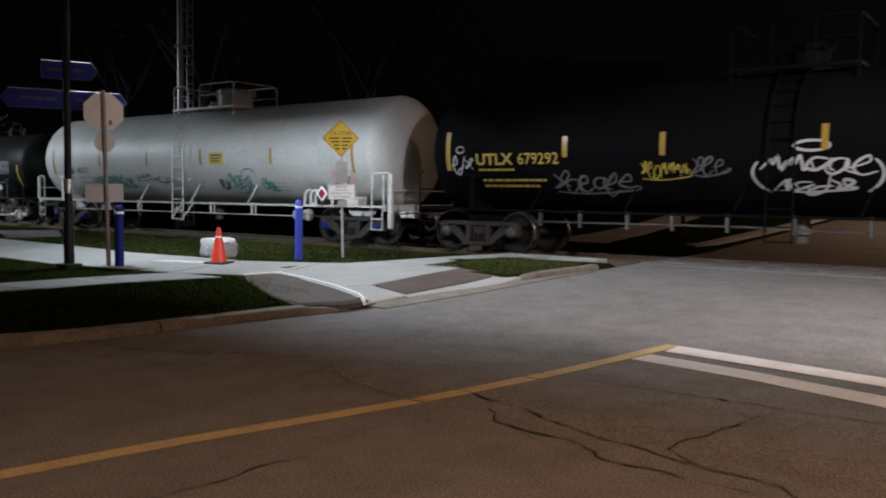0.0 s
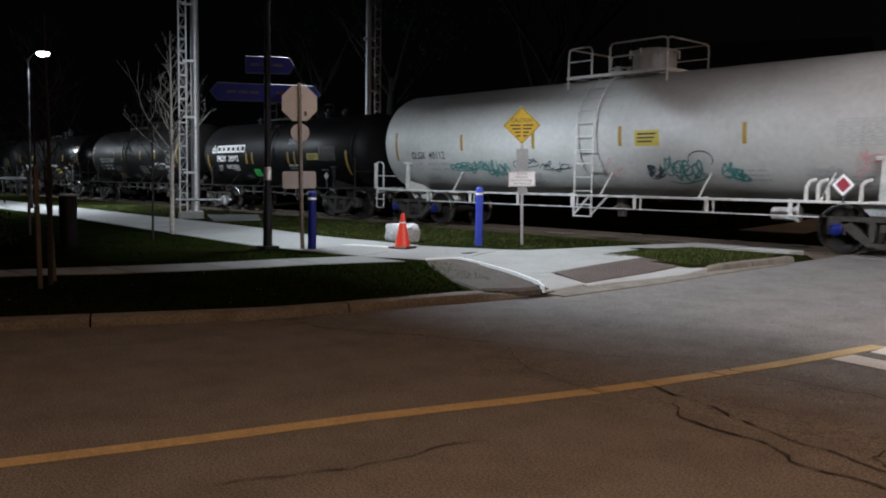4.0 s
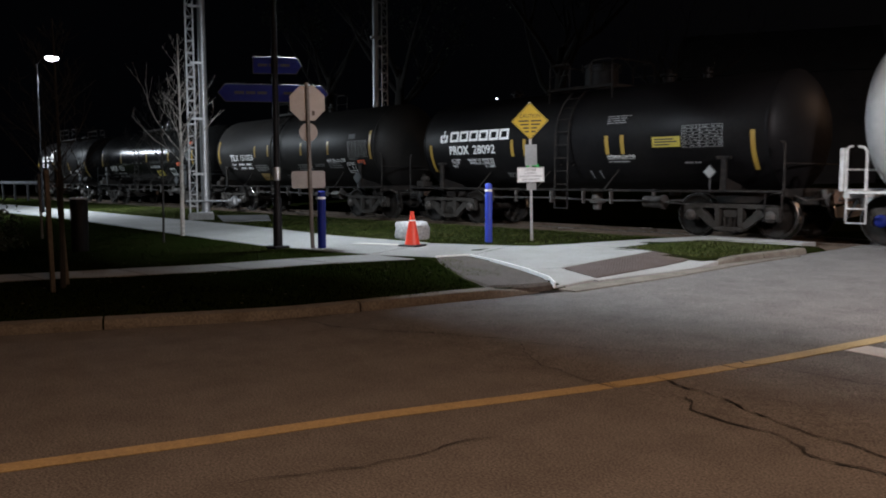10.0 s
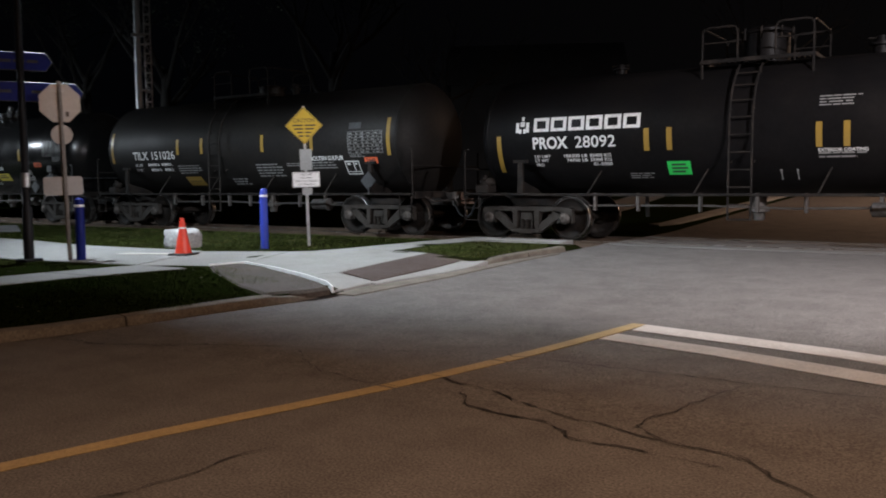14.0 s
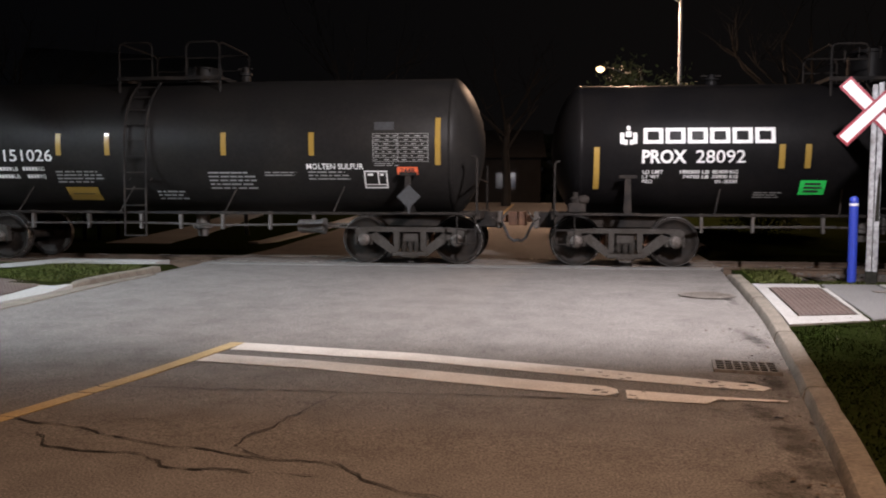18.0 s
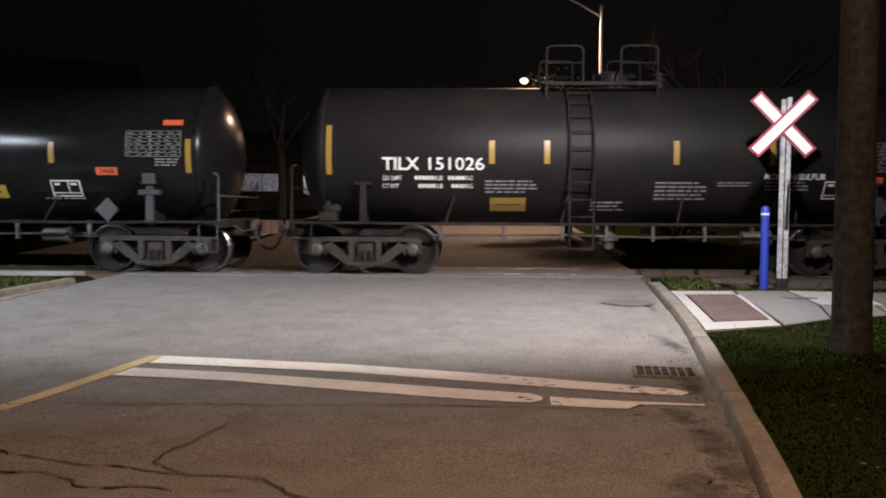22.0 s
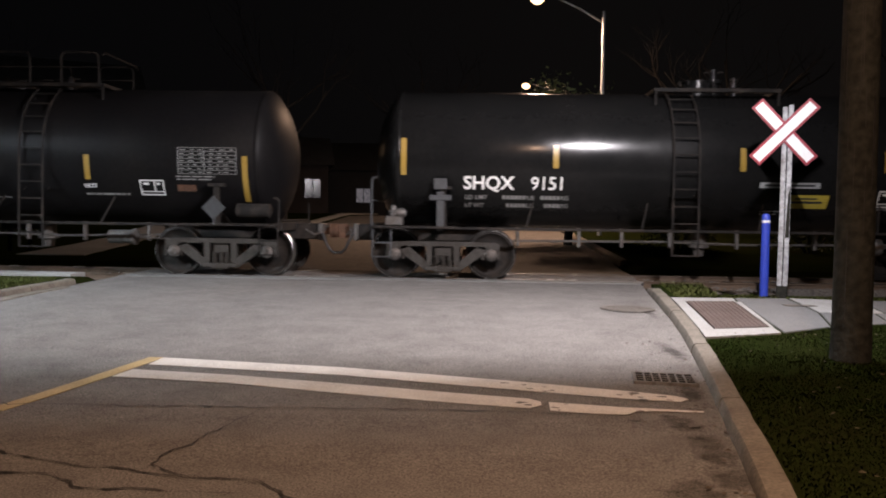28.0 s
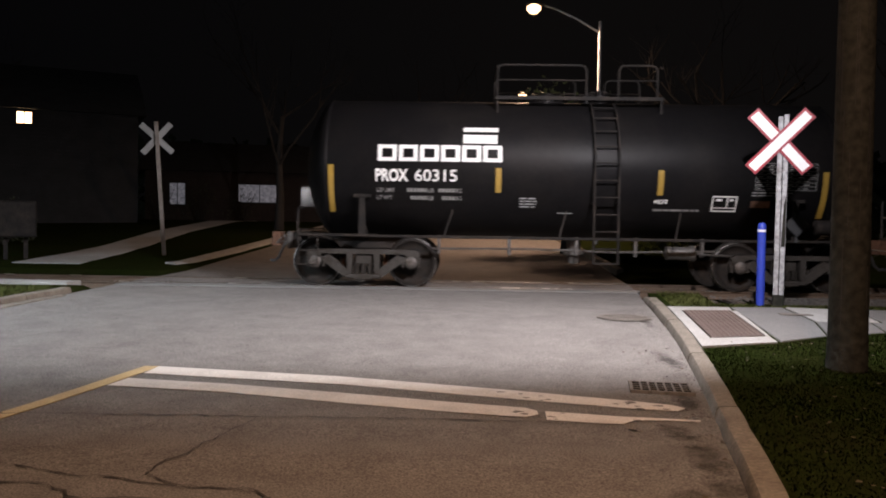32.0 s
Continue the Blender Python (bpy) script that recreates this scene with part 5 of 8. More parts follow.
    def stroke(self, s, pts, w, off):
        """One sprayed band through pts, thin where it starts and ends."""
        fine = []
        for k in range(len(pts) - 1):
            a, b, c, d = pts[max(0, k - 1)], pts[k], pts[k + 1], pts[min(len(pts) - 1, k + 2)]
            for j in range(5):
                f = j / 5
                fine.append(tuple(0.5 * (2 * b[q] + (c[q] - a[q]) * f + (2 * a[q] - 5 * b[q] + 4 * c[q] - d[q]) * f * f + (3 * b[q] - a[q] - 3 * c[q] + d[q]) * f ** 3) for q in (0, 1)))
        fine.append(pts[-1])
        n, vs = len(fine), []
        for k, (x, z) in enumerate(fine):
            (ax, az), (bx, bz) = fine[max(0, k - 1)], fine[min(n - 1, k + 1)]
            d = math.hypot(bx - ax, bz - az) or 1
            ww = w * (0.45 + 0.65 * math.sin(math.pi * (0.08 + 0.84 * k / (n - 1))))
            vs += [self.wrap(x - (bz - az) / d * ww, z + (bx - ax) / d * ww, off), self.wrap(x + (bz - az) / d * ww, z - (bx - ax) / d * ww, off)]
        s.add(vs, [(2 * k, 2 * k + 1, 2 * k + 3, 2 * k + 2) for k in range(n - 1)])

    def scrawl(self, x0, x1, z0, z1, mat, seed, signs=6, w=0.016, name="graffiti", label="spray-painted scrawl", tail=True, slope=0.0, layers=1):
        """A sprayed tag: a run of looping, jagged pen signs that lean and overlap, with a tail under them."""
        rnd, s, off = random.Random(seed), Solid(), 0.003
        wide, tall = (x1 - x0) / signs, z1 - z0
        for layer in range(layers):
            for k in range(signs):
                size, drop, lean = rnd.uniform(0.75, 1.25), rnd.uniform(-0.15, 0.15), rnd.uniform(0.05, 0.45)
                for path in rnd.choice(PEN):
                    pts = []
                    for a, b in path:
                        a, b = a + rnd.gauss(0, 0.07), 0.5 + (b - 0.5) * size + drop + rnd.gauss(0, 0.05)
                        pts.append((x0 + (k + a * 1.25 - 0.12) * wide + lean * (b - 0.5) * wide, z0 + b * tall + slope * (k + a)))
                    self.stroke(s, pts, w * rnd.uniform(0.7, 1.2), off)
                    off += 0.0003
        if tail:
            self.stroke(s, [(x0 + 0.1 * wide, z0 - 0.05 * tall), (x0 + 0.4 * (x1 - x0), z0 - 0.16 * tall), (x1 - 0.2 * wide, z0 + 0.05 * tall + slope * signs), (x1 + 0.3 * wide, z0 + 0.22 * tall + slope * signs), (x1, z0 + 0.3 * tall + slope * signs)], w * 0.8, off)
        part(name, s, mat, self.ob, label)

    def ring_mark(self, x, z, rx, rz, mat, a0=0.0, a1=6.5, w=0.02, label="sprayed ring"):
        s = Solid()
        self.stroke(s, [(x + rx * math.cos(a0 + (a1 - a0) * k / 14), z + rz * math.sin(a0 + (a1 - a0) * k / 14)) for k in range(15)], w, 0.005)
        part("graffiti", s, mat, self.ob, label)

    # ironwork
    def ladder(self, x0, x1, bottom, mat, braces=False):
        """A ladder that follows the tank's side up to its top."""
        x0, x1 = x0 - self.u, x1 - self.u
        lad = part("ladder", Solid().box(x0, x1, -self.r - 0.12, -self.r - 0.09, bottom, bottom + 0.03, 0.005), mat, self.ob)
        path = [(-(self.r + 0.10), bottom), (-(self.r + 0.10), self.zc * 0.75)]
        for k in range(9):
            a = radians(-6 + k * 9.5)
            path.append((-(self.r + 0.10) * math.cos(a), self.zc + (self.r + 0.10) * math.sin(a)))
        for x in (x0, x1):
            part("stile", Solid().pipe([(x, y, z) for y, z in path], 0.021, 6), mat, lad)
        lens = [0]
        for (ay, az), (by, bz) in zip(path, path[1:]):
            lens.append(lens[-1] + math.hypot(by - ay, bz - az))
        d = 0.28
        while d < lens[-1]:
            y, z = np.interp(d, lens, [p[0] for p in path]), np.interp(d, lens, [p[1] for p in path])
            part("rung", Solid().rod((x0, y, z), (x1, y, z), 0.014, n=6), mat, lad)
            d += 0.31
        for a in (-0.5, 0.25, 0.9):
            for x in (x0, x1):
                y, z = math.cos(a), math.sin(a)
                part("bracket", Solid().rod((x, -self.r * y, self.zc + self.r * z), (x, -(self.r + 0.1) * y, self.zc + (self.r + 0.1) * z), 0.012, n=6), mat, lad)
        if braces:
            for x in (x0, x1):
                part("brace", Solid().rod((x, -self.r - 0.10, bottom + 0.05), (x + 0.42, -self.r - 0.02, 0.98), 0.022, n=6), mat, lad)

    def top_works(self, x0, x1, dome, dome_r, dome_h, mat, dome_mat, rail=0.85, valves=(), spans=None):
        """Platform, railings and manway on top of the tank."""
        x0, x1, dome = x0 - self.u, x1 - self.u, dome - self.u
        top = self.zc + self.r
        z = top - 0.02
        deck = part("top_platform", Solid().box(x0, x1, -0.85, -0.80, z - 0.03, z + 0.04, 0.006), mat, self.ob, "walkway round the manway")
        part("platform_edge", Solid().box(x0, x1, 0.80, 0.85, z - 0.03, z + 0.04, 0.006), mat, deck)
        n = int((x1 - x0) / 0.09)
        for y0, y1 in ((-0.80, -0.42), (0.42, 0.80)):
            s = Solid()
            for k in range(n):
                x = x0 + (k + 0.5) * (x1 - x0) / n
                s.box(x - 0.012, x + 0.012, y0, y1, z, z + 0.025)
            part("grating", s, mat, deck)["kind"] = "stuff"
        for x in (x0, x1):
            part("platform_end", Solid().box(x - 0.02, x + 0.02, -0.85, 0.85, z - 0.03, z + 0.04, 0.006), mat, deck)
        for x in (x0 + 0.02, x1 - 0.02):
            for y in (-0.82, 0.82):
                part("platform_bracket", Solid().rod((x, y, z), (x, y, self.zc + math.sqrt(self.r ** 2 - 0.67) - 0.02), 0.025, n=6), mat, deck)
        if rail:
            third = (x1 - x0) / 3
            for y in (-0.82, 0.82):
                for a, b in [(a - self.u, b - self.u) for a, b in spans] if spans else ((x0 + 0.02, x0 + third), (x1 - third, x1 - 0.02)):
                    part("railing", Solid().pipe([(a, y, z), (a, y, z + rail - 0.1), (a + 0.04, y, z + rail - 0.02), (a + 0.12, y, z + rail), (b - 0.12, y, z + rail), (b - 0.04, y, z + rail - 0.02), (b, y, z + rail - 0.1), (b, y, z)], 0.02, 6), mat, deck)
                    part("mid_rail", Solid().rod((a, y, z + rail * 0.55), (b, y, z + rail * 0.55), 0.014, n=6), mat, deck)
            for x in (x0 + 0.02, x1 - 0.02):
                part("railing", Solid().pipe([(x, -0.82, z + rail - 0.05), (x, -0.7, z + rail), (x, 0.7, z + rail), (x, 0.82, z + rail - 0.05)], 0.02, 6), mat, deck)
        d = part("manway", Solid().lathe([(top - 0.1, dome_r), (top + dome_h * 0.8, dome_r), (top + dome_h * 0.82, dome_r * 1.08), (top + dome_h * 0.9, dome_r * 1.08), (top + dome_h, dome_r * 0.7), (top + dome_h * 1.04, 0.03)], "z", (dome, 0, 0), 24), dome_mat, self.ob, smooth=True)
        for k in range(8):
            a = k * math.pi / 4
            part("hinge_bolt", Solid().rod((dome + dome_r * 1.12 * math.cos(a), dome_r * 1.12 * math.sin(a), top + dome_h * 0.62), (dome + dome_r * 1.12 * math.cos(a), dome_r * 1.12 * math.sin(a), top + dome_h * 0.95), 0.022, n=6), mat, d)
        for vx, vr, vh in valves:
            v = part("valve", Solid().lathe([(top - 0.05, vr), (top + vh * 0.4, vr), (top + vh * 0.45, vr * 1.4), (top + vh * 0.6, vr * 1.4), (top + vh * 0.65, vr * 0.7), (top + vh, vr * 0.6)], "z", (vx - self.u, 0.0, 0), 12), dome_mat, self.ob, smooth=True)
            part("valve_handle", Solid().rod((vx - self.u - vr * 1.5, 0, top + vh * 0.9), (vx - self.u + vr * 1.5, 0, top + vh * 0.9), 0.015, n=6), mat, v)

    def sills(self, hang=0.0, step=1.3, thick=0.05):
        """Long side sill, with rods and hangers below."""
        a, b = self.trucks
        y = -1.36
        part("side_sill", Solid().box(a - 0.1, b + 0.1, y - 0.03, y + 0.03, 0.93, 0.93 + thick, 0.008), self.frame_mat, self.ob)
        part("side_sill", Solid().box(a - 0.1, b + 0.1, -y - 0.03, -y + 0.03, 0.93, 0.93 + thick, 0.008), self.frame_mat, self.ob)
        x, gap = (a + 2.0, 2.5) if hang else (a + 1.5, 2.1)
        while x < b - 1.0:
            part("sill_bracket", Solid().rod((x, y, 0.94), (x + 0.16, -self.r * 0.80, self.zc - self.r * 0.60), 0.018, n=6), self.frame_mat, self.ob)
            x += gap
        if hang:
            part("lower_rail", Solid().rod((a + 1.1, y, 0.95 - hang), (b - 1.1, y, 0.95 - hang), 0.014, n=6), self.frame_mat, self.ob)
            x = a + 0.95
            while x < b - 1.2:
                part("hanger", Solid().box(x - 0.035, x + 0.035, y - 0.02, y + 0.02, 0.94 - hang, 1.0, 0.006), self.frame_mat, self.ob)
                part("hanger_strap", Solid().box(x + 0.14, x + 0.17, y - 0.012, y + 0.012, 0.93 - hang, 0.93, 0.004), self.frame_mat, self.ob)
                x += step
        else:
            rnd = random.Random(int(self.u * 10))
            x = a + 1.4
            while x < b - 1.2:
                part("hanger", Solid().box(x - 0.03, x + 0.03, -0.75, -0.65, 0.62, 0.98, 0.01), STEEL, self.ob)
                x += rnd.uniform(0.8, 1.5)
            part("brake_rod", Solid().pipe([(a + 1.2, -0.7, 0.72), (-0.8, -0.7, 0.74), (0.8, -0.7, 0.70), (b - 1.2, -0.7, 0.74)], 0.022, 6), STEEL, self.ob)
        cyl = part("brake_cylinder", Solid().lathe([(-0.34, 0.05), (-0.3, 0.13), (0.12, 0.13), (0.16, 0.16), (0.22, 0.16), (0.26, 0.05)], "x", (b - 1.9, -0.85, 0.70), 14), self.frame_mat if hang else STEEL, self.ob, smooth=True)
        part("push_rod", Solid().rod((b - 1.7, -0.85, 0.70), (b - 1.0, -0.85, 0.66), 0.02, n=6), STEEL, cyl)
        part("outlet_valve", Solid().lathe([(0.45, 0.10), (0.60, 0.12), (0.62, 0.20), (0.70, 0.20), (0.72, 0.14), (0.95, 0.14)], "z", (0.1, 0, 0), 14), STEEL, self.ob, smooth=True)

    def ends(self, rail_mat, tall=1.75, near_box=None, corner=True):
        for e, mid in ((-1, self.trucks[0]), (1, self.trucks[1])):
            tip = self.half + self.head
            stop = self.reach[0] if e < 0 else self.reach[1]
            edge = min(tip - 0.05, stop - 0.42)
            sill = part("draft_sill", Solid().box(min(mid * 1.0 - e * 0.9, e * (stop - 0.36)), max(mid - e * 0.9, e * (stop - 0.36)), -0.19, 0.19, 0.68, 0.99, 0.02), self.frame_mat, self.ob)
            part("striker", Solid().box(min(e * (stop - 0.40), e * (stop - 0.30)), max(e * (stop - 0.40), e * (stop - 0.30)), -0.24, 0.24, 0.66, 1.0, 0.02), STEEL, sill)
            part("end_sill", Solid().box(e * edge - 0.06, e * edge + 0.06, -1.38, 1.38, 0.86, 1.02, 0.01), self.frame_mat, self.ob)
            lo, hi = sorted((mid - e * 0.25, e * edge))
            part("end_deck", Solid().box(lo, hi, -1.42, -0.86, 0.94, 0.985, 0.006), self.frame_mat, self.ob)
            part("end_deck", Solid().box(lo, hi, 0.86, 1.42, 0.94, 0.985, 0.006), self.frame_mat, self.ob)
            # body bolster webs up to the tank
            for sy in (-1, 1):
                w = Solid().plate([(mid - 0.07, 0.95), (mid + 0.07, 0.95), (mid + 0.05, self.zc - self.r * 0.42), (mid - 0.05, self.zc - self.r * 0.42)], sy * 1.30 - 0.03, sy * 1.30 + 0.03)
                w.box(mid - 0.16, mid + 0.16, sy * 1.30 - 0.04, sy * 1.30 + 0.04, self.zc - self.r * 0.45, self.zc - self.r * 0.40, 0.008)
                w.plate([(sy * 1.30, 0.95), (sy * 1.30, 1.25), (sy * 0.6, self.zc - self.r * 0.88), (sy * 0.3, 0.95)], mid - 0.02, mid + 0.02, "yz")
                part("bolster_web", w, self.frame_mat, self.ob)
            # coupler with its knuckle, uncoupling lever and air hose
            c = part("coupler", Solid().box(min(e * (stop - 0.4), e * (stop - 0.14)), max(e * (stop - 0.4), e * (stop - 0.14)), -0.07, 0.07, 0.78, 0.92, 0.02), RUST, self.ob)
            head_poly = [(0.0, -0.20), (0.16, -0.20), (0.20, -0.06), (0.14, 0.02), (0.20, 0.10), (0.16, 0.19), (0.02, 0.19)]
            part("knuckle", Solid().plate([(e * (stop - 0.17 + a), b * e) for a, b in head_poly], 0.72, 0.99, "xy"), RUST, c)
            part("cut_lever", Solid().pipe([(e * (stop - 0.42), -1.3, 0.90), (e * (stop - 0.30), -1.1, 0.80), (e * (stop - 0.30), -0.3, 0.82), (e * (stop - 0.2), -0.1, 0.98)], 0.015, 6), STEEL, self.ob)
            x = e * (stop - 0.30)
            part("air_hose", Solid().pipe([(x, -0.30, 0.80), (x + e * 0.06, -0.32, 0.68), (x + e * 0.14, -0.31, 0.50), (x + e * 0.24, -0.30, 0.42), (x + e * 0.31, -0.29, 0.44)], 0.028, 8), RUBBER, self.ob, smooth=True)
            if corner:
                x0 = e * edge
                # tall hand irons beside the end, and a stirrup step below
                part("hand_iron", Solid().pipe([(x0, -1.40, 0.98), (x0, -1.40, tall), (x0 - e * 0.03, -1.40, tall + 0.05), (x0 - e * 0.10, -1.40, tall + 0.06)], 0.022, 6), rail_mat, self.ob)
                part("end_railing", Solid().pipe([(x0, -1.38, tall - 0.35), (x0, -0.3, tall - 0.35), (x0, 0.3, tall - 0.35), (x0, 1.38, tall - 0.35)], 0.018, 6), rail_mat, self.ob)
                part("stirrup_step", Solid().pipe([(x0 - e * 0.02, -1.42, 0.92), (x0 - e * 0.02, -1.42, 0.42), (x0 - e * 0.36, -1.42, 0.42), (x0 - e * 0.36, -1.42, 0.92)], 0.017, 6).box(min(x0 - e * 0.36, x0 - e * 0.02), max(x0 - e * 0.36, x0 - e * 0.02), -1.44, -1.37, 0.66, 0.69, 0.005), rail_mat, self.ob)
                part("hand_iron", Solid().rod((x0, 1.40, 0.98), (x0, 1.40, tall), 0.022, n=6), rail_mat, self.ob)
        if near_box is not None:
            x, mat = near_box
            x -= self.u
            b = part("brake_gear", Solid().box(x - 0.16, x + 0.16, -1.38, -1.02, 0.99, 1.16, 0.02), mat, self.ob, "brake valve on the end deck")
            part("valve_body", Solid().lathe([(1.14, 0.09), (1.24, 0.11), (1.28, 0.06), (1.36, 0.05)], "z", (x - 0.02, -1.2, 0), 12), mat, b, smooth=True)
            part("valve_body", Solid().lathe([(x + 0.05, 0.08), (x + 0.16, 0.09), (x + 0.22, 0.05)], "x", (0, -1.22, 1.22), 12), mat, b, smooth=True)

    def placard(self, x, z, colour, r=0.16, y=None):
        """A diamond placard in its holder, on a short post from the deck."""
        x, z = x - self.u, z - RAIL_Z
        y = -1.43 if y is None else y
        h = part("placard_holder", Solid().plate([(x - r - 0.02, z), (x, z - r - 0.02), (x + r + 0.02, z), (x, z + r + 0.02)], y - 0.012, y + 0.012).rod((x, y + 0.01, 0.95), (x, y + 0.01, z), 0.02, n=6), GREY_STEEL, self.ob)
        part("placard", Solid().plate([(x - r, z), (x, z - r), (x + r, z), (x, z + r)], y - 0.017, y - 0.013), colour, h)
        return h


def build_train():
    cars = []
    # rear of the string first seen: black car with yellow stencils, partly covered in tags
    c = Car("grimy black tank car with yellow stencils and silver graffiti", -3.9, 1.36, 7.4, 0.55, (-11.3, -9.53, 1.7, 3.48), (8.43, 8.43), DEEP_BLACK_TANK, DEEP_BLACK_TANK)
    c.sills()
    c.ends(DEEP_BLACK_TANK)
    c.ladder(-4.1, -3.65, 0.5, DEEP_BLACK_TANK)
    c.top_works(-5.0, -2.8, -3.8, 0.35, 0.5, DEEP_BLACK_TANK, DEEP_BLACK_TANK)
    for x, z0, z1 in ((-11.05, 2.05, 2.9), (-8.12, 2.3, 2.72), (-6.05, 2.3, 2.74), (-3.2, 2.34, 2.78), (-0.9, 2.3, 2.74), (1.4, 2.3, 2.74)):
        c.stripe(x, z0, z1, 0.11)
    c.text("UTLX", -10.3, -9.36, 2.17, 2.40, GOLD_MARK, 0.03)
    c.text("679292", -9.24, -8.27, 2.17, 2.40, GOLD_MARK, 0.006)
    c.bars(-10.25, -9.3, 1.98, 2.08, 1, GOLD_MARK)
    c.bars(-10.2, -8.6, 1.62, 1.86, 2, GOLD_MARK)
    c.scrawl(-10.95, -10.42, 2.0, 2.3, SILVER_SPRAY, 2, 3, 0.014, tail=False)
    c.ring_mark(-10.72, 2.5, 0.10, 0.07, SILVER_SPRAY, w=0.014)
    c.scrawl(-8.45, -6.65, 1.62, 1.98, DULL_SPRAY, 5, 6, 0.02, label="dull silver tag")
    c.scrawl(-6.5, -5.55, 1.88, 2.16, GOLD_MARK, 8, 7, 0.012, label="small yellow tag")
    c.scrawl(-5.5, -4.85, 1.95, 2.28, DULL_SPRAY, 9, 3, 0.018, label="dull silver tag")
    c.scrawl(-4.2, -2.4, 1.92, 2.26, SILVER_SPRAY, 14, 5, 0.024, label="large silver tag", tail=False)
    c.scrawl(-4.0, -2.8, 1.66, 1.86, SILVER_SPRAY, 15, 4, 0.022, label="large silver tag")
    c.ring_mark(-3.4, 2.42, 0.29, 0.085, SILVER_SPRAY, w=0.024)
    c.ring_mark(-3.35, 1.95, 1.05, 0.48, SILVER_SPRAY, 2.7, 3.9, 0.026)
    c.ring_mark(-3.35, 1.95, 1.05, 0.48, SILVER_SPRAY, -0.7, 0.5, 0.026)
    cars.append(c)

    # white car with teal tags
    c = Car("dirty white tank car with teal graffiti and white side railings", -20.8, 1.42, 7.38, 0.57, (-28.22, -26.45, -15.15, -13.37), (8.45, 8.47), WHITE_TANK, WHITE_STEEL, BLUE_SIGN)
    c.sills(0.27, 1.75)
    c.ends(WHITE_STEEL, 1.72)
    c.ladder(-20.95, -20.45, 0.47, WHITE_STEEL, True)
    c.top_works(-21.82, -19.02, -19.93, 0.50, 0.58, WHITE_STEEL, WHITE_TANK, 0.70, ((-20.95, 0.13, 0.28), (-20.62, 0.09, 0.25)), ((-21.8, -21.1), (-20.58, -19.04)))
    for x, z0, z1 in ((-27.75, 2.05, 2.85), (-24.95, 2.29, 2.71), (-22.38, 2.29, 2.73), (-19.79, 2.29, 2.73), (-16.84, 2.27, 2.69), (-13.92, 2.02, 2.85)):
        c.stripe(x, z0, z1, 0.09)
    c.rects("yellow_panel", [(-19.4, -18.78, 2.28, 2.62)], YELLOW_DECAL, "yellow notice panel")
    c.rects("notice_writing", [(-19.33, -18.85, 2.52, 2.56), (-19.33, -18.9, 2.44, 2.475), (-19.33, -18.95, 2.36, 2.395)], BLACK_MARK, off=0.006)
    c.text("OLGX", -27.08, -26.5, 2.08, 2.28, BLACK_MARK, 0.012)
    c.text("40112", -26.35, -25.68, 2.08, 2.28, BLACK_MARK, 0.006)
    c.load_lines(-27.0, -25.55, 1.76, 1.98, GREY_DECAL)
    c.table(-15.06, -14.06, 2.2, 2.66, GREY_DECAL, 3)
    c.bars(-16.9, -16.4, 1.5, 1.78, 3, GREY_DECAL)
    c.bars(-15.5, -15.0, 1.55, 1.75, 2, GREY_DECAL)
    c.bars(-14.9, -14.4, 1.42, 1.66, 3, GREY_DECAL)
    c.scrawl(-25.55, -24.5, 1.78, 1.98, TEAL, 21, 5, 0.014, label="teal graffiti tag", layers=2)
    c.scrawl(-24.45, -23.35, 1.80, 2.06, TEAL, 31, 6, 0.017, label="teal graffiti tag", slope=-0.03, layers=2)
    c.scrawl(-23.15, -22.35, 1.86, 2.05, DARK_SPRAY, 22, 4, 0.012, label="thin dark tag")
    c.scrawl(-22.25, -21.35, 1.80, 1.96, DARK_SPRAY, 32, 4, 0.012, label="thin dark tag")
    c.scrawl(-22.95, -22.4, 1.48, 1.68, GREY_DECAL, 26, 3, 0.016, label="grey tag", layers=2)
    c.scrawl(-26.75, -26.25, 1.55, 1.68, GREY_DECAL, 36, 4, 0.010, label="grey tag")
    c.scrawl(-20.25, -19.9, 1.75, 2.0, PINK, 23, 2, 0.012, label="faded pink tag")
    c.scrawl(-19.2, -18.83, 1.62, 1.86, DARK_SPRAY, 24, 3, 0.016, label="dark tag", layers=2)
    c.scrawl(-18.75, -17.85, 1.56, 2.02, TEAL, 25, 4, 0.015, label="large teal tag", layers=2)
    c.ring_mark(-17.85, 1.98, 0.28, 0.17, DARK_SPRAY, 3.4, -0.6, 0.013, "thin dark swirl")
    c.scrawl(-17.38, -16.92, 1.66, 1.92, TEAL, 35, 2, 0.020, label="teal graffiti tag", slope=-0.06, layers=2)
    c.scrawl(-14.75, -13.95, 1.80, 2.08, PINK, 27, 4, 0.018, label="faded pink tag", layers=2)
    c.scrawl(-15.7, -15.05, 1.68, 1.82, GREY_DECAL, 37, 4, 0.012, label="grey tag")
    for x in (-26.0, -23.95, -22.0, -19.0, -17.2, -15.4):
        part("seam", Solid().lathe([(x - c.u - 0.012, c.r + 0.0005), (x - c.u, c.r + 0.003), (x - c.u + 0.012, c.r + 0.0005)], "x", (0, 0, c.zc), 56), WHITE_TANK, c.ob, smooth=True)
    h = c.placard(-14.9, 1.5, SIGN_WHITE, 0.2)
    part("placard_print", Solid().plate([(-14.9 - c.u - 0.13, 1.27), (-14.9 - c.u, 1.13), (-14.9 - c.u + 0.13, 1.27), (-14.9 - c.u, 1.41)], -1.452, -1.4475), SIGN_RED, h)
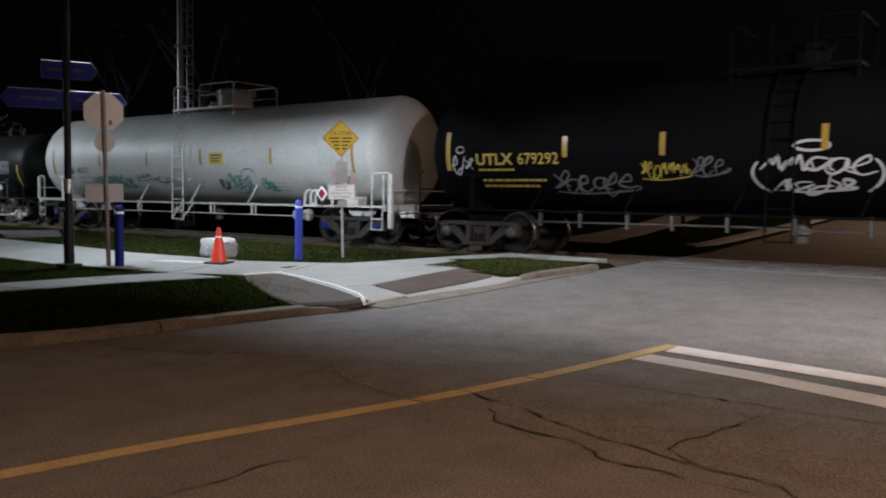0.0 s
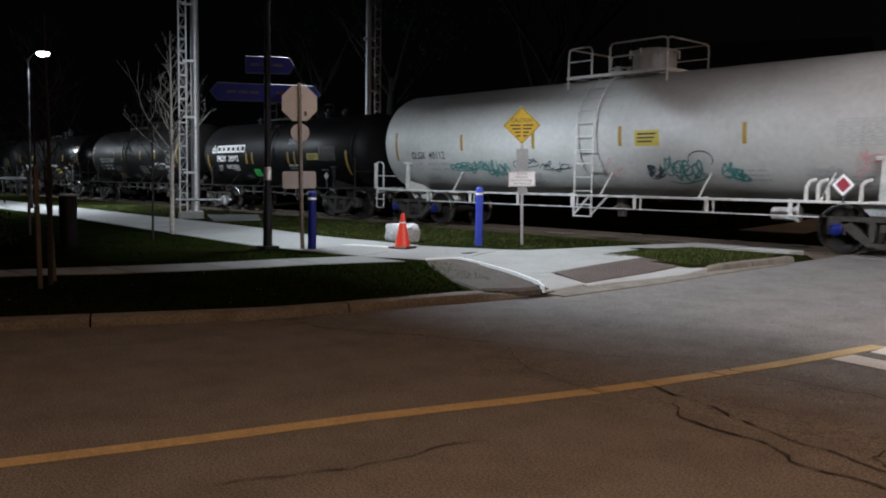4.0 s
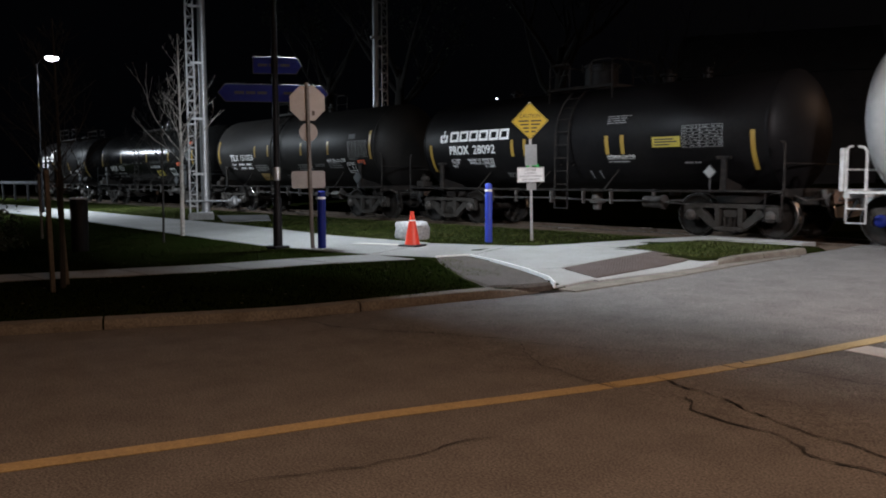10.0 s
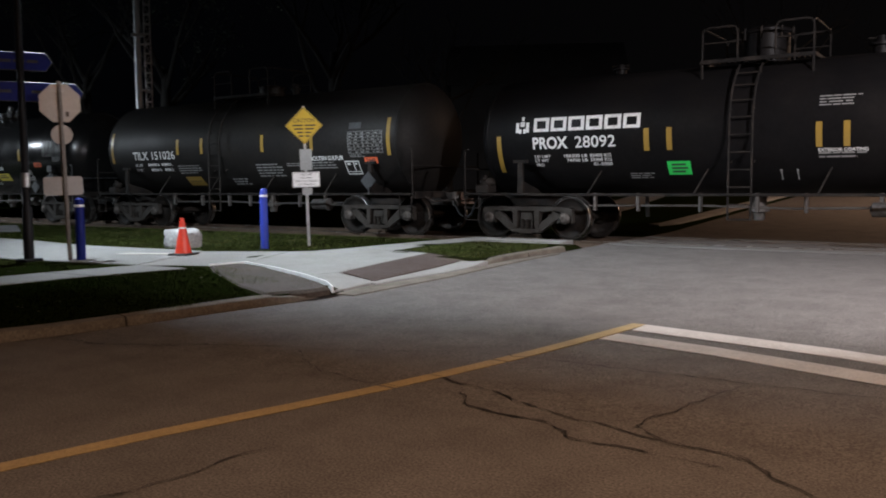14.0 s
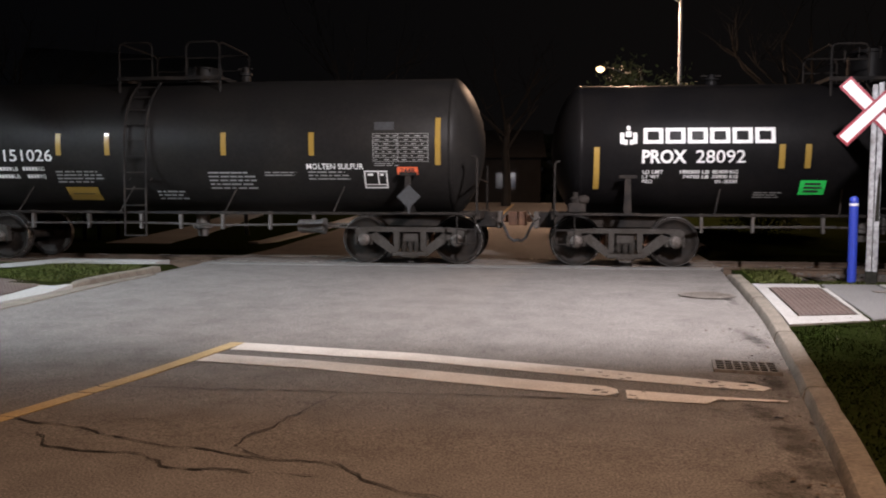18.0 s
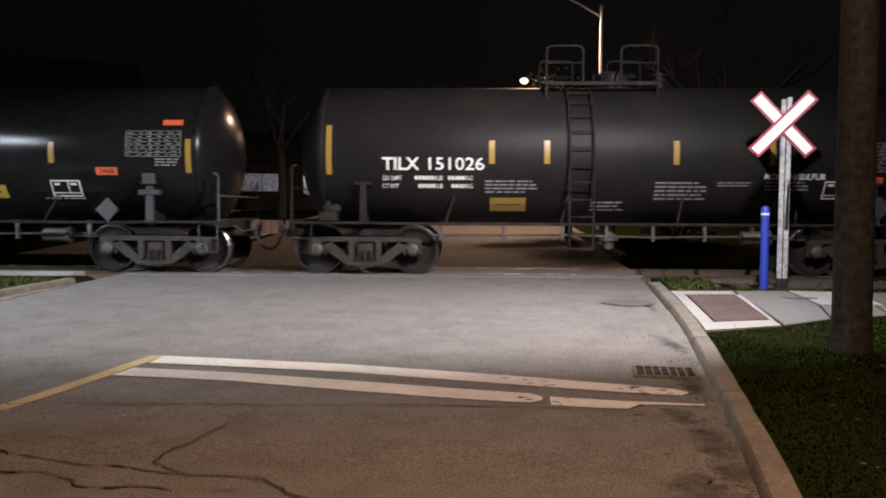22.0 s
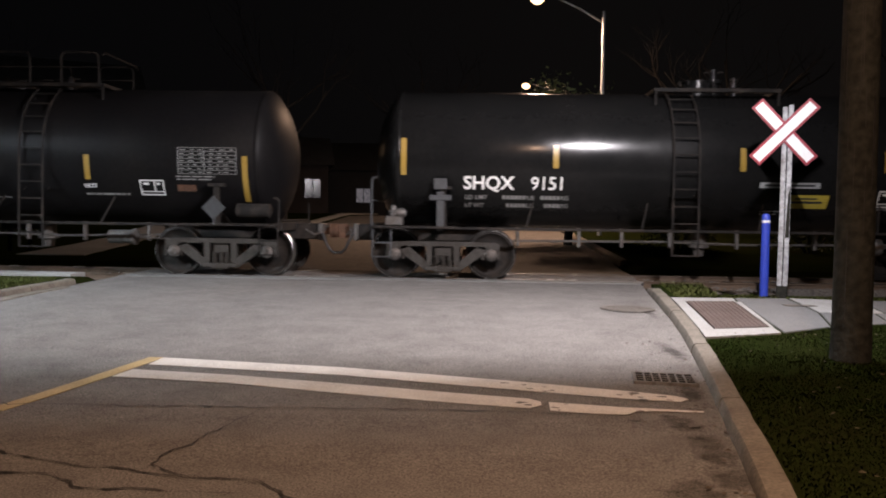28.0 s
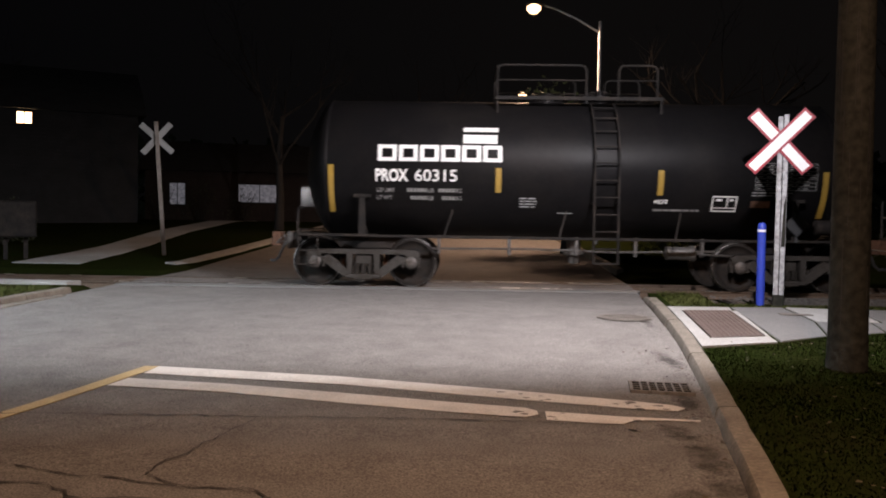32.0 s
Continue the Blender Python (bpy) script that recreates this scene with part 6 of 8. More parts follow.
    for k, x in enumerate((-15.6, -15.38, -15.2, -14.62)):
        part("vent_pipe", Solid().pipe([(x - c.u, -1.35, 0.95), (x - c.u, -1.35, 1.22 + 0.04 * (k % 2)), (x - c.u + 0.05, -1.32, 1.33), (x - c.u + 0.14, -1.26, 1.36)], 0.036, 8), WHITE_STEEL, c.ob, smooth=True)
    part("brake_gear", Solid().box(-14.25 - c.u, -13.75 - c.u, -1.4, -1.0, 0.98, 1.2, 0.03).rod((-14.1 - c.u, -1.4, 1.25), (-13.85 - c.u, -1.4, 1.25), 0.1, n=12), WHITE_STEEL, c.ob)
    part("corner_post", Solid().box(8.1 - 0.06, 8.1 + 0.06, -1.42, -1.32, 0.45, 1.75, 0.01), WHITE_STEEL, c.ob)
    part("corner_rail", Solid().pipe([(7.55, -1.42, 0.98), (7.55, -1.42, 1.7), (7.62, -1.42, 1.77), (8.1, -1.42, 1.77)], 0.024, 6), WHITE_STEEL, c.ob)
    part("corner_post", Solid().box(-8.02, -7.94, -1.42, -1.34, 0.98, 1.75, 0.01), WHITE_STEEL, c.ob)
    part("corner_rail", Solid().pipe([(-7.55, -1.42, 0.98), (-7.55, -1.42, 1.68), (-7.6, -1.42, 1.75), (-7.7, -1.42, 1.77)], 0.024, 6), WHITE_STEEL, c.ob)
    cars.append(c)

    # black car with the block mark and a green notice
    c = Car("matt black tank car with white block mark and green notice", -35.5, 1.245, 5.2, 0.5, (-40.74, -38.96, -32.05, -30.28), (6.33, 6.23), BLACK_TANK, BLACK_IRON, dish=0.75)
    c.sills()
    c.ends(BLACK_IRON, 1.85, (-40.75, BLACK_IRON))
    c.ladder(-35.63, -35.23, 0.5, BLACK_IRON)
    c.top_works(-36.30, -34.34, -35.32, 0.41, 0.64, BLACK_IRON, BLACK_TANK, 0.62, ((-33.4, 0.14, 0.3), (-32.4, 0.10, 0.25), (-38.2, 0.12, 0.2)))
    for x, z0, z1 in ((-40.4, 1.65, 2.4), (-37.19, 2.02, 2.44), (-36.75, 2.02, 2.44), (-34.17, 2.0, 2.42), (-33.74, 2.0, 2.42), (-30.6, 1.62, 2.4)):
        c.stripe(x, z0, z1)
    c.blocks(-39.6, -37.29, 2.46, 2.74)
    c.rects("owner_emblem", [(-39.99, -39.92, 2.46, 2.66), (-39.76, -39.69, 2.46, 2.66), (-39.92, -39.86, 2.44, 2.53), (-39.82, -39.76, 2.44, 2.53), (-39.89, -39.79, 2.58, 2.68), (-39.87, -39.81, 2.70, 2.78)], WHITE_MARK, "plain white emblem shapes")
    c.text("PROX", -39.6, -38.82, 2.12, 2.34, WHITE_MARK, 0.03)
    c.text("28092", -38.66, -37.81, 2.12, 2.34, WHITE_MARK, 0.006)
    for k, (a, b, d) in enumerate((("LD LMT", "188300 LB", "85400 KG"), ("LT WT", "74700 LB", "33900 KG"), ("PRO", "", "01-2000"))):
        z = 1.93 - 0.085 * k
        c.text(a, -39.58, -39.58 + 0.06 * len(a), z, z + 0.06, WHITE_MARK, 0.01)
        if b:
            c.text(b, -38.92 + 0.05 * (9 - len(b)), -38.42, z, z + 0.06, WHITE_MARK, 0.01)
        c.text(d, -38.36 + 0.055 * (8 - len(d)), -37.92, z, z + 0.06, WHITE_MARK, 0.01)
    c.rects("green_notice", [(-36.83, -36.39, 1.56, 1.81)], GREEN_DECAL, "bright green notice")
    c.rects("notice_writing", [(-36.75, -36.48, 1.73, 1.765), (-36.75, -36.45, 1.665, 1.70), (-36.75, -36.5, 1.60, 1.635)], BLACK_MARK, off=0.006)
    c.bars(-37.6, -37.1, 1.48, 1.6, 3)
    c.bars(-34.18, -33.5, 2.66, 2.86, 4)
    c.text("EXTERIOR COATING", -34.18, -33.42, 1.92, 1.975, WHITE_MARK, 0.015)
    c.bars(-34.18, -33.42, 1.78, 1.91, 2)
    c.rects("valve_mark", [(-34.82, -34.80, 1.45, 1.6), (-34.55, -34.53, 1.45, 1.6), (-34.83, -34.79, 1.6, 1.63), (-34.56, -34.52, 1.6, 1.63)], GREY_DECAL)
    c.rects("yellow_panel", [(-32.94, -32.24, 2.12, 2.34)], YELLOW_DECAL, "yellow notice panel")
    c.rects("notice_writing", [(-32.88, -32.4, 2.27, 2.30), (-32.88, -32.32, 2.215, 2.245), (-32.88, -32.5, 2.155, 2.185)], BLACK_MARK, off=0.006)
    c.table(-32.2, -31.26, 2.1, 2.55)
    c.bars(-32.2, -31.8, 1.72, 1.8, 1)
    c.placard(-31.4, 1.58, GREY_DECAL, 0.13)
    cars.append(c)

    # molten-sulphur car, lettered in white
    c = Car("dark grey-black tank car stencilled in white, with orange panel", -48.45, 1.335, 5.4, 0.55, (-53.95, -52.15, -44.72, -42.95), (6.58, 6.6), GREY_TANK, BLACK_IRON, dish=0.75)
    c.sills()
    c.ends(BLACK_IRON, 1.95, (-53.7, BLACK_IRON))
    c.ladder(-49.3, -48.87, 0.5, BLACK_IRON)
    c.top_works(-49.7, -47.6, -48.3, 0.34, 0.30, BLACK_IRON, GREY_TANK, 0.7, ((-47.4, 0.1, 0.3),))
    for x, z0, z1 in ((-53.68, 2.08, 2.98), (-50.70, 2.28, 2.70), (-49.70, 2.28, 2.70), (-47.37, 2.27, 2.70), (-45.66, 2.26, 2.69), (-43.28, 2.08, 2.95)):
        c.stripe(x, z0, z1)
    c.text("TILX", -52.70, -52.02, 2.17, 2.39, WHITE_MARK, 0.02)
    c.text("151026", -51.85, -50.84, 2.17, 2.39, WHITE_MARK, 0.006)
    c.load_lines(-52.7, -51.05, 1.84, 2.06, WHITE_MARK)
    c.bars(-50.82, -49.85, 1.72, 1.98, 4, seed=4)
    c.rects("orange_panel", [(-50.72, -50.06, 1.42, 1.67)], AMBER, "orange notice panel")
    c.rects("notice_writing", [(-50.62, -50.16, 1.535, 1.55)], BLACK_MARK, off=0.006)
    c.bars(-48.85, -48.2, 1.4, 1.6, 3, GREY_DECAL, seed=5)
    c.bars(-47.72, -46.75, 1.6, 1.96, 5, seed=6)
    c.bars(-46.6, -45.95, 1.86, 1.96, 2, seed=7)
    c.text("MOLTEN SULFUR", -45.77, -44.68, 2.01, 2.11, WHITE_MARK, 0.015)
    c.bars(-45.75, -44.85, 1.78, 1.97, 3, seed=8)
    c.outline_box(-44.68, -44.24, 1.66, 1.98)
    c.table(-44.49, -43.46, 2.15, 2.66)
    c.rects("grey_panel", [(-44.47, -44.1, 2.73, 2.88)], GREY_STEEL)
    c.bars(-44.47, -44.0, 2.05, 2.12, 2, seed=9)
    c.rects("red_panel", [(-44.05, -43.66, 1.91, 2.05)], ORANGE_DECAL, "orange-red identification panel")
    c.text("2448", -43.99, -43.72, 1.935, 2.025, BLACK_MARK, 0.02, 0.009)
    c.placard(-43.8, 1.5, GREY_STEEL, 0.2)
    cars.append(c)

    # glossy black car
    c = Car("glossy black tank car with white lettering and yellow panel", -61.9, 1.335, 5.75, 0.5, (-67.7, -65.9, -57.93, -56.12), (7.0, 6.87), BLACK_GLOSS, BLACK_IRON, dish=0.75)
    c.sills()
    c.ends(GREY_STEEL, 1.8, (-67.7, STEEL))
    c.ladder(-62.66, -62.2, 0.5, BLACK_IRON)
    c.top_works(-62.9, -60.6, -61.9, 0.3, 0.28, BLACK_IRON, BLACK_GLOSS, 0.0, ((-61.6, 0.12, 0.5), (-61.2, 0.06, 0.35)))
    for x, z0, z1 in ((-67.53, 2.15, 2.82), (-64.76, 2.3, 2.72), (-61.4, 2.28, 2.70), (-58.84, 2.28, 2.66), (-56.28, 2.1, 2.72)):
        c.stripe(x, z0, z1)
    c.text("SHQX", -66.43, -65.5, 1.91, 2.14, WHITE_MARK, 0.018)
    c.text("9151", -65.2, -64.63, 1.91, 2.14, WHITE_MARK, 0.006)
    c.load_lines(-66.4, -64.5, 1.58, 1.80, TABLE_MARK)
    c.rects("name_panel", [(-61.07, -59.99, 1.99, 2.09)], GREY_DECAL, "grey-white name panel")
    c.rects("notice_writing", [(-60.98, -60.55, 2.02, 2.06), (-60.5, -60.08, 2.02, 2.06)], BLACK_MARK, off=0.006)
    c.rects("yellow_panel", [(-60.53, -59.79, 1.63, 1.87)], YELLOW_DECAL, "yellow notice panel")
    c.rects("notice_writing", [(-60.45, -59.9, 1.72, 1.76), (-60.4, -60.0, 1.79, 1.82)], BLACK_MARK, off=0.006)
    c.outline_box(-58.92, -58.36, 1.66, 1.96)
    c.bars(-59.1, -58.3, 1.58, 1.64, 1, seed=3)
    c.bars(-60.95, -60.6, 1.48, 1.58, 2, GREY_DECAL, seed=4)
    c.rects("red_panel", [(-58.02, -57.62, 2.06, 2.20)], ORANGE_DECAL, "orange-red identification panel")
    c.text("2448", -57.96, -57.68, 2.085, 2.175, BLACK_MARK, 0.02, 0.007)
    c.table(-57.44, -56.42, 2.4, 2.87)
    c.rects("orange_panel", [(-56.77, -56.4, 2.98, 3.08)], ORANGE_DECAL, "small orange panel")
    c.bars(-56.9, -56.45, 2.2, 2.36, 3, seed=5)
    c.placard(-57.75, 1.42, GREY_STEEL, 0.2)
    for x in (-57.0, -66.85):
        xl = x - c.u
        part("jacking_post", Solid().box(xl - 0.07, xl + 0.07, -1.36, -1.28, 0.9, 1.62, 0.012).box(xl - 0.2, xl + 0.2, -1.38, -1.24, 1.46, 1.56, 0.012).box(xl - 0.12, xl + 0.12, -1.385, -1.37, 1.66, 1.86, 0.006), GREY_STEEL, c.ob)
    cars.append(c)

    # last car
    c = Car("matt black tank car with white block mark under two bars", -74.9, 1.335, 4.65, 0.5, (-79.74, -77.94, -71.86, -70.1), (5.85, 6.0), BLACK_TANK, BLACK_IRON, dish=0.75)
    c.sills()
    c.ends(BLACK_IRON, 1.4, None)
    c.ladder(-74.62, -74.18, 0.5, BLACK_IRON)
    c.top_works(-76.4, -73.3, -75.4, 0.34, 0.14, BLACK_IRON, BLACK_TANK, 0.62, ((-74.35, 0.13, 0.25), (-74.6, 0.1, 0.2)), ((-76.38, -74.72), (-74.12, -73.4)))
    for x, z0, z1 in ((-79.42, 1.62, 2.48), (-76.35, 2.01, 2.45), (-73.41, 2.0, 2.45), (-70.46, 1.62, 2.45)):
        c.stripe(x, z0, z1)
    c.blocks(-78.58, -76.27, 2.56, 2.86)
    c.rects("owner_bar_mark", [(-77.0, -76.36, 3.12, 3.2), (-77.0, -76.38, 2.9, 3.06)], WHITE_MARK, "two plain white bars")
    c.text("PROX", -78.6, -78.0, 2.2, 2.41, WHITE_MARK, 0.03)
    c.text("60315", -77.88, -77.11, 2.2, 2.41, WHITE_MARK, 0.006)
    c.load_lines(-78.58, -77.02, 1.86, 2.07, TABLE_MARK)
    c.bars(-75.95, -75.6, 1.72, 1.92, 4, GREY_DECAL, seed=2)
    c.bars(-75.25, -74.9, 1.62, 1.66, 1, GREY_DECAL, seed=2)
    c.text("HOT", -73.5, -73.25, 1.85, 1.92, WHITE_MARK, 0.02)
    c.bars(-73.5, -72.6, 1.67, 1.75, 1, seed=3)
    c.outline_box(-72.45, -72.0, 1.72, 2.0)
    c.table(-71.7, -70.62, 2.12, 2.6)
    c.bars(-71.75, -71.0, 1.98, 2.08, 2, seed=5)
    c.rects("red_panel", [(-71.75, -71.4, 1.80, 1.92)], RUST, "faded red panel")
    c.placard(-71.0, 1.5, GREY_STEEL, 0.2)
    part("air_tank", Solid().lathe([(-70.65 - c.u, 0.03), (-70.6 - c.u, 0.14), (-70.0 - c.u, 0.14), (-69.95 - c.u, 0.03)], "x", (0, -1.25, 1.22), 14), BLACK_IRON, c.ob, smooth=True)
    cars.append(c)
    return cars


def motions():
    """The whole string rolls over the crossing; its wheels turn with it."""
    for c in CARS:
        walk(c.ob, [(t, pose(c.u + s, TRACK_Y, RAIL_Z)) for t, s in TRAIN])
        for w, x in c.wheels:
            rows = [(k * 0.25, pose(x, 0, WHEEL_R, 0, math.degrees(moved(k * 0.25) / WHEEL_R), 0)) for k in range(129)]
            walk(w, rows)

# ---- signs, posts and plants ----


def turned(x, y, z, toward):
    """A frame at a spot whose -y side faces the given place."""
    return pose(x, y, z, 0, 0, math.degrees(math.atan2(y - toward[1], x - toward[0])) - 90)


def flat_text(words, height, mat, parent, x, z, y, bold=0.01, width=None):
    pts, faces = lettering(words, height, bold, align="CENTER")
    k = 1.0
    if width:
        k = width / (max(p[0] for p in pts) - min(p[0] for p in pts))
    part("lettering", Solid().add([(x + a * k, y, z + b) for a, b in pts], faces), mat, parent)


def bollard(x, y, z, h, r, label, mat=BLUE_POST):
    b = thing("bollard", pose(x, y, z), label, "bollard", "blue bollards")
    part("sleeve", Solid().lathe([(0, r), (h - 0.10, r), (h - 0.03, r * 0.96), (h, r * 0.6), (h + 0.005, 0.005)], "z", n=18), mat, b, smooth=True)
    part("reflective_band", Solid().lathe([(h - 0.15, r + 0.001), (h - 0.145, r + 0.003), (h - 0.115, r + 0.003), (h - 0.11, r + 0.001)], "z", n=18), COLLAR, b, "pale reflective band", smooth=True)
    return b


def cone():
    z = lie(9.37) + 0.105
    c = thing("traffic_cone", pose(-11.73, 9.37, z, 0, 0, 20), "orange-red traffic cone with a narrow white collar, standing on the path", "traffic cone")
    part("base", Solid().box(-0.19, 0.19, -0.19, 0.19, 0, 0.035, 0.012), RUBBER, c, "black rubber base")
    part("body", Solid().lathe([(0.03, 0.145), (0.06, 0.135), (0.60, 0.035), (0.63, 0.03), (0.635, 0.01)], "z", n=20), ORANGE, c, smooth=True)
    rad = lambda h: 0.137 - (h - 0.06) * 0.185
    for a, b in ((0.455, 0.48),):
        part("collar", Solid().lathe([(a, rad(a) + 0.002), (b, rad(b) + 0.002)], "z", n=20), COLLAR, c, "white reflective collar")


def boulder(x, y, z, sx, sy, sz, seed, label):
    s, n, m = Solid(), 14, 9
    vs = []
    for j in range(m + 1):
        for i in range(n):
            a, b = 2 * math.pi * i / n, math.pi * j / m
            d = Vector((math.cos(a) * math.sin(b), math.sin(a) * math.sin(b), math.cos(b)))
            e = Vector((math.copysign(abs(d.x) ** 0.6, d.x) * sx, math.copysign(abs(d.y) ** 0.6, d.y) * sy, math.copysign(abs(d.z) ** 0.6, d.z) * sz))
            vs.append(e * (1 + 0.22 * noise.noise(d * 1.7 + Vector((seed, 0, 0)))) + Vector((0, 0, sz * 0.85)))
    s.add(vs, [(j * n + i, j * n + (i + 1) % n, (j + 1) * n + (i + 1) % n, (j + 1) * n + i) for j in range(m) for i in range(n)])
    ob = part("boulder", s, STONE, smooth=True, m=pose(x, y, z))
    return tagged(ob, label, "boulder")


def signs():
    eye = (0.0, 0.0)
    # stop sign seen from behind, with plates below it
    z = lie(8.05) + 0.1
    s = thing("stop_sign", turned(-12.98, 8.05, z, eye) @ pose(0, 0, 0, 0, -1.2, 0), "back of a bare aluminium stop sign on a steel post", "road sign")
    part("post", Solid().plate([(-0.036, 0.028), (-0.036, 0.02), (-0.016, 0.018), (-0.014, -0.028), (0.014, -0.028), (0.016, 0.018), (0.036, 0.02), (0.036, 0.028)], 0, 2.98, "xy"), POST_STEEL, s)
    r = 0.335
    octagon = [(r * math.cos(math.pi / 8 + k * math.pi / 4), 2.62 + r * math.sin(math.pi / 8 + k * math.pi / 4)) for k in range(8)]
    face = part("octagon_plate", Solid().plate(octagon, 0.03, 0.034), ALU, s, "bare back of an octagonal plate")
    part("sticker", Solid().plate([(0.075, 2.40), (0.125, 2.40), (0.125, 2.48), (0.075, 2.48)], 0.027, 0.0295), IRON, face)
    part("bracket", Solid().box(-0.07, 0.07, 0.0285, 0.0299, 2.4, 2.44).box(-0.07, 0.07, 0.0285, 0.0299, 2.8, 2.84), GALV, face)
    disc = [(0.165 * math.cos(k * math.pi / 12), 2.10 + 0.165 * math.sin(k * math.pi / 12)) for k in range(24)]
    part("round_plate", Solid().plate(disc, 0.03, 0.034), ALU, s)
    tab = [(-0.30, 1.10), (-0.33, 1.13), (-0.33, 1.38), (-0.30, 1.41), (0.24, 1.41), (0.27, 1.38), (0.27, 1.13), (0.24, 1.10)]
    part("rectangular_plate", Solid().plate(tab, 0.03, 0.034), ALU, s)
    # wayfinding post with blue blades, drawn taller to carry added lamp heads out of view
    z = lie(7.71) + 0.1
    p = thing("path_lamp", pose(-13.63, 7.71, z), "black wayfinding post with three dark blue blades, extended to carry added lamp heads", "street lamp", "path lamps")
    part("post", Solid().lathe([(0, 0.085), (0.9, 0.08), (0.93, 0.062), (3.3, 0.055), (5.6, 0.045)], "z", n=16), BLACK_POST, p, smooth=True)
    # two flat heads added out of view: one over the path, one turned to the crossing, each under its own hood
    part("arm", Solid().pipe([(-0.25, 0.35, 5.80), (-0.1, 0.12, 5.74), (0, 0, 5.56), (0.25, 0.1, 5.74), (0.6, 0.35, 5.80)], 0.03, 8), BLACK_POST, p)
    z0 = 5.65 - z
    for lx, dx, dy, reach, drop in ((-0.17, 0.0, 1.0, 1.1, 0.41), (0.63, 0.92, 0.39, 0.9, 0.35)):
        ly = 0.45
        head = part("lamp_head", Solid().box(lx - 0.2, lx + 0.2, ly - 0.16, ly + 0.16, z0 + 0.13, z0 + 0.2, 0.02), BLACK_POST, p)
        part("lens", Solid().box(lx - 0.14, lx + 0.14, ly - 0.1, ly + 0.1, z0 + 0.115, z0 + 0.129), GLOW_LED, head, "glowing lens")
        # hood, baffle and lip are unseen plates added to shape the light
        w, q = 0.75, 0.15
        hood = [(lx + dx * r - dy * e, ly + dy * r + dx * e, z0 + c + t) for t in (0.0, 0.012) for r, c in ((-q, 0.24), (reach, -drop)) for e in (-w, w)]
        part("hood", Solid().add(hood, [(0, 1, 3, 2), (4, 6, 7, 5), (0, 4, 5, 1), (2, 3, 7, 6), (0, 2, 6, 4), (1, 5, 7, 3)]), BLACK_POST, head, "unseen plate added to cut light above the lamp head")
        if dx:
            side = [(lx + dx * r - dy * e, ly + dy * r + dx * e, z0 + c) for e in (0.24, 0.25) for r, c in ((-0.3, 0.2), (0.40, -0.10)) for c in (c, c - 0.5)]
            part("end_baffle", Solid().add(side, [(0, 1, 3, 2), (4, 6, 7, 5), (0, 4, 5, 1), (2, 3, 7, 6), (0, 2, 6, 4), (1, 5, 7, 3)]), BLACK_POST, head, "unseen plate added to cut light beside the lamp head")
            lip = [(lx + dx * r - dy * e, ly + dy * r + dx * e, z0 - 0.26 + t) for t in (0.0, 0.01) for r in (-0.4, 0.22) for e in (-w, w)]
            part("lower_lip", Solid().add(lip, [(0, 1, 3, 2), (4, 6, 7, 5), (0, 4, 5, 1), (2, 3, 7, 6), (0, 2, 6, 4), (1, 5, 7, 3)]), BLACK_POST, head, "unseen plate added to keep light off the ground below")
    # unseen plate, added to stop spill towards the road and verge
    part("side_shield", Solid().box(0.15, 1.7, 0.26, 0.275, z0 - 0.50, z0 + 0.2, 0.004), BLACK_POST, p, "unseen plate added to cut light on the road side")
    part("base_plate", Solid().box(-0.16, 0.16, -0.16, 0.16, 0, 0.05, 0.015), BLACK_POST, p)
    part("collar", Solid().lathe([(1.25, 0.065), (1.27, 0.07), (1.47, 0.07), (1.49, 0.065)], "z", n=16), ALU, p)
    part("clamp_band", Solid().rod((0, 0, 3.18), (0, 0, 3.52), 0.062, n=12), BLACK_POST, p)
    for name, zz, ang, length, h in (("left", 2.83, 62.4, 1.0, 0.30), ("right", 2.83, 62.0 + 180, 0.95, 0.30), ("upper", 3.33, 60.5 + 180 + 0, 0.84, 0.28)):
        pts = [(0.05, -h / 2), (length - 0.12, -h / 2), (length, 0), (length - 0.12, h / 2), (0.05, h / 2)]
        if name == "upper":
            pts = [(-0.38, -h / 2), (0.38, -h / 2), (0.48, 0), (0.38, h / 2), (-0.38, h / 2)]
        # the blades stand about square to the view
        m = pose(0, 0, zz, 0, 0, {"left": 242.0, "right": 60.0, "upper": 58.0}[name])
        b = part("blade", Solid().plate(pts, -0.012, 0.012), BLUE_SIGN, p, "dark blue arrow blade", m=m)
        rim = Solid()
        for (ax, az), (bx, bz) in zip(pts, pts[1:] + pts[:1]):
            rim.rod((ax, 0, az), (bx, 0, bz), 0.013, n=6)
        part("blade_rim", rim, GREY_STEEL, b)
        for e in (-1, 1):
            line = Solid()
            lo, hi = (0.15, length - 0.25) if name != "upper" else (-0.3, 0.3)
            for k in range(3):
                line.plate([(lo + k * (hi - lo) / 3, -0.02), (lo + (k + 0.85) * (hi - lo) / 3, -0.02), (lo + (k + 0.85) * (hi - lo) / 3, 0.03), (lo + k * (hi - lo) / 3, 0.03)], e * 0.0125, e * 0.0140)
            part("blade_writing", line, GREY_STEEL, b, "faint writing too fine to read")
    # caution diamond with three plates below
    z = lie(11.43) + 0.07
    c = thing("caution_sign", turned(-10.72, 11.43, z, eye) @ pose(0, 0, 0, 0, -1.3, 0), "yellow diamond caution sign on a steel post above white notices", "road sign")
    part("post", Solid().box(-0.025, 0.025, -0.02, 0.02, 0, 2.6, 0.006), GALV, c)
    k = 0.345
    zc = 2.25
    face = part("diamond", Solid().plate([(-k, zc), (0, zc - k), (k, zc), (0, zc + k)], -0.03, -0.025), SIGN_YELLOW, c, "yellow diamond plate")
    rim = Solid()
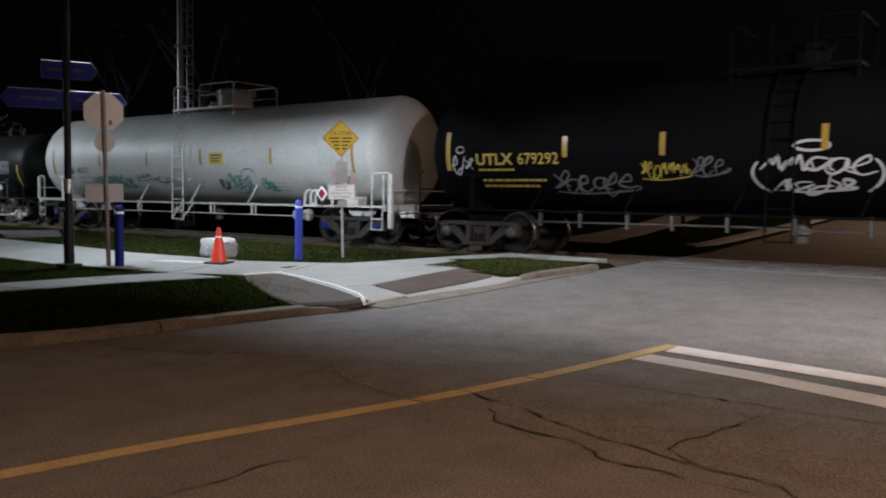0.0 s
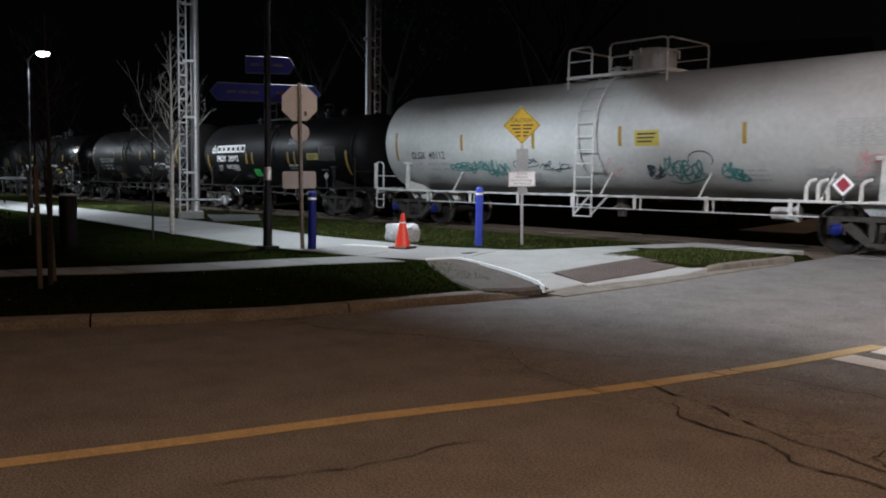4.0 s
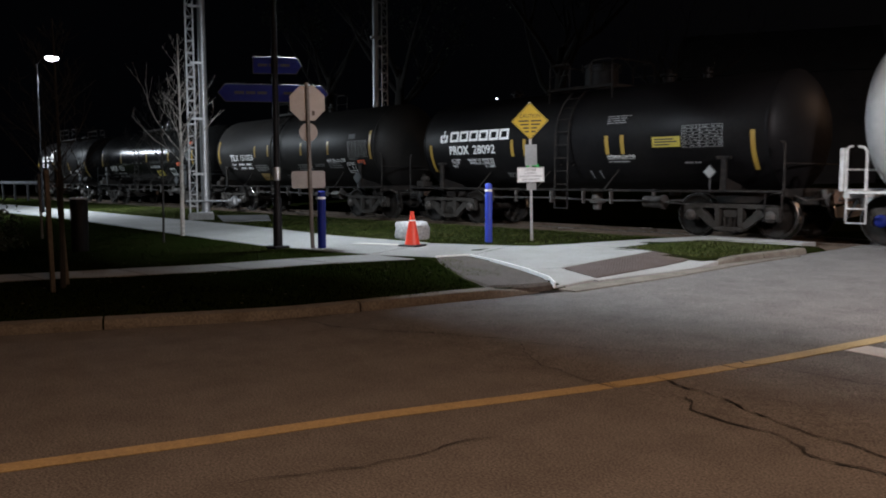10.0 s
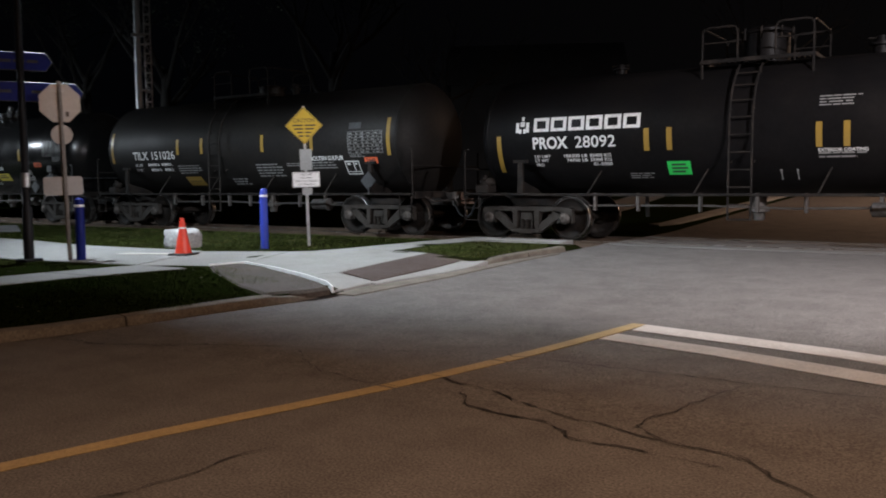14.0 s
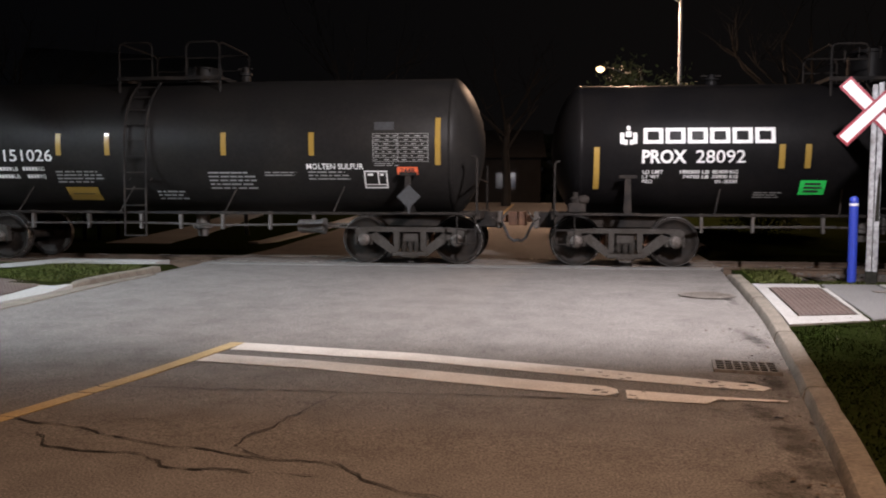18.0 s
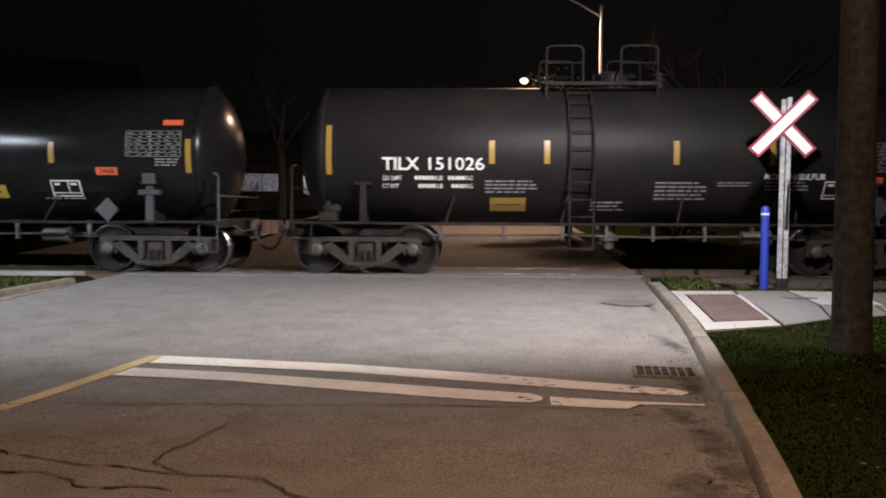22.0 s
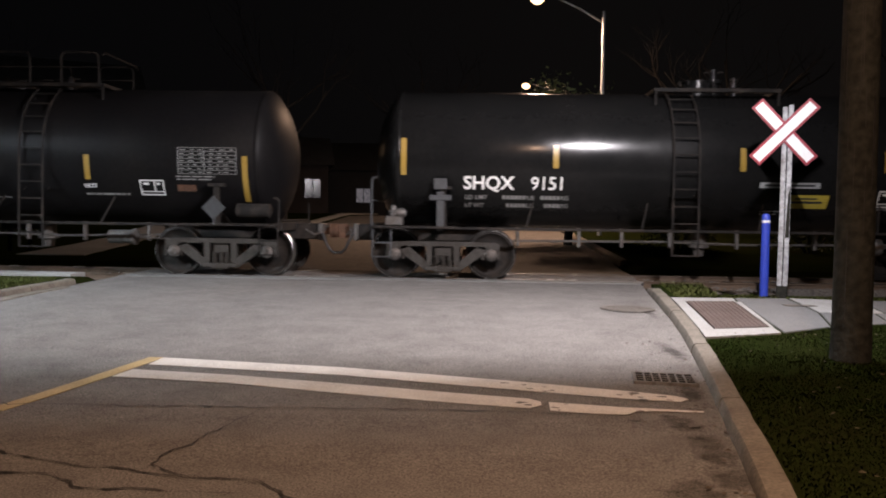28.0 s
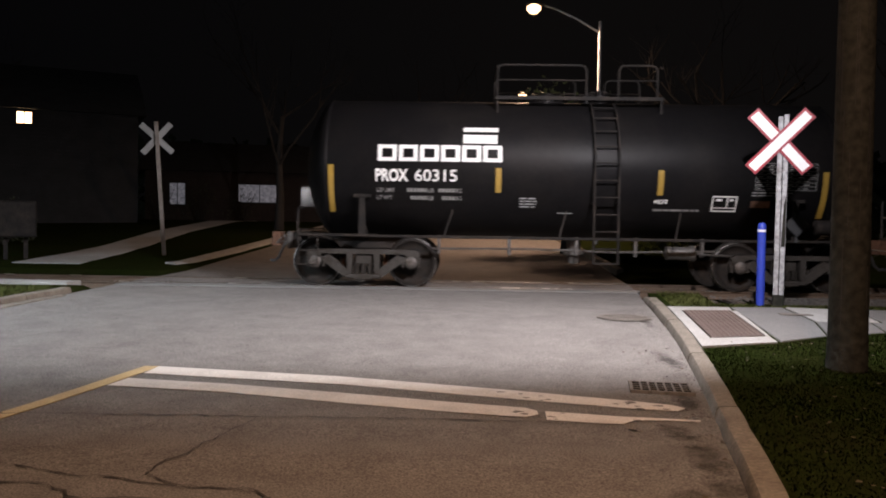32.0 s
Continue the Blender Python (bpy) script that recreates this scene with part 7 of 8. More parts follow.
    q = k - 0.02
    corners = [(-q, zc), (0, zc - q), (q, zc), (0, zc + q)]
    for (ax, az), (bx, bz) in zip(corners, corners[1:] + corners[:1]):
        rim.rod((ax, -0.0305, az), (bx, -0.0305, bz), 0.005, n=4)
    part("border", rim, SIGN_BLACK, face)
    flat_text("CAUTION", 0.07, SIGN_BLACK, face, 0, zc + 0.06, -0.0312, 0.0, 0.38)
    for j, w in enumerate((0.42, 0.36, 0.26, 0.2)):
        zz = zc - 0.01 - j * 0.065
        line = Solid()
        line.plate([(-w / 2, zz), (-0.02, zz), (-0.02, zz + 0.026), (-w / 2, zz + 0.026)], -0.0312, -0.0302).plate([(0.02, zz), (w / 2, zz), (w / 2, zz + 0.026), (0.02, zz + 0.026)], -0.0312, -0.0302)
        part("sign_writing", line, SIGN_BLACK, face, "sign writing too small to read")
    part("grey_plate", Solid().plate([(-0.10, 1.43), (0.12, 1.43), (0.12, 1.82), (-0.10, 1.82)], -0.03, -0.026), GREY_DECAL, c, "grey notice plate")
    w = part("white_notice", Solid().plate([(-0.25, 1.12), (0.25, 1.12), (0.25, 1.40), (-0.25, 1.40)], -0.036, -0.031), SIGN_WHITE, c, "white notice with black writing")
    edge = Solid()
    for (ax, az), (bx, bz) in (((-0.24, 1.13), (0.24, 1.13)), ((-0.24, 1.39), (0.24, 1.39)), ((-0.24, 1.13), (-0.24, 1.39)), ((0.24, 1.13), (0.24, 1.39))):
        edge.rod((ax, -0.0365, az), (bx, -0.0365, bz), 0.004, n=4)
    part("border", edge, SIGN_BLACK, w)
    for j, (words, wd) in enumerate((("ACTIVE", 0.2), ("RAILWAY", 0.22), ("DO NOT WALK", 0.40), ("ON TRACKS", 0.32))):
        flat_text(words, 0.036, SIGN_BLACK, w, 0, 1.335 - j * 0.06, -0.0372, 0.0, wd)
    part("small_plate", Solid().plate([(-0.08, 0.98), (0.10, 0.98), (0.10, 1.11), (-0.08, 1.11)], -0.03, -0.026), GREY_DECAL, c, "small grey plate")
    # near crossbuck
    z = 0.13
    x = thing("crossbuck", turned(5.14, 13.84, z, (0.4, 0)) @ pose(0, 0, 0, 0, 0.3, 0), "white railway crossbuck edged in red on a peeling white post", "railway sign")
    for a, b, top in ((-0.082, -0.006, 3.13), (0.006, 0.082, 3.16)):
        part("post", Solid().box(a, b, -0.05, 0.10, 0, top, 0.010), WHITE_WOOD, x, "white-painted timber of the post")
    part("post_foot", Solid().box(-0.085, 0.085, -0.055, 0.105, 0, 0.22, 0.012), POLE_WOOD, x)
    for ang, yy in ((48, -0.075), (-46, -0.083)):
        m = pose(-0.05, 0, 2.72, 0, ang, 0)
        b = part("blade", Solid().box(-0.64, 0.64, yy - 0.004, yy + 0.004, -0.115, 0.115, 0.002), SIGN_RED, x, "crossbuck blade edged in red", m=m)
        part("blade_face", Solid().box(-0.60, 0.60, yy - 0.0062, yy - 0.0045, -0.075, 0.075), SIGN_WHITE, b, "white blade face")
    s = Solid().plate([(0.015, 1.0), (0.076, 1.0), (0.076, 1.85), (0.04, 1.7)], -0.0515, -0.0508)
    part("peeled_patch", s, POLE_WOOD, x, "bare wood where paint has peeled")
    # far crossbuck, seen from behind, leaning
    zf = lie(22.4) + 0.1
    f = thing("crossbuck", turned(-8.22, 22.4, zf, (0.0, 0)) @ pose(0, 0, 0, 0, -3.6, 0), "grey back of a leaning railway crossbuck beyond the track", "railway sign")
    part("post", Solid().box(-0.055, 0.055, -0.05, 0.05, 0, 3.62, 0.01), POST_STEEL, f)
    for ang, yy in ((45, 0.07), (-45, 0.08)):
        part("blade", Solid().box(-0.55, 0.55, yy - 0.005, yy + 0.005, -0.08, 0.08, 0.002), GREY_DECAL, f, m=pose(0, 0, 3.17, 0, ang, 0))
    bollard(-12.82, 8.15, lie(8.15) + 0.1, 1.05, 0.075, "dark blue plastic bollard sleeve beside the sign post", BLUE_SIGN)
    bollard(-11.12, 10.69, lie(10.69) + 0.09, 1.10, 0.068, "bright blue plastic bollard with a pale band at the grass edge")
    bollard(4.94, 14.1, 0.13, 1.39, 0.068, "bright blue plastic bollard beside the crossbuck")


def pole():
    p = thing("utility_pole", pose(3.46, 7.66, lie(7.66) + 0.07), "weathered wooden utility pole standing in the grass", "utility pole")
    s, n = Solid(), 24
    prof = [(-0.3, 0.185), (0.0, 0.178), (0.4, 0.17), (2.5, 0.16), (5, 0.15), (9.5, 0.125)]
    vs = [(r * math.cos(2 * math.pi * i / n) * (1 + 0.03 * noise.noise((i * 0.9, h, 0))), r * math.sin(2 * math.pi * i / n) * (1 + 0.03 * noise.noise((i * 0.9, h, 5))), h) for h, r in prof for i in range(n)]
    s.add(vs, [(k * n + i, k * n + (i + 1) % n, (k + 1) * n + (i + 1) % n, (k + 1) * n + i) for k in range(len(prof) - 1) for i in range(n)] + [tuple(range(len(prof) * n - n, len(prof) * n))])
    part("shaft", s, POLE_WOOD, p, smooth=True)
    rnd = random.Random(3)
    for k in range(16):
        a, h = rnd.uniform(3.2, 5.6), rnd.uniform(0.3, 3.2)
        r = float(np.interp(h, [q[0] for q in prof], [q[1] for q in prof]))
        part("check_crack", Solid().box(-0.003, 0.003, -r - 0.002, -r + 0.004, h, h + rnd.uniform(0.3, 0.9)), TAR, p, "drying crack in the wood", m=pose(0, 0, 0, 0, 0, math.degrees(a) + 90))


def lattice(x, y, z, h, turn, label, side=1, marker=False):
    """A mast of one steel tube with a narrow lattice column strapped beside it, on a concrete foot."""
    t = thing("lattice_mast", pose(x, y, z, 0, 0, turn), label, "lattice mast")
    part("foot", Solid().box(-0.36, 0.36, -0.3, 0.3, -0.1, 0.2, 0.04), CONCRETE, t, "concrete foot")
    tx, lx, w, d = side * 0.14, -side * 0.20, 0.20, 0.26
    part("tube", Solid().lathe([(0.15, 0.13), (0.3, 0.118), (h, 0.105)], "z", (tx, 0, 0), 18), GALV, t, smooth=True)
    part("base_flange", Solid().box(tx - 0.2, tx + 0.2, -0.2, 0.2, 0.19, 0.225, 0.006), GALV, t)
    for sx in (-1, 1):
        for sy in (-1, 1):
            part("leg", Solid().box(lx + sx * w / 2 - 0.022, lx + sx * w / 2 + 0.022, sy * d / 2 - 0.022, sy * d / 2 + 0.022, 0.15, h, 0.004), GALV, t)
    k, zz, s = 0, 0.4, Solid()
    while zz < h - 0.4:
        e = 1 if k % 2 else -1
        for sy in (-1, 1):
            s.box(lx - w / 2, lx + w / 2, sy * d / 2 - 0.012, sy * d / 2 + 0.012, zz - 0.014, zz + 0.014)
            s.rod((lx + sy * w / 2, -e * d / 2, zz), (lx + sy * w / 2, e * d / 2, zz + 0.34), 0.011, n=5)
        s.rod((lx - e * w / 2, d / 2, zz), (lx + e * w / 2, d / 2, zz + 0.34), 0.011, n=5)
        zz += 0.34
        k += 1
    tagged(part("lacing", s, GALV, t), kind="stuff")
    for zz in (1.3, 2.9, 4.5, 6.1, 7.7):
        part("strap", Solid().box(min(lx, tx), max(lx, tx), -0.135, -0.118, zz, zz + 0.07, 0.004), GALV, t)
    part("cap_bracket", Solid().box(tx - 0.2, tx + 0.2, -0.16, 0.16, 6.42, 6.52, 0.02), GALV, t)
    if marker:
        b = part("bracket_arm", Solid().rod((-0.42, -0.16, 0.55), (1.0, -0.16, 0.55), 0.028, n=8), GALV, t)
        part("marker", Solid().lathe([(0.39, 0.03), (0.45, 0.10), (0.63, 0.10), (0.70, 0.03)], "z", (0.95, -0.16, 0), 10).rod((0.76, -0.16, 0.55), (1.14, -0.16, 0.55), 0.05, n=8), GALV, b)
    return t


def limbs(s, p, d, length, r, depth, rnd, bend=0.25, split=(2, 4), tips=None):
    """A branch and what grows from it, into one mesh."""
    pts, rad = [p], [r]
    n = 4
    q, way = Vector(p), Vector(d).normalized()
    for k in range(n):
        way = (way + Vector((rnd.gauss(0, bend * 0.4), rnd.gauss(0, bend * 0.4), rnd.gauss(0.06, bend * 0.25)))).normalized()
        q = q + way * length / n
        pts.append(tuple(q))
        rad.append(r * (1 - 0.62 * (k + 1) / n))
    s.pipe(pts, rad, 5 if depth < 2 else 6)
    if tips is not None and depth <= 1:
        tips.append(tuple(q))
    if depth == 0:
        return
    for k in range(rnd.randint(*split)):
        f = rnd.uniform(0.35, 1.0)
        j = min(n - 1, int(f * n))
        base = Vector(pts[j]).lerp(Vector(pts[j + 1]), f * n - j)
        side = Vector((rnd.gauss(0, 1), rnd.gauss(0, 1), rnd.gauss(0.35, 0.4))).normalized()
        limbs(s, tuple(base), way * 0.8 + side * 0.75, length * rnd.uniform(0.45, 0.72), max(0.003, rad[j] * 0.6), depth - 1, rnd, bend, split, tips)


def young_tree(x, y, h, seed, label, mat=LIT_BARK, stakes=False, thick=0.045):
    """A slim bare tree: straight leader and whippy side branches."""
    rnd = random.Random(seed)
    t = thing("young_tree", pose(x, y, level(x, y)), label, "tree", "young trees")
    part("trunk", Solid().pipe([(0, 0, -0.05), (0.02, 0.01, h * 0.3), (-0.01, 0.02, h * 0.6), (0.03, -0.01, h)], [thick * 1.2, thick, thick * 0.6, 0.006], 8), mat, t, smooth=True)
    for k in range(25):
        f = 0.32 + 0.64 * k / 25
        a = k * 2.4 + rnd.uniform(-0.4, 0.4)
        length = (1.05 - f) * h * 0.42 * rnd.uniform(0.7, 1.2)
        s = Solid()
        limbs(s, (0, 0, f * h), (math.cos(a), math.sin(a), rnd.uniform(0.6, 1.5)), length, thick * 0.42 * (1.1 - f), 2, rnd, 0.3, (2, 3))
        part("branch", s, mat, t)
    if stakes:
        for dx, dy in ((-0.35, 0.15), (0.3, -0.2)):
            part("stake", Solid().box(dx - 0.025, dx + 0.025, dy - 0.025, dy + 0.025, -0.05, 1.5, 0.005), STAKE, t, "timber support stake", m=pose(0, 0, 0, 2, -3 if dx < 0 else 4, 0))
    return t


def bare_tree(x, y, h, seed, label, thick=0.22, leaves=0, mat=SHADE_BARK, leaf_mat=LEAF_DARK):
    """A large tree with limbs and, where it has any, a thin crown of leaves."""
    rnd, tips = random.Random(seed), []
    t = thing("tree", pose(x, y, level(x, y)), label, "tree", "background trees")
    part("trunk", Solid().pipe([(0, 0, -0.2), (0.05, 0, h * 0.15), (-0.04, 0.06, h * 0.32), (0.1, 0.0, h * 0.5)], [thick * 1.35, thick, thick * 0.85, thick * 0.55], 10), mat, t, smooth=True)
    for k in range(6):
        a = k * 1.1 + rnd.uniform(-0.3, 0.3)
        s = Solid()
        limbs(s, (0, 0, h * rnd.uniform(0.28, 0.5)), (math.cos(a), math.sin(a), rnd.uniform(0.6, 1.4)), h * rnd.uniform(0.3, 0.45), thick * 0.4, 3, rnd, 0.3, (2, 3), tips)
        part("limb", s, mat, t)
    if leaves:
        s = Solid()
        for k in range(leaves):
            p = Vector(rnd.choice(tips)) + Vector((rnd.gauss(0, 0.3), rnd.gauss(0, 0.3), rnd.gauss(0, 0.3)))
            r = rnd.uniform(0.05, 0.11)
            a, b = Vector((rnd.gauss(0, 1), rnd.gauss(0, 1), rnd.gauss(0, 1))).normalized(), Vector((rnd.gauss(0, 1), rnd.gauss(0, 1), rnd.gauss(0, 1))).normalized()
            s.add([p - a * r, p + b * r * 0.5, p + a * r, p - b * r * 0.5], [(0, 1, 2, 3)])
        tagged(part("crown", s, leaf_mat, t, "thin crown of small leaves"), kind="stuff")
    return t


def shrub(x, y, r, h, seed, label, mat=LEAF_DARK, count=2600, wide=1.0):
    rnd = random.Random(seed)
    t = thing("shrub", pose(x, y, level(x, y)), label, "shrub")
    stems, leaves = Solid(), Solid()
    for k in range(9):
        a = k * 0.7
        stems.pipe([(0.1 * math.cos(a), 0.1 * math.sin(a), -0.05), (0.5 * r * math.cos(a), 0.5 * r * math.sin(a), h * 0.5), (0.75 * r * math.cos(a), 0.75 * r * math.sin(a), h * 0.8)], [0.03, 0.02, 0.008], 5)
    for k in range(count):
        d = Vector((rnd.gauss(0, 1) * wide, rnd.gauss(0, 1), abs(rnd.gauss(0, 1)))).normalized()
        f = rnd.uniform(0.6, 1.0) * (1 + 0.25 * noise.noise(d * 2 + Vector((seed, 0, 0))))
        p = Vector((d.x * r * f * wide, d.y * r * f, 0.1 + d.z * h * f))
        q = rnd.uniform(0.03, 0.07)
        a, b = Vector((rnd.gauss(0, 1), rnd.gauss(0, 1), rnd.gauss(0, 1))).normalized(), Vector((rnd.gauss(0, 1), rnd.gauss(0, 1), rnd.gauss(0, 1))).normalized()
        leaves.add([p - a * q, p + b * q * 0.6, p + a * q, p - b * q * 0.6], [(0, 1, 2, 3)])
    part("woody_base", stems, SHADE_BARK, t)
    tagged(part("foliage", leaves, mat, t), kind="stuff")
    return t


def cobra_lamp(x, y, h, arm, label, lens, base=None, heading=180, name="street_lamp"):
    """A street lamp: tapered pole, curved arm and a glowing head at its end."""
    z = level(x, y) if base is None else base
    t = thing(name, pose(x, y, z, 0, 0, heading), label, "street lamp")
    part("pole", Solid().lathe([(-0.1, 0.10), (0.1, 0.095), (h * 0.955, 0.06)], "z", n=12), GALV, t, smooth=True)
    part("arm", Solid().pipe([(0, 0, h * 0.91), (arm * 0.35, 0, h * 0.962), (arm * 0.7, 0, h * 1.004), (arm * 0.9, 0, h * 1.018)], [0.04, 0.034, 0.03, 0.028], 8), GALV, t, smooth=True)
    head = part("lamp_head", Solid().lathe([(-0.12, 0.04), (0.0, 0.09), (0.35, 0.12), (0.55, 0.09), (0.6, 0.03)], "x", (arm * 0.9, 0, h * 1.02), 14), GREY_STEEL, t, smooth=True)
    # lens made oversize, so that its shape includes the bloom round the lamp
    part("lens", Solid().lathe([(h - 0.17, 0.03), (h - 0.13, 0.14), (h - 0.02, 0.25), (h + 0.10, 0.25), (h + 0.17, 0.14)], "z", (arm * 0.9 + 0.3, 0, 0), 18), lens, head, "glowing lens", smooth=True)
    return t


def lamp_top(p, h):
    """Short arm, flat head and glowing lens at the top of a path lamp's post."""
    part("arm", Solid().pipe([(0, 0, h - 0.05), (0.05, 0.2, h + 0.22), (0.1, 0.42, h + 0.3)], 0.03, 8), BLACK_POST, p)
    head = part("lamp_head", Solid().box(-0.16, 0.3, 0.3, 0.75, h + 0.28, h + 0.34, 0.02), BLACK_POST, p)
    part("lens", Solid().lathe([(h + 0.14, 0.05), (h + 0.18, 0.20), (h + 0.275, 0.23)], "z", (0.08, 0.52, 0), 16), GLOW_LED, head, "glowing lens", smooth=True)


def lamps():
    cobra_lamp(4.65, 30.0, 9.0, 2.3, "lit street lamp on a curved arm beyond the railway", GLOW_SODIUM, heading=180, base=0.1)
    cobra_lamp(5.6, 50.0, 9.0, 2.3, "distant lit street lamp beside the road", GLOW_SODIUM, heading=180, base=0.1)
    cobra_lamp(3.8, 1.5, 8.0, 2.3, "street lamp over the road", GLOW_SODIUM, heading=180, base=0.1)
    h = 5.5
    for px, py in ((-33.4, 8.95), (-55.0, 9.25)):
        p = thing("path_lamp", pose(px, py, level(px, py)), "lit path lamp on a dark slender post", "street lamp", "path lamps")
        part("post", Solid().lathe([(-0.05, 0.09), (0.4, 0.08), (0.45, 0.055), (h, 0.045)], "z", n=12), BLACK_POST, p, smooth=True)
        lamp_top(p, h)
    # unseen cool lamp put on an arm of the utility pole, turned to the crossing, with a shield on its near side
    px, py = 3.46, 7.66
    f = thing("street_lamp", pose(px, py, 0), "unseen shielded cool white lamp head put on an arm of the utility pole", "street lamp")
    part("arm", Solid().pipe([(0, 0.12, 5.85), (-0.12, 0.45, 5.98), (FLOOD.x - px, FLOOD.y - py, FLOOD.z + 0.12)], 0.03, 8), GALV, f)
    part("clamp", Solid().box(-0.17, 0.17, 0.10, 0.18, 5.72, 5.95, 0.01), GALV, f)
    m = pose(-px, -py, 0) @ look(FLOOD, FLOOD_AIM)
    head = part("lamp_head", Solid().box(-0.2, 0.2, -0.2, 0.2, 0.012, 0.10, 0.02), BLACK_POST, f, m=m)
    part("lens", Solid().box(-0.17, 0.17, -0.17, 0.17, 0.004, 0.011), GLOW_LED, head, "glowing lens")
    dx, dy, dz = FLOOD.x - px, FLOOD.y - py, FLOOD.z
    # shield and hood: plates out of view, added to cut the beam
    part("shield", Solid().box(dx - 1.5, dx + 0.9, dy - 0.18, dy - 0.17, dz - 0.95, dz + 0.2), BLACK_POST, f, "unseen plate added to cut light on the near side")
    hood = [(dx + a, dy + b, dz + c + e) for e in (0.0, 0.012) for a, c in ((0.25, 0.20), (-1.3, -0.20)) for b in (-0.17, 0.9)]
    part("hood", Solid().add(hood, [(0, 1, 3, 2), (4, 6, 7, 5), (0, 4, 5, 1), (2, 3, 7, 6), (0, 2, 6, 4), (1, 5, 7, 3)]), BLACK_POST, f, "unseen plate added to cut light over the lamp")


def house(x, y, w, d, h, turn, label, lit, wall, roof_h=2.2, windows=()):
    z = level(x, y)
    t = thing("house", pose(x, y, z, 0, 0, turn), label, "house", "houses beyond the railway")
    s = Solid().box(-w / 2, w / 2, -d / 2, d / 2, -0.3, h)
    part("wall", s, wall, t)
    e = 0.4
    part("roof", Solid().add([(-w / 2 - e, -d / 2 - e, h - 0.1), (w / 2 + e, -d / 2 - e, h - 0.1), (w / 2 + e, d / 2 + e, h - 0.1), (-w / 2 - e, d / 2 + e, h - 0.1), (-w / 2 - e, 0, h + roof_h), (w / 2 + e, 0, h + roof_h)],
                             [(0, 1, 5, 4), (2, 3, 4, 5), (1, 2, 5), (3, 0, 4), (0, 3, 2, 1)]), ROOF, t)
    n = int(h / 0.2)
    for k in range(n):
        part("siding_board", Solid().box(-w / 2 - 0.012, w / 2 + 0.012, -d / 2 - 0.03, -d / 2 - 0.002, k * 0.2 + 0.01, k * 0.2 + 0.19), wall, t)
    for wx, wz, ww, wh, glow in windows:
        win = part("window", Solid().box(wx - ww / 2, wx + ww / 2, -d / 2 - 0.045, -d / 2 - 0.034, wz, wz + wh), glow or WINDOW_DARK, t, "lit window" if glow else "dark window")
        fr = Solid().box(wx - ww / 2 - 0.08, wx + ww / 2 + 0.08, -d / 2 - 0.07, -d / 2 - 0.03, wz - 0.08, wz).box(wx - ww / 2 - 0.08, wx + ww / 2 + 0.08, -d / 2 - 0.07, -d / 2 - 0.03, wz + wh, wz + wh + 0.08)
        fr.box(wx - ww / 2 - 0.08, wx - ww / 2, -d / 2 - 0.07, -d / 2 - 0.03, wz, wz + wh).box(wx + ww / 2, wx + ww / 2 + 0.08, -d / 2 - 0.07, -d / 2 - 0.03, wz, wz + wh)
        fr.box(wx - 0.025, wx + 0.025, -d / 2 - 0.065, -d / 2 - 0.03, wz, wz + wh)
        part("window_frame", fr, SIDING, win)
    return t


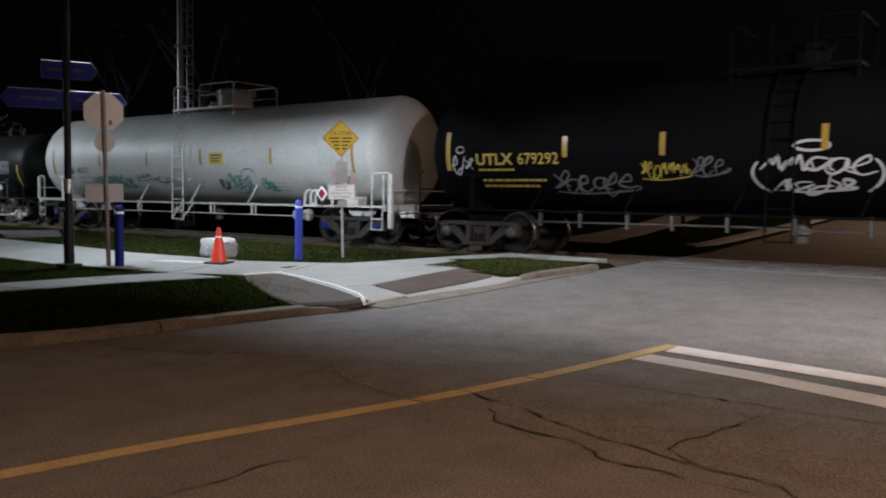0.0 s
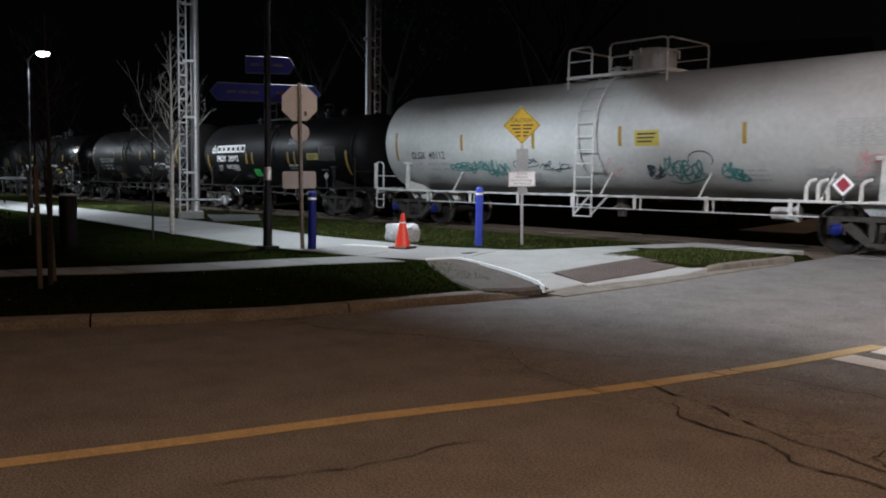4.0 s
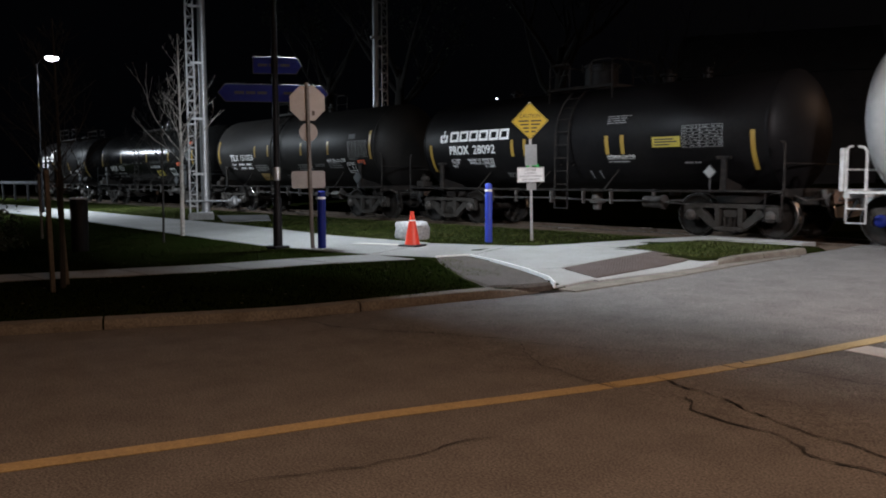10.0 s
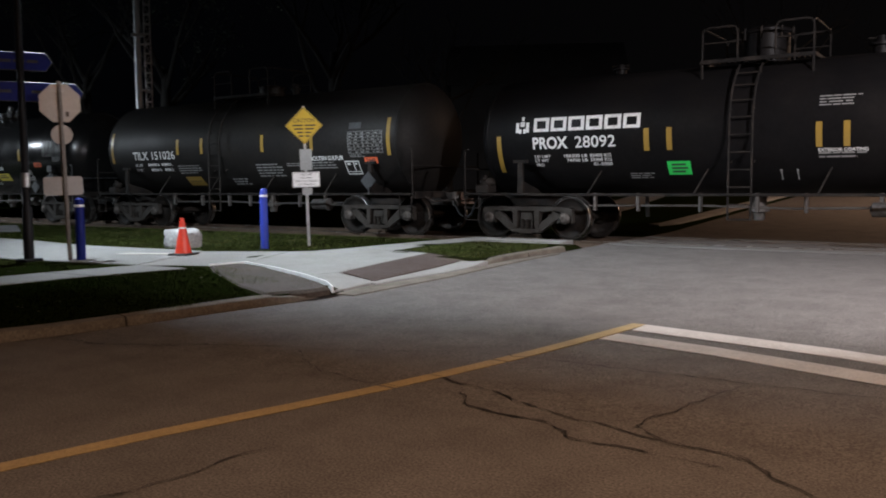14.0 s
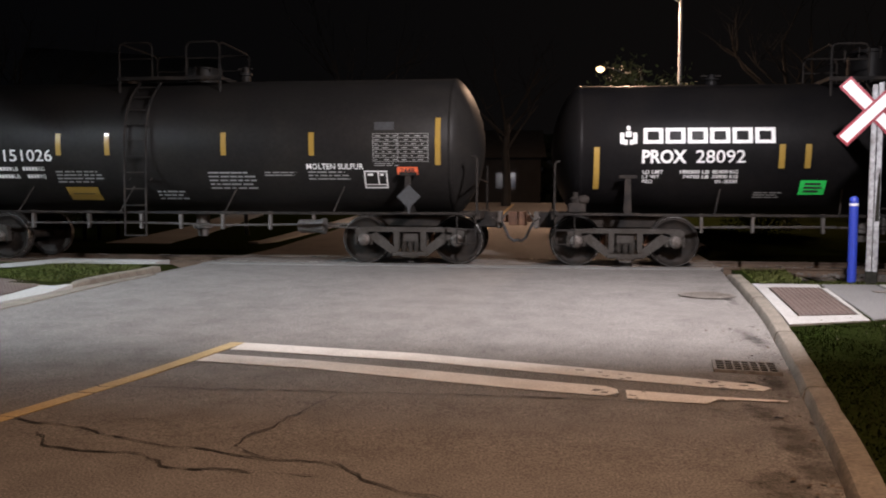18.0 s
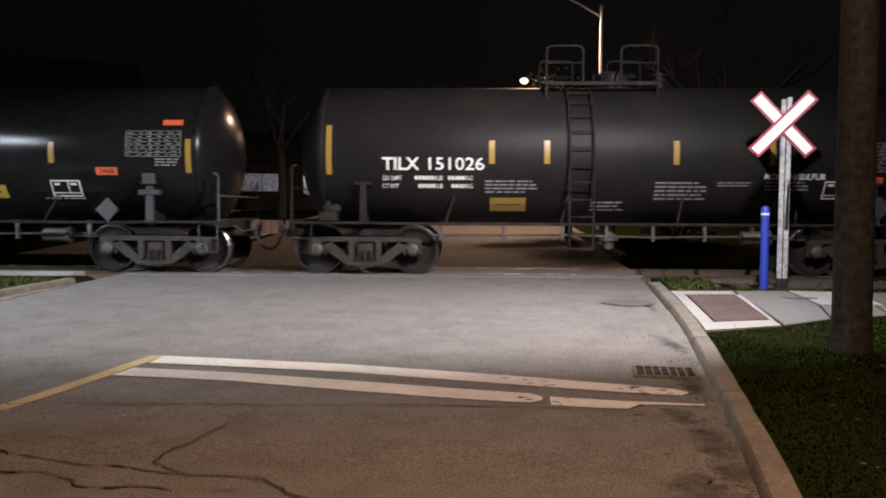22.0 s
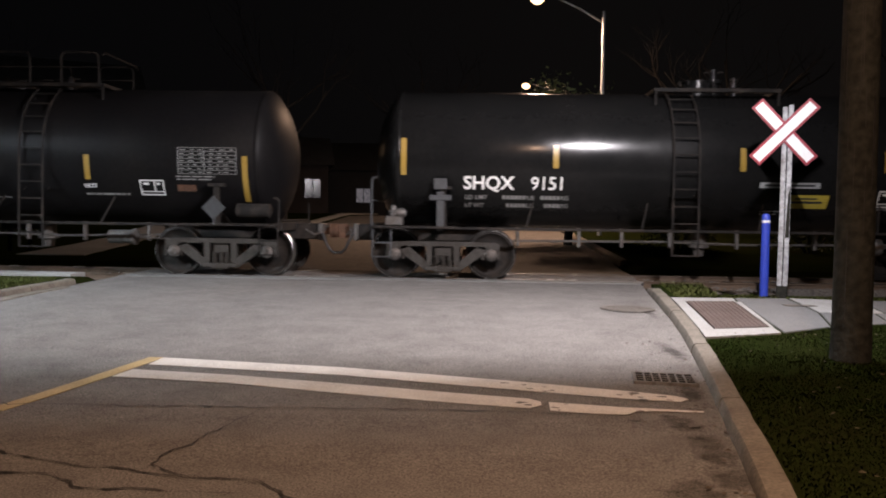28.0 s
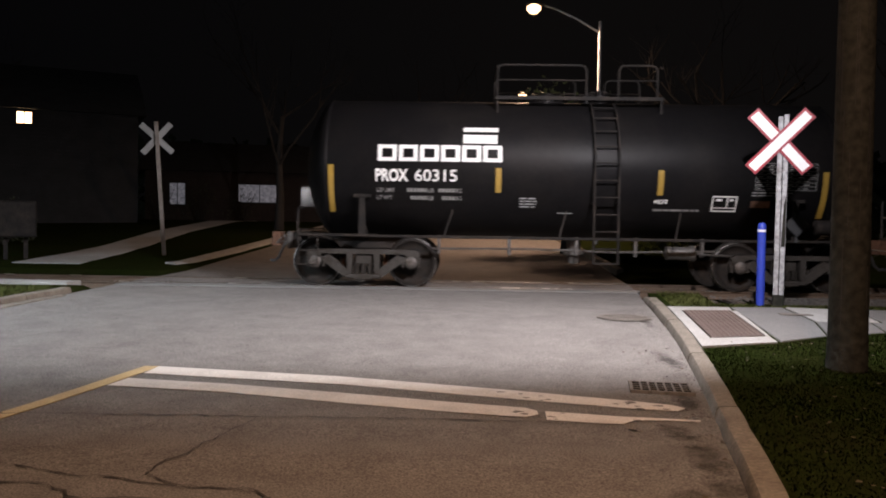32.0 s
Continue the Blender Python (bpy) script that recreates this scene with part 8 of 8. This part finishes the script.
def beyond():
    """What stands in the dark beyond the track."""
    c = thing("signal_cabinet", pose(-11.3, 20.6, level(-11.3, 20.6), 0, 0, 28), "grey steel equipment cabinet on two legs beside the track", "cabinet")
    part("box", Solid().box(-0.45, 0.45, -0.3, 0.3, 0.55, 1.45, 0.02), BLACK_IRON, c)
    part("door", Solid().box(-0.42, 0.42, -0.325, -0.302, 0.58, 1.42, 0.008), BLACK_IRON, c)
    for x in (-0.25, 0.2):
        part("leg", Solid().box(x - 0.05, x + 0.05, -0.06, 0.06, -0.1, 0.56), BLACK_IRON, c)
    part("conduit", Solid().rod((-0.6, 0, -0.1), (-0.6, 0, 1.9), 0.05, n=8), BLACK_IRON, c)
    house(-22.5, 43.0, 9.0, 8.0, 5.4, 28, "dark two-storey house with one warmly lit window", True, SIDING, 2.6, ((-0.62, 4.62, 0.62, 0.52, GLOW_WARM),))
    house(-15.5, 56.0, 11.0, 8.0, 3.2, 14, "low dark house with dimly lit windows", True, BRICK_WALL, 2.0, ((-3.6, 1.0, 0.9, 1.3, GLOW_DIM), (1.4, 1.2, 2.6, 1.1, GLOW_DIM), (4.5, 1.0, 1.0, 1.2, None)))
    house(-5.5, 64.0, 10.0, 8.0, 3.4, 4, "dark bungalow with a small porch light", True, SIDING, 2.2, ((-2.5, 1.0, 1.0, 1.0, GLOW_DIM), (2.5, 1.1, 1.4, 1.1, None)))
    porch = thing("porch_lamp", pose(-5.3, 59.85, 4.0), "small glowing orange porch lamp", "lamp")
    part("lantern", Solid().lathe([(0.55, 0.05), (0.6, 0.16), (0.9, 0.2), (0.98, 0.05)], "z", n=10), GLOW_SODIUM, porch)
    part("bracket", Solid().box(-0.05, 0.05, -0.05, 0.25, 0.95, 1.0), STEEL, porch)
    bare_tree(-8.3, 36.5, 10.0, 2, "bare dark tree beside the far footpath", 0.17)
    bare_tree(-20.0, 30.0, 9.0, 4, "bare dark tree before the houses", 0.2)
    bare_tree(3.1, 26.5, 4.5, 6, "small tree with thin green leaves lit by the street lamp", 0.12, 9000, SHADE_BARK, LEAF)
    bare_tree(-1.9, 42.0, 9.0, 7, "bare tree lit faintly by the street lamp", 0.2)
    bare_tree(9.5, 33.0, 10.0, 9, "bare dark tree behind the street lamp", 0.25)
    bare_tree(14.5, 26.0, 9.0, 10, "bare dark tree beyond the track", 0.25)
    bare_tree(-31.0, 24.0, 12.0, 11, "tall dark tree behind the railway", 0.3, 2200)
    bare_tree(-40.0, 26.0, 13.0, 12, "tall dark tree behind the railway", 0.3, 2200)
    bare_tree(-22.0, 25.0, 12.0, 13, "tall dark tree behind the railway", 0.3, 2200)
    for k, (x, y) in enumerate(((6.0, 24.0), (9.5, 23.5), (13.0, 24.5), (-14.5, 25.5))):
        shrub(x, y, 1.1, 1.3, 40 + k, "dark leafy shrub beyond the track", count=1300)
    for k, (x, y, h) in enumerate(((-16.2, 50.2, 2.6), (-18.6, 49.8, 2.4), (-13.8, 50.5, 2.2))):
        shrub(x, y, 1.2, h, 60 + k, "dark twiggy shrub before the lit windows", count=420)
    far = Solid()
    rnd = random.Random(9)
    for k in range(11000):
        x = rnd.uniform(-160, 120)
        y = 75 + 0.05 * abs(x) + rnd.uniform(0, 18)
        top = 8 + 4 * noise.noise((x * 0.06, 0, 0)) + 2 * noise.noise((x * 0.3, 3, 0))
        p, q = Vector((x, y, rnd.uniform(0.4, max(2, top)))), rnd.uniform(0.4, 1.0)
        a, b = Vector((rnd.gauss(0, 1), rnd.gauss(0, 0.4), rnd.gauss(0, 1))).normalized(), Vector((rnd.gauss(0, 1), rnd.gauss(0, 0.4), rnd.gauss(0, 1))).normalized()
        far.add([p - a * q, p + b * q, p + a * q, p - b * q], [(0, 1, 2, 3)])
    tagged(part("far_woods", far, LEAF_DARK), "dark wooded skyline behind the houses", "woods", kind="stuff")
    spark = thing("distant_lamp", pose(-61.2, 60.0, 9.6), "small distant white lamp in the dark", "lamp")
    part("bulb", Solid().lathe([(-0.05, 0.02), (0, 0.055), (0.05, 0.02)], "z", n=10), GLOW_LED, spark)
    part("mast", Solid().rod((0, 0.2, -9.4), (0, 0.2, 0.2), 0.08, n=8), STEEL, spark)


def left_side():
    lattice(-23.2, 10.58, level(-23.2, 10.58), 9.5, 65.5, "galvanised tube and lattice mast on a concrete foot beside the path", 1, True)
    lattice(-25.6, 18.9, level(-25.6, 18.9), 10.5, 53.6, "tube and lattice mast behind the railway", -1)
    young_tree(-18.11, 7.81, 4.5, 3, "slim bare young tree at the path's edge, lit white", LIT_BARK)
    young_tree(-10.9, 3.15, 3.3, 5, "thin young tree tied to timber stakes on the verge", SHADE_BARK, True, 0.03)
    young_tree(-16.79, 6.83, 3.4, 8, "thin young tree on the lawn", SHADE_BARK, False, 0.022)
    young_tree(-20.5, 5.6, 3.6, 9, "thin young tree with a stake on the lawn", SHADE_BARK, True, 0.028)
    post = thing("waste_bin", pose(-16.28, 5.02, level(-16.28, 5.02)), "dark round litter bin with a pale rim on the lawn", "litter bin")
    part("body", Solid().lathe([(0, 0.15), (0.95, 0.16), (0.98, 0.14)], "z", n=18), BLACK_POST, post, smooth=True)
    part("rim", Solid().lathe([(0.98, 0.165), (1.01, 0.165), (1.015, 0.12)], "z", n=18), GREY_DECAL, post)
    shrub(-17.2, 2.9, 1.5, 1.35, 5, "rounded dark shrub on the lawn")
    boulder(-12.98, 10.35, lie(10.35) + 0.06, 0.43, 0.24, 0.21, 3.0, "pale grey boulder on the grass behind the cone")
    rail = thing("guard_rail", pose(-52.0, 12.5, level(-52, 12.5)), "distant pale guard rail along the path", "guard rail")
    part("beam", Solid().box(-6, 6, -0.03, 0.03, 0.9, 1.05, 0.01), GREY_STEEL, rail)
    for k in range(5):
        part("post", Solid().box(-5.5 + k * 2.7, -5.4 + k * 2.7, -0.05, 0.05, -0.1, 1.0), GREY_STEEL, rail)


# ---- build ----
ground_sheet()
ROAD = road()
markings(ROAD)
wear(ROAD)
railway()
CARS = build_train()
signs()
pole()
cone()
lamps()
left_side()
beyond()
tactile("tactile_plate", [(-7.62, 8.80), (-7.81, 11.14), (-6.93, 10.84), (-6.93, 8.60)], 0.112, 34, 13, dropped)
tactile("tactile_plate", [(2.68, 9.14), (2.95, 11.36), (3.60, 11.42), (3.31, 9.33)], 0.122, 32, 11)
drains()
kerbs()
pavements()
lawns()
motions()
